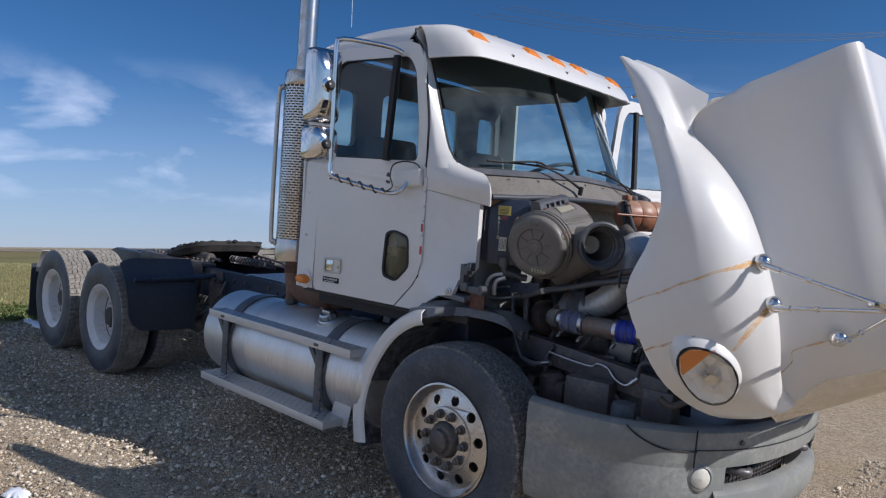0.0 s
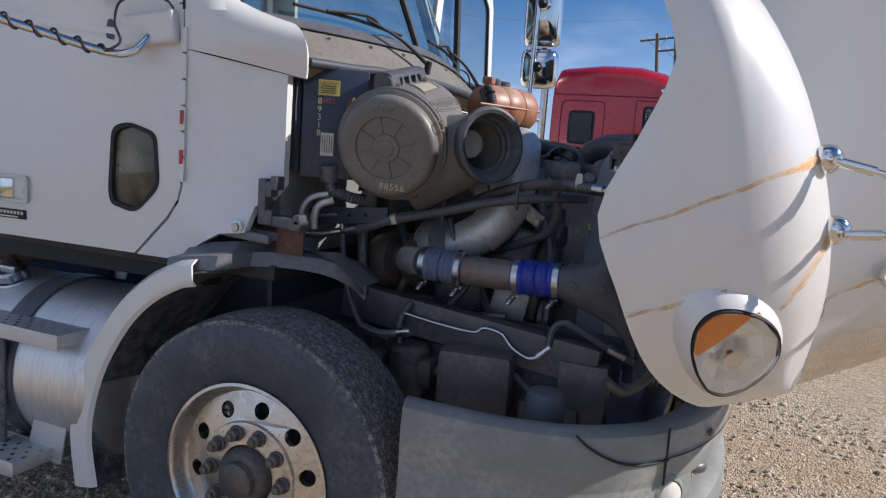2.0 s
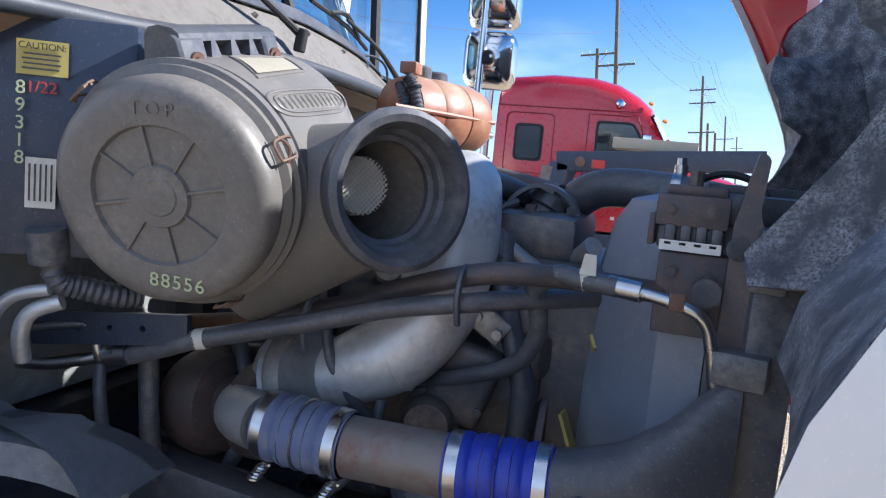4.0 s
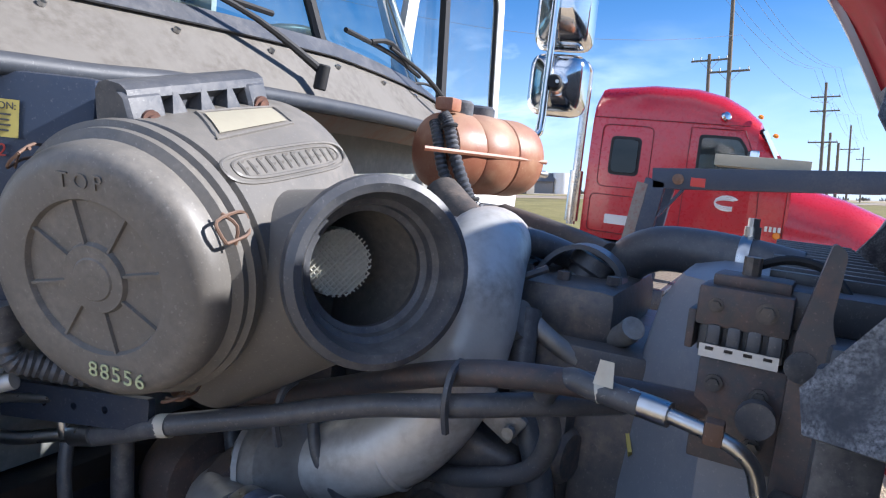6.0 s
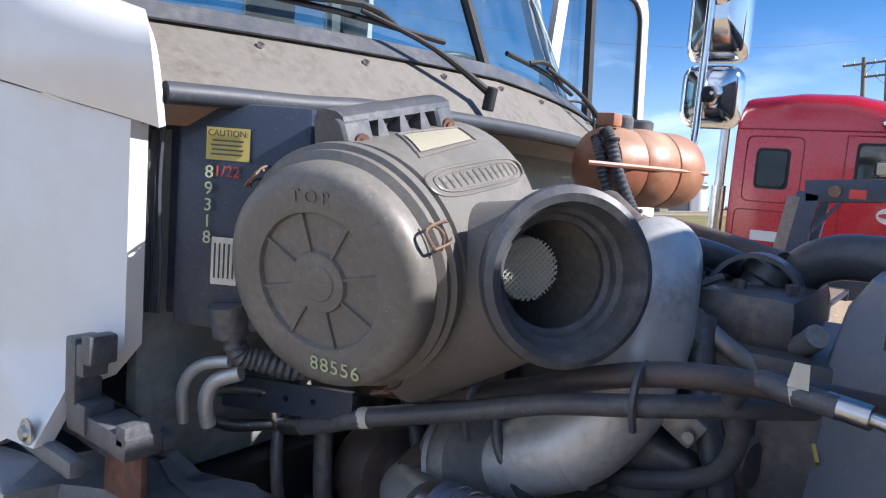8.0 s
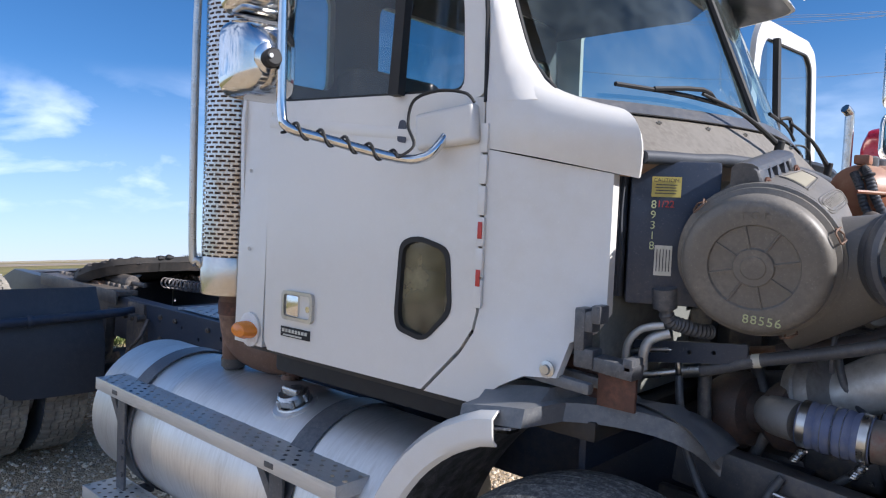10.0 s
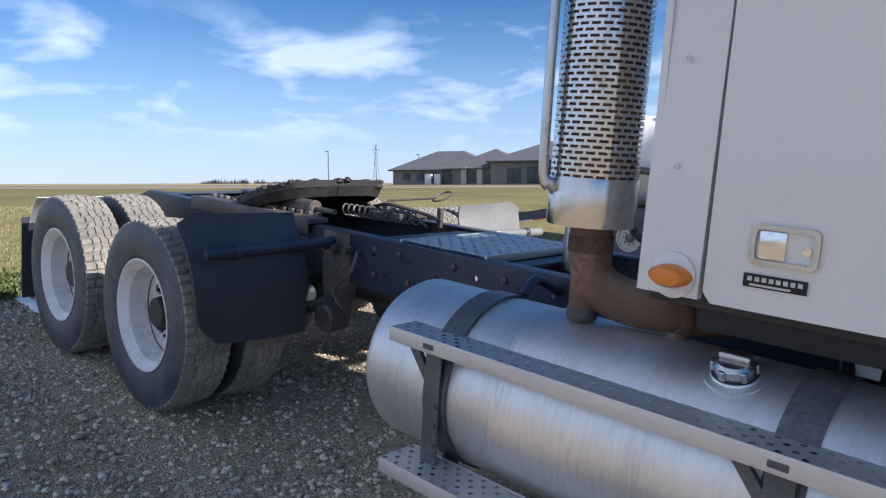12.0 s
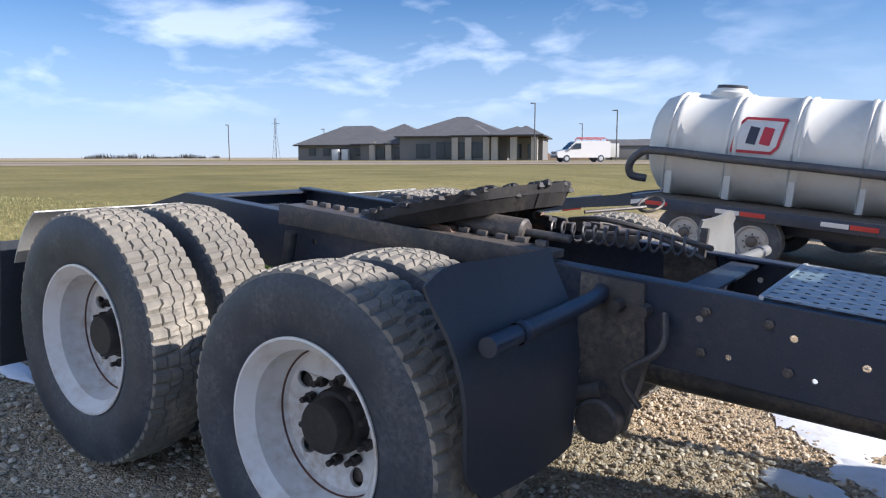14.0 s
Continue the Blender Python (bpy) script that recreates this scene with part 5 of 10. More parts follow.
# mirrors on tube brackets
def mirror_set(s):
    ms = new("mirror_bracket"); ms.parent = truck
    if s > 0:
        ms.matrix_local = Matrix.Translation((0.29, -0.56, 0)) @ hg @ Matrix.Rotation(radians(-91), 4, "Z") @ hg.inverted()
    ms["label"] = "chrome mirrors on a bent tube bracket with a coiled cable"
    yo = s * 1.345
    pts = [(-0.655, s * 0.995, 2.60), (-0.70, s * 1.06, 2.625), (-0.79, s * 1.26, 2.632), (-0.828, s * 1.33, 2.622), (-0.832, yo, 2.58), (-0.83, yo, 2.30), (-0.825, yo, 2.0), (-0.818, yo, 1.895), (-0.80, s * 1.335, 1.852), (-0.74, s * 1.26, 1.828), (-0.60, s * 1.12, 1.785), (-0.545, s * 1.075, 1.79), (-0.525, s * 1.05, 1.815), (-0.52, s * 1.02, 1.85)]
    part("bracket_tube", T(pts, 0.0135, 12, 5), CHROME, ms)
    cx = pts[4][0]
    yh = yo
    for zc, w_, h_, nm in ((2.365, 0.20, 0.425, "flat_mirror"), (2.035, 0.20, 0.21, "convex_mirror")):
        c = Vector((cx - 0.085, yh + s * 0.01, zc))
        # head: a rounded shell whose glass faces back
        bm = bmesh.new()
        out_ = rounded([(-w_ / 2, -h_ / 2), (w_ / 2, -h_ / 2), (w_ / 2, h_ / 2), (-w_ / 2, h_ / 2)], 0.055 if h_ < 0.3 else 0.045, 5)
        nx = Vector((1, -0.18 * s * -1, 0)).normalized()
        hy = Vector((-nx.y, nx.x, 0))
        ring0 = [c + hy * a + Vector((0, 0, b)) - nx * 0.035 for a, b in out_]
        ring1 = [c + hy * a * 0.97 + Vector((0, 0, b * 0.97)) + nx * 0.02 for a, b in out_]
        ring2 = [c + hy * a * 0.78 + Vector((0, 0, b * 0.85)) + nx * 0.055 for a, b in out_]
        ring3 = [c + hy * a * 0.30 + Vector((0, 0, b * 0.40)) + nx * 0.068 for a, b in out_]
        sheet(bm, [r + [r[0]] for r in (ring0, ring1, ring2, ring3)])
        bmesh.ops.remove_doubles(bm, verts=bm.verts[:], dist=1e-5)
        bm.faces.new([bm.verts.new(p) for p in ring3])
        part(nm, bm, CHROME, ms, "chrome mirror head", sharp=60)
        bm = bmesh.new()
        bm.faces.new([bm.verts.new(p + nx * 0.004) for p in ring0])
        part("mirror_glass", bm, CHROME, ms)
        part("boss", L([(0.044, 0.0), (0.042, 0.006), (0.030, 0.010), (0.0, 0.011)], c + nx * 0.062, nx, 24), CHROME, ms)
        part("clamp", C(tuple(c + nx * 0.070 - Vector((0, 0, 0.004))), tuple(c + nx * 0.102), 0.026, 16, bevel=0.006), SEAM, ms)
        part("clamp_screw", C(tuple(c + nx * 0.100 + Vector((0, 0.012 * s, 0))), tuple(c + nx * 0.106 + Vector((0, 0.012 * s, 0))), 0.006, 10), STEEL, ms)
    # cable wound round the lower arm
    a, b = Vector(pts[8]), Vector(pts[10])
    d = (b - a)
    u, v, _ = basis(d)
    coil = [a + d * t + (u * math.cos(t * 2 * math.pi * 4.5) + v * math.sin(t * 2 * math.pi * 4.5)) * 0.018 for t in np.linspace(-0.05, 1.0, 60)]
    part("cable", T(coil, 0.0045, 6, 1), SEAM, ms)
    part("cable_loop", T([coil[-1], (-0.56, s * 1.10, 1.82), (-0.60, s * 1.085, 1.88), (-0.585, s * 1.08, 1.945), (-0.50, s * 1.075, 1.965), (-0.42, s * 1.06, 1.955), (-0.395, s * 1.05, 1.93)], 0.0045, 6, 6), SEAM, ms)
    return ms


mirror_set(-1)
mirror_set(1)


def narrow(ob):
    """The cab is a little narrower at its hinge line than at its rear corners."""
    k = lambda x: float(np.interp(x, (-1.35, -0.385, -0.06), (0.986, 0.945, 0.962)))
    if ob.location.length > 1e-6:
        ob.location.y *= k(ob.location.x)
    else:
        for v in ob.data.vertices:
            v.co.y *= k(v.co.x)
            v.co.x -= float(np.interp(v.co.x, (-1.2, -0.75, -0.40, -0.25), (0, 0.02, 0.024, 0)))


for top_ob in [cab, *DOORS.values(), *[o for o in truck.children if o.name.startswith("wiper")]]:
    for o in top_ob.children:
        if o.type == "MESH":
            narrow(o)
# A pillars, fairings, windscreen and roof follow the taper
def door_edge(z):
    return float(np.interp(z, (1.955, 2.2, 2.56, 2.645, 2.70), (-0.402, -0.418, -0.492, -0.545, -0.60)))


def pillar_in(z):
    """Front edge of the A pillar, where the glass begins: x and half width."""
    return float(np.interp(z, (1.94, 1.985, 2.04, 2.10, 2.20, 2.40, 2.60, 2.70), (-0.195, -0.255, -0.305, -0.335, -0.375, -0.448, -0.528, -0.57))), float(np.interp(z, (1.94, 2.70), (0.925, 0.905)))


def glass_pt(y, v):
    k = abs(y)
    b = Vector((-0.045 - 0.235 * k ** 2.2, y, 1.945 + 0.02 * (1 - k)))
    t = Vector((-0.345 - 0.255 * k ** 2.2, y * 0.985, 2.665))
    return b.lerp(t, v)


for s in (-1, 1):
    lo = resample([(-0.394, 0.993, 1.818), (-0.30, 0.978, 1.803), (-0.20, 0.962, 1.785), (-0.06, 0.912, 1.757), (0.0, 0.90, 1.745)], 13)
    mid_f = resample([(-0.400, 0.995, 1.935), (-0.28, 0.985, 1.915), (-0.16, 0.962, 1.895), (-0.06, 0.935, 1.878), (0.0, 0.918, 1.868)], 13)
    hi = resample([(-0.404, 0.988, 2.03), (-0.335, 0.955, 2.03), (-0.265, 0.925, 1.99), (-0.19, 0.902, 1.955), (-0.10, 0.868, 1.926)], 13)
    rows = []
    for v in np.linspace(0, 1, 11):
        w0, w1, w2 = 2 * (v - 0.5) * (v - 1), 4 * v * (1 - v), 2 * v * (v - 0.5)
        rows.append([Vector((p.x, s * p.y, p.z)) for p in (lo[u] * w0 + mid_f[u] * w1 + hi[u] * w2 for u in range(13))])
    part("corner_fairing", sheet(bmesh.new(), rows, 0.012), WHITE, cab)
    rows, seal = [], []
    for z in list(np.linspace(1.94, EAVE, 14)) + [2.745]:
        x0 = door_edge(z)
        x1, yi = pillar_in(z)
        yo = 0.990 - 0.032 * (z - 1.95) / 0.75
        rows.append([(x0 - 0.006, s * (yo - 0.03), z), (x0, s * yo, z), (x0 * 0.65 + x1 * 0.35, s * (yo - 0.001), z), (x0 * 0.3 + x1 * 0.7, s * (yo * 0.75 + yi * 0.25), z), (x1, s * yi, z), (x1 - 0.012, s * (yi - 0.018), z), (x1 - 0.05, s * (yi - 0.03), z)])
        seal.append((x0 - 0.002, s * (yo + 0.002), z))
    part("a_pillar", sheet(bmesh.new(), rows, 0.008), WHITE, cab)
    part("door_seal", T(seal, 0.0065, 6, 1), SEAM, cab)
    rows = [[glass_pt(s * 0.905 * u, v) for u in np.linspace(0.012, 1, 14)] for v in np.linspace(0, 1, 6)]
    part("windscreen", sheet(bmesh.new(), rows), GLASS, cab)
    bm = bmesh.new()
    tube(bm, [p + Vector((0.006, 0, 0)) for p in rows[0]], 0.012, 8, 2)
    tube(bm, [(pillar_in(z)[0] - 0.004, s * (pillar_in(z)[1] - 0.010), z) for z in np.linspace(1.97, 2.68, 12)], 0.009, 8, 2)
    part("windscreen_seal", bm, SEAM, cab)
part("centre_bar", T([glass_pt(0, v) + Vector((0.008, 0, 0)) for v in np.linspace(0, 1, 6)], 0.015, 8, 1), SEAM, cab)

# roof whose front dips into a full-width visor
RC = [(-1.525, 2.79), (-1.45, 2.845), (-1.1, 2.885), (-0.75, 2.875), (-0.50, 2.818), (-0.36, 2.764), (-0.27, 2.708), (-0.20, 2.642), (-0.16, 2.585)]
RX, RZ = [a for a, _ in RC], [b for _, b in RC]
HALF = 0.966


def roof_pt(x, v):
    """x: station on the roof's middle line; v from -1 (right eave) to 1 (left eave)."""
    zc = float(np.interp(x, RX, RZ))
    a = abs(v)
    g = max(0.0, min(1.0, (x + 0.85) / 0.69)) ** 1.5
    back_ = g * (0.05 * a ** 2 + 0.27 * max(0.0, (a - 0.84) / 0.16) ** 2.4)
    f = max(0.0, min(1.0, (x + 0.60) / 0.28))
    f = f * f * (3 - 2 * f)
    ze = (min(2.69, zc) - 0.02 * a) * (1 - f) + (zc - 0.012) * f
    half = HALF * (1 if x > -1.2 else 1.01)
    return Vector((x - back_, half * v, ze + (zc - ze) * max(0.0, 1 - a ** 4.5) ** 0.6))


VS = [abs(u) ** 0.6 * (1 if u > 0 else -1) for u in np.linspace(-1, 1, 53)]
XS = list(np.linspace(-1.525, -0.55, 14)) + list(np.linspace(-0.52, -0.16, 19))
rows = [[roof_pt(x, v) for v in VS] for x in XS]
bead = [Vector((p.x + 0.004, p.y, p.z - 0.010)) for p in rows[-1]]
under = [Vector((p.x - 0.012, p.y * 0.992, p.z - 0.012)) for p in rows[-1]]
part("roof", sheet(bmesh.new(), rows + [bead, under]), WHITE, cab, sharp=50)
# black sheet paints the shade under the lip, with the glass's tinted band
part("visor_underside", sheet(bmesh.new(), [under, [Vector((p.x - 0.08, p.y * 0.985, p.z + 0.022)) for p in under], [glass_pt(max(-0.9, min(0.9, p.y)), 0.985) for p in under]]), BLACK, cab)
for s in (-1, 1):
    part("roof_gutter", T([(x, s * (0.962 - 0.012 * max(0, x + 0.9)), 2.677) for x in (-1.50, -1.1, -0.8, -0.62)], 0.007, 8, 2), WHITE, cab)
for y in (-0.75, -0.26, 0.0, 0.26, 0.75):
    v = y / HALF
    p, q = roof_pt(-0.325, v), roof_pt(-0.235, v)
    n = (q - p).cross(roof_pt(-0.28, v + 0.05) - roof_pt(-0.28, v - 0.05)).normalized()
    n = n if n.z > 0 else -n
    c = (p + q) / 2 + n * 0.003
    u = (q - p).normalized(); w_ = n.cross(u)
    w_ = w_ if w_.y > 0 else -w_
    base = [c + u * a + w_ * b for a, b in ((-0.045, -0.065), (0.018, -0.065), (0.045, 0.065), (-0.018, 0.065))]
    crown = [c + u * a + w_ * b + n * 0.016 for a, b in ((-0.034, -0.05), (0.010, -0.05), (0.022, 0.02), (-0.020, 0.02))]
    bm = bmesh.new()
    sheet(bm, [base + [base[0]], crown + [crown[0]]])
    bm.faces.new([bm.verts.new(p_) for p_ in crown])
    part("roof_marker", bm, AMBER, cab, "small amber wedge roof marker lamp")
bm = bmesh.new()
for x, y in ((-0.195, -0.54), (-0.195, 0.0), (-0.195, 0.54), (-0.43, -0.45), (-0.43, 0.12), (-0.43, 0.52)):
    p = roof_pt(x, y / HALF)
    cyl(bm, p + Vector((0, 0, -0.004)), p + Vector((0.005, 0, 0.006)), 0.010, 10)
pieces("screw", bm, STEEL, cab)
part("headliner", sheet(bmesh.new(), [[(p.x - 0.03, p.y * 0.97, p.z - 0.05) for p in r] for r in rows[:20:3]]), TRIM, cab)
part("roof_antenna", T([(-1.40, -0.80, 2.88), (-1.42, -0.80, 3.4), (-1.44, -0.80, 3.9)], 0.003, 6, 2), STEEL, truck)

# ---- hood, tilted forward about its hinge ----
hood = new("hood"); hood.parent = truck
hood["label"] = "white fibreglass hood tilted open with rust runs below its mirror mounts"
HP, HA = Vector((1.30, 0, 0.80)), radians(65)
HC = Vector((1.2, -1.0, 0))
# the raised hood sits a little askew on its hinges
HM = Matrix.Translation((-0.035, 0.010, 0.008)) @ Matrix.Translation(HC) @ Matrix.Rotation(radians(-4), 4, "Z") @ Matrix.Translation(-HC) @ Matrix.Translation(HP) @ Matrix.Rotation(HA, 4, "Y") @ Matrix.Diagonal((0.972, 1, 1, 1)) @ Matrix.Translation(-HP)
hood.matrix_local = HM
NS = 33
H_low = [(-0.42, -1.077, 1.061), (-0.27, -1.105, 1.092), (-0.1, -1.135, 1.11), (0.08, -1.165, 1.118), (0.24, -1.197, 1.118), (0.345, -1.228, 1.102), (0.455, -1.205, 0.987), (0.60, -1.20, 0.832), (0.80, -1.175, 0.808), (0.98, -1.085, 0.79), (1.1, -0.97, 0.80), (1.19, -0.85, 0.84), (1.235, -0.68, 0.87)]
H_mid = [(-0.415, -1.08, 1.08), (-0.27, -1.115, 1.15), (-0.1, -1.145, 1.19), (0.08, -1.175, 1.205), (0.25, -1.207, 1.215), (0.35, -1.225, 1.212), (0.45, -1.218, 1.19), (0.6, -1.208, 1.14), (0.8, -1.175, 1.06), (0.97, -1.09, 1.0), (1.09, -0.98, 0.96), (1.19, -0.83, 0.95), (1.25, -0.66, 0.96)]
H_crown = [(-0.387, -1.045, 1.10), (-0.252, -1.035, 1.195), (-0.1, -1.045, 1.212), (0.03, -1.03, 1.218), (0.13, -1.02, 1.258), (0.25, -1.01, 1.300), (0.43, -1.005, 1.322), (0.616, -0.995, 1.312), (0.8, -0.965, 1.276), (0.95, -0.925, 1.222), (1.07, -0.865, 1.152), (1.17, -0.775, 1.09), (1.24, -0.635, 1.06)]
H_root = [(-0.385, -1.035, 1.115), (-0.30, -1.01, 1.19), (-0.20, -0.99, 1.262), (-0.13, -0.975, 1.303), (-0.075, -0.96, 1.335), (-0.045, -0.985, 1.245), (0.0, -0.985, 1.212), (0.083, -0.945, 1.222), (0.25, -0.885, 1.25), (0.43, -0.865, 1.265), (0.616, -0.85, 1.26), (0.8, -0.83, 1.235), (0.95, -0.8, 1.19), (1.07, -0.75, 1.13), (1.15, -0.67, 1.09), (1.21, -0.56, 1.07)]
H_side = [(-0.095, -0.885, 1.42), (-0.092, -0.885, 1.45), (-0.08, -0.885, 1.50), (0.12, -0.835, 1.53), (0.30, -0.80, 1.54), (0.46, -0.775, 1.53), (0.62, -0.75, 1.51), (0.78, -0.72, 1.47), (0.92, -0.685, 1.42), (1.03, -0.64, 1.35), (1.12, -0.56, 1.26), (1.18, -0.485, 1.18)]
H_shoulder = [(-0.085, -0.80, 1.80), (-0.083, -0.80, 1.80), (-0.08, -0.80, 1.80), (0.12, -0.755, 1.765), (0.30, -0.72, 1.735), (0.46, -0.69, 1.71), (0.62, -0.66, 1.68), (0.78, -0.63, 1.645), (0.92, -0.60, 1.61), (1.03, -0.57, 1.575), (1.12, -0.53, 1.53), (1.175, -0.48, 1.48)]
H_top = [(-0.08, -0.66, 1.885), (-0.08, -0.66, 1.885), (-0.075, -0.66, 1.885), (0.12, -0.63, 1.85), (0.30, -0.60, 1.815), (0.46, -0.58, 1.785), (0.62, -0.56, 1.75), (0.78, -0.54, 1.715), (0.92, -0.52, 1.675), (1.03, -0.50, 1.635), (1.12, -0.47, 1.58), (1.17, -0.45, 1.52)]
H_top = [(x, y, z - 0.048) for x, y, z in H_top]
H_mid_top = [(x, 0.0, z + 0.004) for x, y, z in H_top]
SC = [resample(c, NS) for c in (H_low, H_mid, H_crown, H_root, H_side, H_shoulder, H_top, H_mid_top)]
SC.append(resample([p for p in H_root if p[0] > -0.08], NS))
# sections of the skin, each swept finely across
def hood_rows(a, b, n, bulge=None):
    out_ = []
    for k in range(n + 1):
        t = k / n
        row = []
        for i in range(NS):
            p = SC[a][i].lerp(SC[b][i], t)
            if bulge:
                p = p + Vector(bulge(i / (NS - 1), t))
            row.append(p)
        out_.append(row)
    return out_


def swell(u):
    """The crown's roundness fades towards the rear tip."""
    return 0.15 + 0.85 * min(1.0, max(0.0, (u - 0.26) / 0.22))


FENDER = hood_rows(0, 1, 6, lambda u, t: (0, -0.012 * math.sin(math.pi * t), 0))[:-1] + hood_rows(1, 2, 8, lambda u, t: (0, -0.032 * swell(u) * math.sin(math.pi * t), 0.026 * swell(u) * math.sin(math.pi * t)))[:-1] + hood_rows(2, 3, 6, lambda u, t: (0, 0, 0.026 * (swell(u) - 0.15) * math.sin(math.pi * t)))
BONNET = hood_rows(8, 4, 5, lambda u, t: (0, 0.02 * math.sin(math.pi * t), 0))[:-1] + hood_rows(4, 5, 8, lambda u, t: (0, -0.012 * math.sin(math.pi * t), 0))[:-1] + hood_rows(5, 6, 6, lambda u, t: (0, -0.02 * math.sin(math.pi * t), 0.028 * math.sin(math.pi * t)))[:-1] + hood_rows(6, 7, 8, lambda u, t: (0, 0, 0.012 * math.sin(math.pi * t * 0.5)))


def flip(rows_):
    return [[Vector((p.x, -p.y, p.z)) for p in r] for r in rows_]


HLN = Vector((0.68, -0.69, 0.25)).normalized()
HLC = Vector((1.027, -1.070, 0.995)) + HLN * 0.016
HLX = Vector((0, 0, 1)).cross(HLN).normalized()
HLZ = HLN.cross(HLX)
for rr, sy in ((FENDER, 1), (flip(FENDER), -1)):
    bm = sheet(bmesh.new(), rr)
    gone = []
    for f in bm.faces:
        c = f.calc_center_median()
        d = Vector((c.x, sy * c.y, c.z)) - HLC
        a, b = d.dot(HLX), d.dot(HLZ)
        if abs(d.dot(HLN)) < 0.2 and (a / 0.158) ** 2 + ((b + 0.10 * a) / 0.097) ** 2 < 0.95:
            gone.append(f)
    bmesh.ops.delete(bm, geom=gone, context="FACES")
    bmesh.ops.solidify(bm, geom=bm.faces[:], thickness=0.006)
    part("fender", bm, WHITE, hood, sharp=55)
bm = sheet(bmesh.new(), BONNET + flip(BONNET)[::-1][1:], 0.006)
part("bonnet", bm, WHITE, hood, sharp=55)
# dusty inner liner, set in from the skin
def inset(rows_, d, edge=3):
    out_ = []
    for j, r in enumerate(rows_):
        g = min(1.0, j / edge) if edge else 1.0
        out_.append([Vector((p.x - 0.004, p.y * (1 - d * (0.4 + 0.6 * g)), p.z - d * 0.9 * g + 0.02 * (1 - g))) for p in r])
    return out_


LINER = surface("dusty_fibreglass_underside", (0.046, 0.050, 0.060), (0.40, 0.41, 0.43), 0.5, 0, 22, 240, 0.9, 0.12, 0.6, 40, dust=0.0)
REDIN = surface("faded_red_paint", (0.40, 0.022, 0.03), (0.30, 0.06, 0.05), 0.5, 0, 5, 40, 0.8, 0.1, 0.05, 50)
for rr, mt, lb_ in ((FENDER, LINER, "black wheel-arch liner speckled with dust"), (flip(FENDER), REDIN, "old red paint inside the fender")):
    part("fender_liner", sheet(bmesh.new(), inset(rr[::2], 0.045)), mt, hood, lb_)
part("bonnet_liner", sheet(bmesh.new(), inset((BONNET + flip(BONNET)[::-1][1:])[::2], 0.035, 0)), LINER, hood)
# rubber apron inside the arch
for s in (-1, 1):
    rows_ = []
    for i in range(0, 22):
        p = SC[0][i]
        if p.x < 0.02 or p.x > 0.615:
            continue
        w_ = 0.02 * math.sin(i * 1.3) + 0.012 * math.sin(i * 2.9)
        rows_.append([Vector((p.x, s * abs(p.y) * 0.99, p.z + 0.012)), Vector((p.x - 0.005, s * (abs(p.y) - 0.09), p.z + 0.030 + 0.3 * w_)), Vector((p.x - 0.012, s * (abs(p.y) - 0.19), p.z + 0.045 + 0.6 * w_)), Vector((p.x - 0.025, s * (abs(p.y) - 0.28), p.z + 0.045 + 0.8 * w_))])
    part("arch_apron", sheet(bmesh.new(), rows_, 0.006), LINER, hood)
    # upright splash wall between the wheel well and the engine
    rows_ = []
    for i in range(0, 26):
        p = SC[0][i]
        if p.x < 0.06 or p.x > 0.60:
            continue
        w_ = 0.025 * math.sin(i * 1.1) + 0.012 * math.sin(i * 2.7)
        rows_.append([Vector((p.x - 0.02, s * (0.66 + 0.4 * w_), p.z - 0.02 + w_)), Vector((p.x, s * (0.72 + w_), p.z + 0.06)), Vector((p.x + 0.01, s * (0.78 + 0.5 * w_), p.z + 0.14)), Vector((p.x + 0.015, s * 0.82, p.z + 0.22))])
    part("splash_wall", sheet(bmesh.new(), rows_, 0.005), LINER, hood)


def skin(u, v):
    """A point of the right fender's skin and its outward normal: u along it, v from its lower edge to its root."""
    i = u * (NS - 1); j = v * (len(FENDER) - 1)
    i0, j0 = min(int(i), NS - 2), min(int(j), len(FENDER) - 2)
    a, b, c, d = FENDER[j0][i0], FENDER[j0][i0 + 1], FENDER[j0 + 1][i0], FENDER[j0 + 1][i0 + 1]
    fu, fv = i - i0, j - j0
    p = (a * (1 - fu) + b * fu) * (1 - fv) + (c * (1 - fu) + d * fu) * fv
    n = (b - a).cross(c - a).normalized()
    if n.y > 0 and n.z < 0.2:
        n = -n
    if n.z < -0.2:
        n = -n
    return p, n


def nearest(p, rows_):
    best = min(((q - Vector(p)).length, j, i) for j, r in enumerate(rows_) for i, q in enumerate(r))
    return best[2] / (NS - 1), best[1] / (len(rows_) - 1)


REFLECTOR = surface("hazy_reflector", (0.86, 0.85, 0.83), (0.66, 0.63, 0.58), 0.30, 0.35, 9, 30, 0.6, 0.06, 0.1, 14)
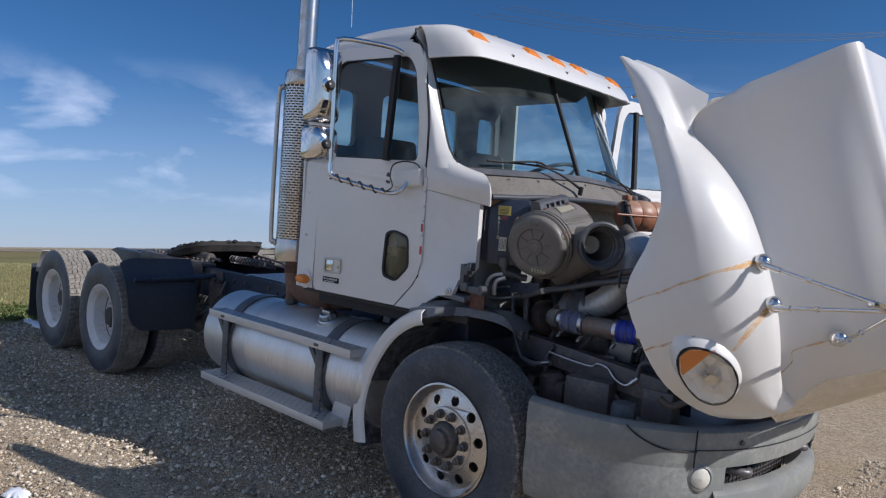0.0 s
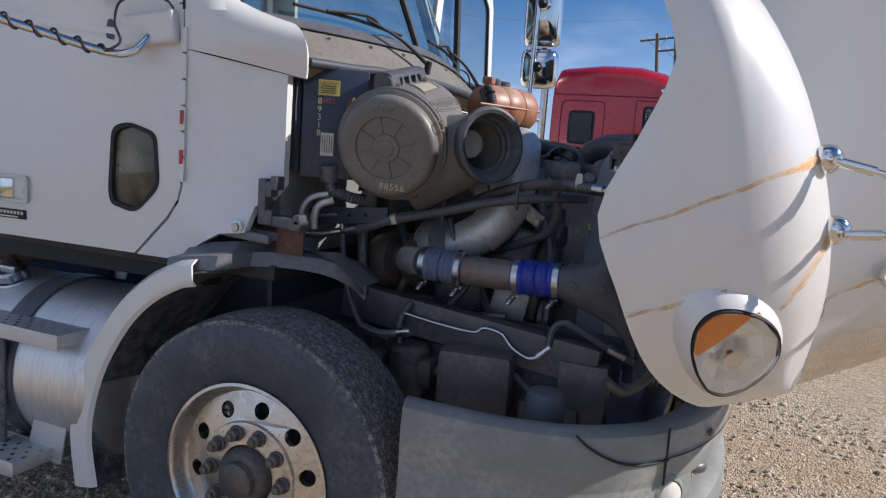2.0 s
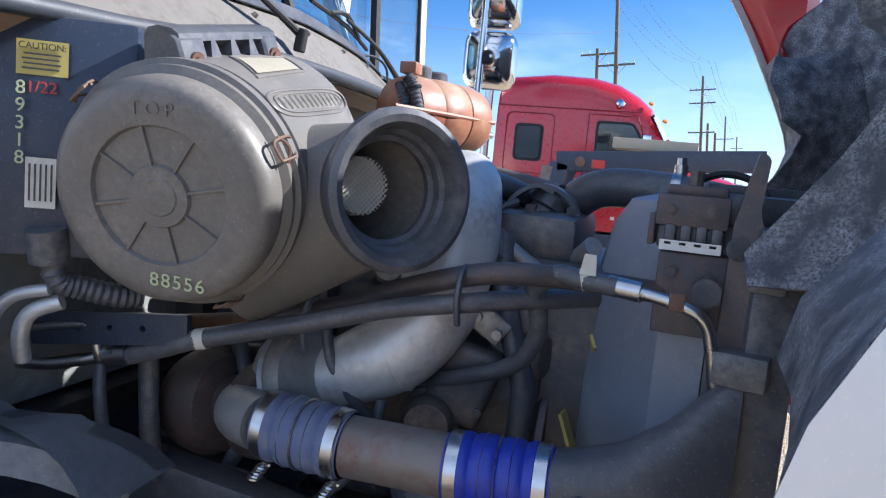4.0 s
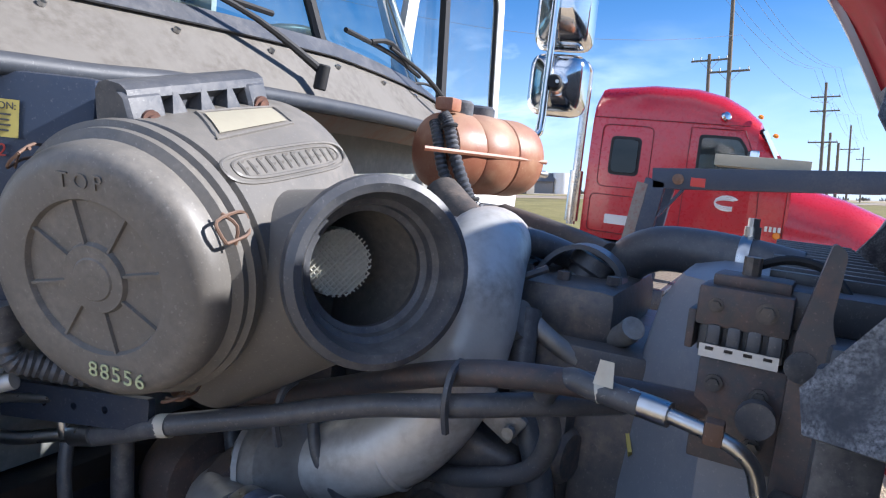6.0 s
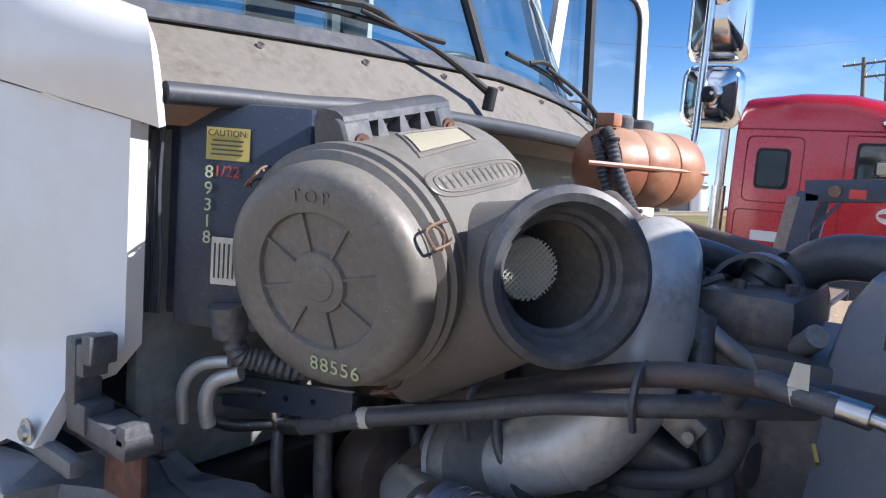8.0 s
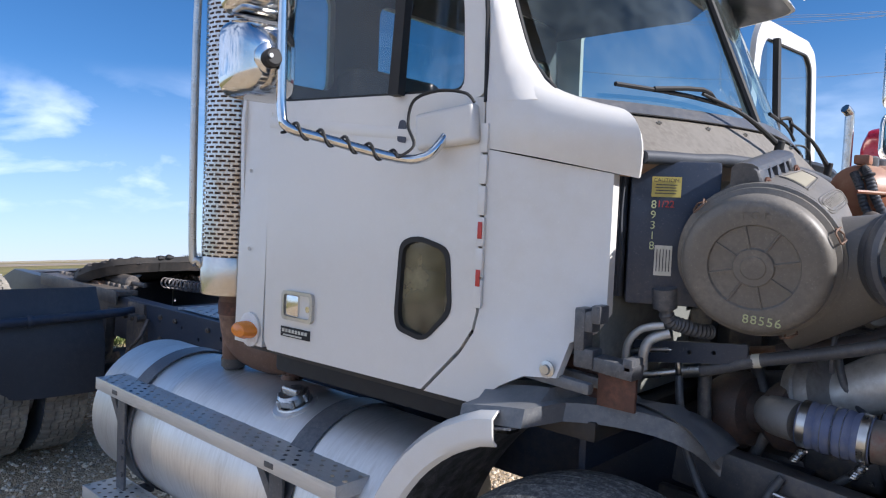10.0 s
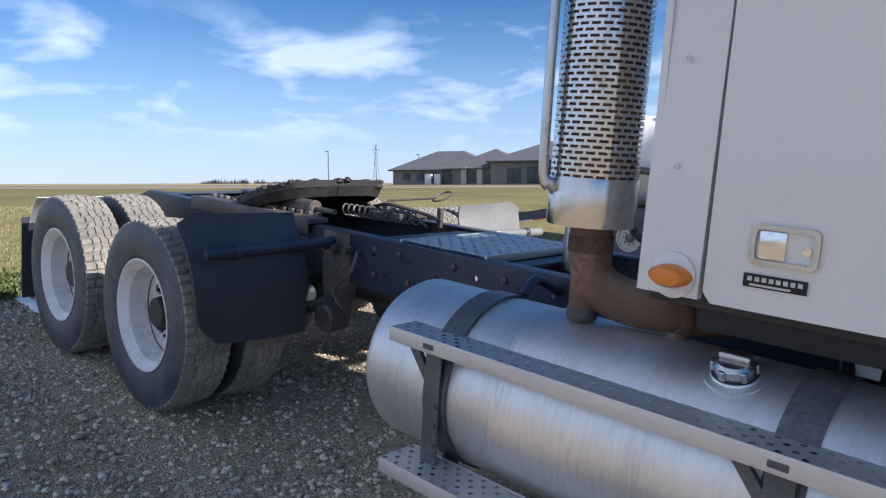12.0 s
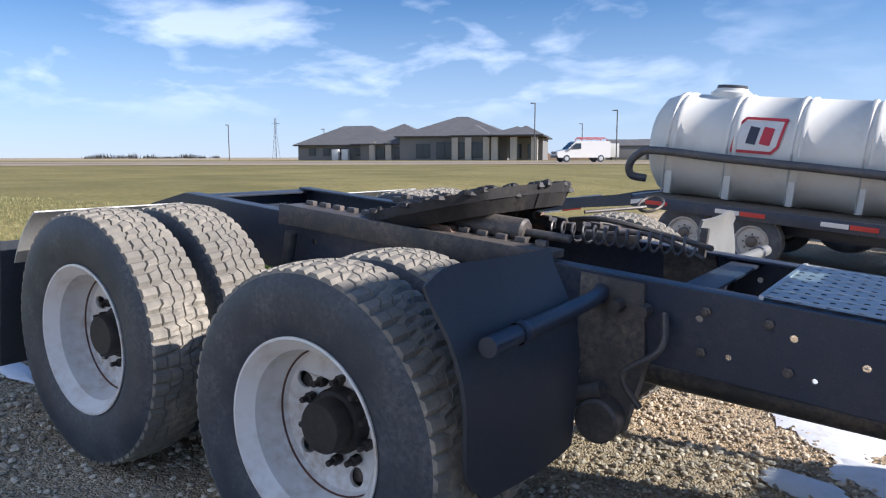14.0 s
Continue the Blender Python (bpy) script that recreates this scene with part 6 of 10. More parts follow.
# headlights let into the fender
for s in (-1, 1):
    hl = new("headlight"); hl.parent = truck; hl.matrix_local = HM
    hl["label"] = "oval headlight with an amber corner lens"
    fl = (lambda p: p) if s < 0 else (lambda p: Vector((p.x, -p.y, p.z)))
    shape = [((0.158 + 0.008 * math.cos(3 * (a + 0.5))) * math.cos(a), (0.097 + 0.006 * math.cos(3 * (a + 0.5))) * math.sin(a)) for a in np.linspace(0, 2 * math.pi, 49)[:-1]]
    shape = [(a, b - 0.10 * a) for a, b in shape]
    n, cx, cz, cc = HLN, HLX, HLZ, HLC
    put = lambda a, b, d=0.0: fl(cc + cx * a + cz * b + n * d - n * 0.9 * a * a - n * 0.5 * b * b)
    bm = sheet(bmesh.new(), [[put(a * k, b * k, d) for a, b in shape + [shape[0]]] for k, d in ((1.045, -0.004), (1.04, 0.003), (1.015, 0.003), (1.0, -0.006))])
    part("gasket", bm, SEAM, hl)
    bm = sheet(bmesh.new(), [[put(a * k, b * k, d) for a, b in shape + [shape[0]]] for k, d in ((1.50, -0.16), (1.34, -0.075), (1.18, -0.018), (1.065, -0.003))])
    part("housing_rim", bm, WHITE, hl)
    bm = bmesh.new()
    facet = shape[::4] + [shape[0]]
    sheet(bm, [[put(a, b, -0.003) for a, b in facet], [put(a * 0.80 + 0.006, b * 0.78, -0.020 - 0.018 * (j % 2)) for j, (a, b) in enumerate(facet)], [put(a * 0.50 + 0.012, b * 0.46, -0.058 + 0.016 * (j % 3)) for j, (a, b) in enumerate(facet)], [put(a * 0.18 + 0.02, b * 0.16, -0.064) for a, b in facet], [put(0.02, 0, -0.064)] * len(facet)])
    part("reflector", bm, REFLECTOR, hl, sharp=8)
    bm = bmesh.new()
    sheet(bm, [[put(a * k, b * k, 0.004 + 0.018 * (1 - k * k)) for a, b in shape + [shape[0]]] for k in (1.0, 0.8, 0.6, 0.4, 0.2, 0.02)])
    o = part("lens", bm, LENS, hl)
    o.visible_shadow = False
    bm = bmesh.new()
    am = [q for q in shape if q[0] < -0.06]
    am.sort(key=lambda q: q[1])
    sheet(bm, [[put(a * 0.97, b * 0.97, -0.006) for a, b in am], [put(min(-0.085 - 0.25 * b, -0.06), b * 0.95, -0.004) for a, b in am]])
    part("amber_corner", bm, AMBER, hl, "amber turn signal lens")
    bm = L([(0.032, 0), (0.028, 0.010), (0.0, 0.014)], put(0.03, -0.005, -0.036), fl(cc + n) - fl(cc), 20)
    part("bulb_shield", bm, CHROME, hl)

# mirror mounts: chrome balls and rods carrying a hood mirror
MOUNT = [Vector((0.646, -1.0, 1.306)), Vector((0.805, -0.96, 1.255)), Vector((0.997, -0.70, 1.378))]
for k in (0, 1):
    p_, n_ = skin(*nearest(MOUNT[k], FENDER))
    d_ = (p_ - MOUNT[k]).dot(n_)
    if d_ > -0.004:
        MOUNT[k] = MOUNT[k] + n_ * (d_ + 0.008)
BASES = []
inv = HM.inverted()
for s in (-1, 1):
    hm = new("hood_mirror"); hm.parent = truck; hm.matrix_local = HM
    hm["label"] = "chrome hood mirror on three rods"
    fl = (lambda p: Vector(p)) if s < 0 else (lambda p: Vector((p[0], -p[1], p[2])))
    head = inv @ Vector((1.95, -1.12, 1.49))
    norms = [Vector((0.25, -0.92, 0.30)), Vector((0.30, -0.90, 0.30)), Vector((0.45, -0.85, 0.25))]
    for b, n in zip(MOUNT, norms):
        n = n.normalized()
        part("mount_cup", L([(0.034, -0.012), (0.034, 0.006), (0.026, 0.018), (0.016, 0.026), (0.0, 0.03)], fl(b), fl(n), 22), CHROME, hm)
        j = b + n * 0.045
        part("swivel", C(fl(b + n * 0.015), fl(j), 0.011, 12), CHROME, hm)
        d = (head - j)
        part("rod", T([fl(j), fl(j + d * 0.5), fl(head)], 0.0075, 10, 1), CHROME, hm)
        part("rod_sleeve", C(fl(j + d * 0.02), fl(j + d * 0.16), 0.012, 10), CHROME, hm)
        part("rod_nut", C(fl(j + d * 0.36), fl(j + d * 0.40), 0.0115, 6), CHROME, hm)
    bm = L([(0.0, -0.015), (0.05, -0.013), (0.095, -0.003), (0.10, 0.006), (0.09, 0.008)], fl(head), fl((inv.to_3x3() @ Vector((0.1, 0.2, 1.0)))), 28)
    part("mirror_bowl", bm, CHROME, hm)

# rust runs: thin stains that follow the skin from the mounts
RUN, rn, rl, rp = nodes_of("rust_stain")
r_tc = rn.new("ShaderNodeTexCoord")
rl.new(mix(rn, rl, noise_node(rn, rl, r_tc.outputs["Object"], 30, 4), (0.60, 0.27, 0.035), (0.70, 0.44, 0.13)), rp.inputs["Base Color"])
rp.inputs["Roughness"].default_value = 0.6
r_al = ramp(rn, rl, noise_node(rn, rl, r_tc.outputs["Object"], 18, 5, 0.6), 0.25, 0.75, (0.05, 0.05, 0.05, 1), (0.75, 0.75, 0.75, 1))
rl.new(r_al, rp.inputs["Alpha"])


def run(path, widths, name="rust_run"):
    """path: (u, v) pairs on the right fender."""
    pts = [skin(*q) for q in path]
    P_ = smooth_path([p + n * 0.0035 for p, n in pts], 6)
    n_ = pts[len(pts) // 2][1]
    rows_ = []
    for k, p in enumerate(P_):
        t = (P_[min(k + 1, len(P_) - 1)] - P_[max(k - 1, 0)]).normalized()
        side = t.cross(n_).normalized()
        w_ = np.interp(k / (len(P_) - 1), np.linspace(0, 1, len(widths)), widths)
        rows_.append([p - side * w_, p - side * w_ * 0.3 + n_ * 0.001, p + side * w_ * 0.3 + n_ * 0.001, p + side * w_])
    o = part(name, sheet(bmesh.new(), rows_), RUN, hood, "rust-brown stain running down white paint")
    o.visible_shadow = False


def fall(x, v0, v1, drift=0.0, n=9):
    """Straight down the closed hood's fender from v0 to v1, near the station x."""
    path = []
    for v in np.linspace(v0, v1, n):
        r = FENDER[int(round(v * (len(FENDER) - 1)))]
        xx = x + drift * (v0 - v)
        i = min(range(NS), key=lambda k: abs(r[k].x - xx))
        j = max(0, min(NS - 2, i if r[i].x <= xx else i - 1))
        path.append(((j + (xx - r[j].x) / max(1e-6, r[j + 1].x - r[j].x)) / (NS - 1), v))
    return path


ua, va = nearest(MOUNT[0], FENDER)
ub, vb = nearest(MOUNT[1], FENDER)
run(fall(0.645, va - 0.03, 0.0, 0.02), [0.010, 0.009, 0.0055, 0.0045, 0.004, 0.0035, 0.003])
run(fall(0.640, va - 0.03, va - 0.22, 0.03), [0.004, 0.012, 0.006, 0.002])
run(fall(0.81, vb - 0.03, 0.50, 0.50), [0.008, 0.016, 0.013, 0.005])
run(fall(0.825, vb - 0.05, 0.46, 0.52), [0.003, 0.008, 0.010, 0.006])
run(fall(0.86, 0.30, 0.0, 0.0), [0.004, 0.006, 0.003])
# the run below the third mount, on the bonnet's flank
q_ = [min((p for r in (BONNET[:8] + FENDER[-6:]) for p in r), key=lambda p: (p - Vector(w_)).length) for w_ in ((1.005, -0.70, 1.36), (1.02, -0.73, 1.30), (1.03, -0.75, 1.24), (1.06, -0.75, 1.19), (1.10, -0.74, 1.12))]
rows_ = []
for k, p in enumerate(smooth_path([p + Vector((0.006, -0.006, 0.004)) for p in q_], 5)):
    rows_.append([p + Vector((-0.004, 0.003, 0)), p + Vector((0.0, -0.002, 0.001)), p + Vector((0.004, 0.0, 0))])
o = part("rust_run", sheet(bmesh.new(), rows_), RUN, hood, "rust-brown stain running down white paint")
o.visible_shadow = False

# grille and its chrome surround
gr = new("grille"); gr.parent = truck; gr.matrix_local = HM
gr["label"] = "chrome grille surround with bars over a near-black backing"
def gput(a, b):
    return Vector((1.215 - 0.05 * a * a, a, b))
GO = rounded([(-0.50, 0.90), (0.50, 0.90), (0.47, 1.47), (-0.47, 1.47)], 0.09)
GI = rounded([(-0.43, 0.97), (0.43, 0.97), (0.40, 1.40), (-0.40, 1.40)], 0.06)
for sg in (-1, 1):
    rows_ = []
    for z in np.linspace(0.93, 1.52, 9):
        x0 = 1.135 - 0.10 * (z - 1.0)
        yw = 0.53 - 0.04 * (z - 1.0)
        rows_.append([Vector((x0, sg * (yw + 0.004), z)), Vector((x0 + 0.05, sg * (yw + 0.006), z)), Vector((x0 + 0.11, sg * (yw - 0.012), z)), Vector((x0 + 0.15, sg * (yw - 0.05), z)), Vector((x0 + 0.155, sg * (yw - 0.11), z))])
    part("surround_flank", sheet(bmesh.new(), rows_, 0.006), CHROME, gr, "bright chrome flank of the grille surround")
part("surround", P(GO, [GI], gput, (0.03, 0, 0)), CHROME, gr)
# near-black sheet stands in for the dark behind the bars
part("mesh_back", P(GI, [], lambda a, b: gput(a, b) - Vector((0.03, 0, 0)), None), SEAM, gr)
bm = bmesh.new()
for z in np.linspace(1.0, 1.38, 9):
    box(bm, (1.20, 0, z), (0.02, 0.84, 0.012), bevel=0.003)
pieces("bar", bm, CHROME, gr)
part("nose", sheet(bmesh.new(), [[(1.20, y, 0.87), (1.225, y, 0.885), (1.215, y, 0.905)] for y in np.linspace(-0.52, 0.52, 7)]), WHITE, gr)
part("hood_hook", T([(-0.04, 0.35, 1.88), (-0.09, 0.35, 1.89), (-0.10, 0.35, 1.93), (-0.06, 0.35, 1.95)], 0.012, 8), BLACK, hood)

# ---- bumper ----
bp_ = new("bumper"); bp_.parent = truck
bp_["label"] = "scuffed grey plastic bumper with fog lamps"
# it hangs a little lower on its left side
bp_.matrix_local = Matrix.Rotation(radians(-3.2), 4, "X") @ Matrix.Translation((0, 0, -0.045))
def bx(y):
    k = abs(y)
    return 1.36 - 0.10 * k ** 2 - (0.55 * max(0, k - 0.82) ** 1.5 * 6 if k > 0.82 else 0)
def bump_path(n):
    P_ = [(1.36, 0.0), (1.35, 0.25), (1.315, 0.5), (1.25, 0.72), (1.14, 0.92), (0.98, 1.07), (0.80, 1.135), (0.62, 1.15), (0.50, 1.15)]
    R_ = resample([(x, y, 0) for x, y in P_], n)
    return [(p.x, -p.y) for p in R_[::-1]] + [(p.x, p.y) for p in R_[1:]]
BPATH = bump_path(26)
def bump_rows(prof):
    """prof: (set-back, height, rear height) down the bumper."""
    out_ = []
    for d, z in prof:
        row = []
        for i, (x, y) in enumerate(BPATH):
            k = abs(i - 25) / 25
            nx, ny = x - 0.35, y * 0.75
            l_ = math.hypot(nx, ny)
            row.append((x - d * nx / l_, y - d * ny / l_, z + 0.02 * max(0, k - 0.5)))
        out_.append(row)
    return out_
top = bump_rows([(0.12, 0.80), (0.05, 0.835), (0.02, 0.832), (0.0, 0.815), (-0.004, 0.76), (0.0, 0.70), (0.012, 0.655)])
part("upper_shell", sheet(bmesh.new(), top, 0.006), BUMPER, bp_)
# lower shell: ends closed, the middle open between two lips
seg_lo, seg_hi = 15, 36
def sub(rows_, a, b):
    return [r[a:b] for r in rows_]
mid_ = bump_rows([(0.012, 0.655), (0.012, 0.58), (0.014, 0.50), (0.03, 0.41), (0.06, 0.355)])
for a, b in ((0, seg_lo + 1), (seg_hi - 1, len(BPATH))):
    part("corner_shell", sheet(bmesh.new(), sub(mid_, a, b), 0.006), BUMPER, bp_)
low_ = bump_rows([(0.06, 0.56), (0.02, 0.556), (-0.004, 0.535), (-0.012, 0.49), (-0.010, 0.43), (0.02, 0.375), (0.06, 0.355)])
part("lower_lip", sheet(bmesh.new(), sub(low_, seg_lo - 1, seg_hi + 1), 0.006), BUMPER, bp_)
# near-black sheet stands in for the dark inside the opening
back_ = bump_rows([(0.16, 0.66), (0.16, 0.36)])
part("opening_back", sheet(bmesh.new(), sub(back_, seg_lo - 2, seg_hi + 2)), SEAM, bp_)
bm = bmesh.new()
for k in range(-9, 10):
    x, y = 1.20 - 0.06 * (k * 0.04) ** 2, k * 0.045
    box(bm, (x, y, 0.56), (0.006, 0.004, 0.17))
for z in np.linspace(0.49, 0.64, 8):
    tube(bm, [(1.20 - 0.06 * (y * y), y, z) for y in np.linspace(-0.42, 0.42, 7)], 0.003, 5, 1)
part("lower_mesh", bm, DARK, bp_)
for y in (-0.43, 0.43):
    bm = T([(1.10, y - 0.055, 0.605), (1.225, y - 0.055, 0.605), (1.285, y, 0.60), (1.225, y + 0.055, 0.605), (1.10, y + 0.055, 0.605)], 0.021, 12, 6)
    part("tow_hook", bm, DARK, bp_)
for s in (-1, 1):
    c, n = Vector((1.205, s * 0.80, 0.615)), Vector((0.78, s * 0.62, 0)).normalized()
    o = L([(0.066, -0.02), (0.064, 0.004), (0.052, 0.010), (0.047, 0.002)], c, n, 28)
    part("fog_bezel", o, BUMPER, bp_)
    part("fog_lamp", L([(0.048, 0.0), (0.044, 0.012), (0.03, 0.020), (0, 0.024)], c, n, 28), PAPER, bp_, "clouded round fog lamp")
# seam lines and scuffs on the corner
ln = bump_rows([(-0.009, 0.745), (-0.009, 0.739)])
part("shell_seam", sheet(bmesh.new(), sub(ln, 12, 40)), SEAM, bp_)
for i0 in (12, 38):
    r1 = bump_rows([(-0.004, 0.83 - 0.012 * k) for k in range(16)])
    part("panel_joint", T([r1[k][i0] for k in range(0, 15)], 0.0035, 5, 1), SEAM, bp_)
part("bumper_bolt", L([(0.014, 0), (0.012, 0.008), (0, 0.01)], (1.30, -0.60, 0.77), (0.9, -0.4, 0), 10), DARK, bp_)
arc_ = []
for k in range(13):
    i_ = 7.2 + 4.9 * k / 12
    z_ = 0.822 - 0.086 * math.sin(math.pi / 2 * min(1, k / 8)) ** 0.8
    r1 = bump_rows([(-0.007, z_)])[0]
    arc_.append(Vector(r1[int(i_)]).lerp(Vector(r1[int(i_) + 1]), i_ % 1))
part("cover_joint", T(arc_, 0.004, 6, 1), SEAM, bp_)

# ---- engine bay ----
# rear half of the front wheel arch
for s in (-1, 1):
    fe = new("rear_fender"); fe.parent = truck
    fe["label"] = "white flared fender piece behind the front wheel"
    arc = resample([(-0.725, 0, 0.305), (-0.750, 0, 0.52), (-0.685, 0, 0.755), (-0.56, 0, 0.955), (-0.43, 0, 1.075), (-0.30, 0, 1.142), (-0.235, 0, 1.156)], 20)
    rows_ = []
    for i, p in enumerate(arc):
        t = (arc[min(i + 1, 19)] - arc[max(i - 1, 0)]).normalized()
        n = Vector((-t.z, 0, t.x))
        k = i / 19
        rows_.append([p + n * 0.0 + Y * s * 0.96, p + n * 0.012 + Y * s * 1.04, p + n * 0.010 + Y * s * 1.10, p - n * 0.006 + Y * s * 1.125, p - n * 0.05 + Y * s * 1.132, p - n * (0.092 - 0.03 * k) + Y * s * 1.130, p - n * (0.104 - 0.03 * k) + Y * s * 1.118])
    part("flare", sheet(bmesh.new(), rows_, 0.006), WHITE, fe)
    rows_ = []
    for i, p in enumerate(arc):
        rows_.append([p + Y * s * 1.11 + Vector((0.045, 0, -0.02)), p + Y * s * 0.88 + Vector((0.05, 0, -0.03)), p + Y * s * 0.66 + Vector((0.05, 0, -0.03))])
    part("splash_guard", sheet(bmesh.new(), rows_, 0.006), LINER, fe, "mud-caked black splash guard")
    bm = C((-0.34, s * 1.05, 1.135), (-0.34, s * 1.05, 1.150), 0.014, 10)
    part("fender_bolt", bm, DARK, fe)
    # black inner fender top with ribs
    inn_ = new("inner_fender"); inn_.parent = truck
    inn_["label"] = "black plastic inner fender with moulded ribs"
    arc2 = resample([(-0.36, 0, 1.160), (-0.20, 0, 1.185), (-0.05, 0, 1.195), (0.08, 0, 1.18), (0.16, 0, 1.145), (0.20, 0, 1.10)], 16)
    rows_ = []
    for i, p in enumerate(arc2):
        lip = 0.02 * math.sin(i * 0.9)
        y0 = 1.10 - (0.02 * i if i > 5 else 0)
        rows_.append([p + Y * s * y0 + Vector((0, 0, -0.05)), p + Y * s * (y0 - 0.012) + Vector((0, 0, -0.005)), p + Y * s * (y0 - 0.08), p + Y * s * (y0 - 0.12) + Vector((0, 0, 0.03 if i < 9 else 0)), p + Y * s * 0.84 + Vector((0, 0, 0.02 if i < 9 else 0)), p + Y * s * 0.80 + Vector((0, 0, -0.03))])
    part("top", sheet(bmesh.new(), rows_, 0.008), LEDGE, inn_)
    bm = bmesh.new()
    for k in range(3):
        box(bm, (-0.20, s * (0.83 + 0.075 * k), 1.245), (0.30, 0.028, 0.03), (0, 3, 0), 0.010)
    pieces("rib", bm, LEDGE, inn_)

# hood rest bracket on its rusted stand
br = new("hood_rest"); br.parent = truck
br["label"] = "black hood rest bracket on a rusted plate"
bm = bmesh.new()
box(bm, (-0.098, -0.95, 1.375), (0.030, 0.045, 0.105), bevel=0.006)
box(bm, (-0.055, -0.95, 1.415), (0.026, 0.045, 0.045), bevel=0.006)
box(bm, (-0.078, -0.95, 1.395), (0.03, 0.04, 0.05), bevel=0.005)
box(bm, (-0.085, -0.945, 1.305), (0.055, 0.05, 0.05), bevel=0.008)
box(bm, (-0.01, -0.935, 1.292), (0.11, 0.06, 0.036), (0, 4, 0), 0.006)
box(bm, (0.03, -0.935, 1.305), (0.026, 0.06, 0.035), bevel=0.006)
pieces("rest_block", bm, BLACK, br)
part("stand", B((-0.01, -0.93, 1.235), (0.10, 0.012, 0.09), bevel=0.003), RUST, br)
part("stand_back", B((-0.14, -0.88, 1.235), (0.14, 0.02, 0.11), bevel=0.004), RUST, br)

# heater box with the caution label
hv = new("heater_box"); hv.parent = truck
hv["label"] = "black heater housing with a yellow caution label"
FN = Vector((0.5, -0.866, 0.0))
FT = Vector((0.866, 0.5, 0.0))
def on_box(a, z, d=0.002):
    """On the housing's outer face: a across it."""
    return Vector((0.022, -0.795, z)) + FT * a + FN * d
part("housing", B(on_box(0.022, 1.615, -0.07), (0.215, 0.13, 0.36), (0, 0, 30), 0.010, 2), FRAME, hv)
part("side_channel", B(on_box(-0.130, 1.615, -0.085), (0.085, 0.08, 0.34), (0, 0, 30), 0.008, 2), FRAME, hv)
bm = bmesh.new()
for k in range(8):
    a = -0.168 + 0.0095 * k
    tube(bm, [on_box(a + 0.003 * (k % 2), 1.785, 0.004 + 0.006 * (k % 3)), on_box(a - 0.003 * (k % 3), 1.66, 0.010), on_box(a + 0.002 * (k % 2), 1.55, 0.006 + 0.004 * (k % 2)), on_box(a - 0.002, 1.455, 0.004)], 0.0035, 5, 4)
pieces("seal_fin", bm, FLAP, hv, "frayed foam seal strips")
lb = sheet(bmesh.new(), [[on_box(-0.035, 1.705), on_box(0.035, 1.705)], [on_box(-0.035, 1.755), on_box(0.035, 1.755)]])
part("caution_label", lb, YELLOW, hv, "yellow label headed CAUTION")
letters("CAUTION:", 0.0135, face_to(on_box(0, 1.746, 0.004), FN), INK, hv)
bm = bmesh.new()
for k in range(4):
    box(bm, on_box(-0.002 * (k % 2), 1.735 - 0.007 * k, 0.003), (0.05, 0.0015, 0.0025), (0, 0, 30))
pieces("print_bar", bm, INK, hv)
letters("1/22", 0.024, face_to(on_box(0.0, 1.687, 0.003), FN), REDINK, hv)
for k, ch in enumerate("89318"):
    letters(ch, 0.028, face_to(on_box(-0.028, 1.685 - 0.0255 * k, 0.004), FN), CHALK, hv, "chalk_number")
lb = sheet(bmesh.new(), [[on_box(-0.02, 1.51), on_box(0.022, 1.51)], [on_box(-0.02, 1.585), on_box(0.022, 1.585)]])
part("data_label", lb, PAPER, hv, "white printed data label")
bm = bmesh.new()
for k in range(5):
    box(bm, on_box(-0.014 + 0.0075 * k, 1.548, 0.003), (0.002, 0.002, 0.055), (0, 0, 30))
pieces("print_bar", bm, INK, hv)
# hoses below it
bm = bmesh.new()
tube(bm, [(0.03, -0.78, 1.45), (0.035, -0.77, 1.40), (0.055, -0.74, 1.385), (0.085, -0.705, 1.372), (0.105, -0.67, 1.368)], 0.020, 12, 8, ribs=0.003)
cyl(bm, (0.03, -0.79, 1.48), (0.03, -0.78, 1.43), 0.03, 16)
part("drain_hose", bm, HOSE, hv)
rail_ = P(rounded([(-0.09, 1.262), (0.20, 1.300), (0.20, 1.350), (-0.09, 1.322)], 0.006), [ngon(x, 1.305 + 0.12 * (x - 0.02), 0.006, 10) for x in (-0.04, 0.0, 0.06, 0.12)], lambda a, b: Vector((a, -0.70 + 0.10 * (a + 0.09), b)), (0, 0.012, 0))
part("support_rail", rail_, FRAME, hv, "dark drilled support rail")

# air cleaner
ac = new("air_cleaner"); ac.parent = truck
ac["label"] = "round dusty black air cleaner with an open intake mouth"
LC = Vector((0.244, -0.8015, 1.550))
AX_ = Vector((-0.16, 0.93, 0.20)).normalized()      # from the lid into the bay
AU, AV, _ = basis(AX_)
AU, AV = -AU, AV
if AV.z < 0:
    AV = -AV
LR = 0.164
def ac_pt(a, b, d):
    return LC + AU * a + AV * b - AX_ * d
bm = L([(0.0, 0.010), (0.026, 0.010), (0.028, 0.008), (0.043, 0.008), (0.046, 0.002), (0.097, 0.002), (0.100, 0.009), (0.106, 0.010), (0.138, 0.009), (LR - 0.014, 0.006), (LR - 0.005, -0.001), (LR, -0.014), (LR, -0.035), (LR + 0.012, -0.042), (LR + 0.012, -0.058)], LC, -AX_, 72)
part("lid", bm, AIRBOX, ac, "round ribbed lid")
bm = bmesh.new()
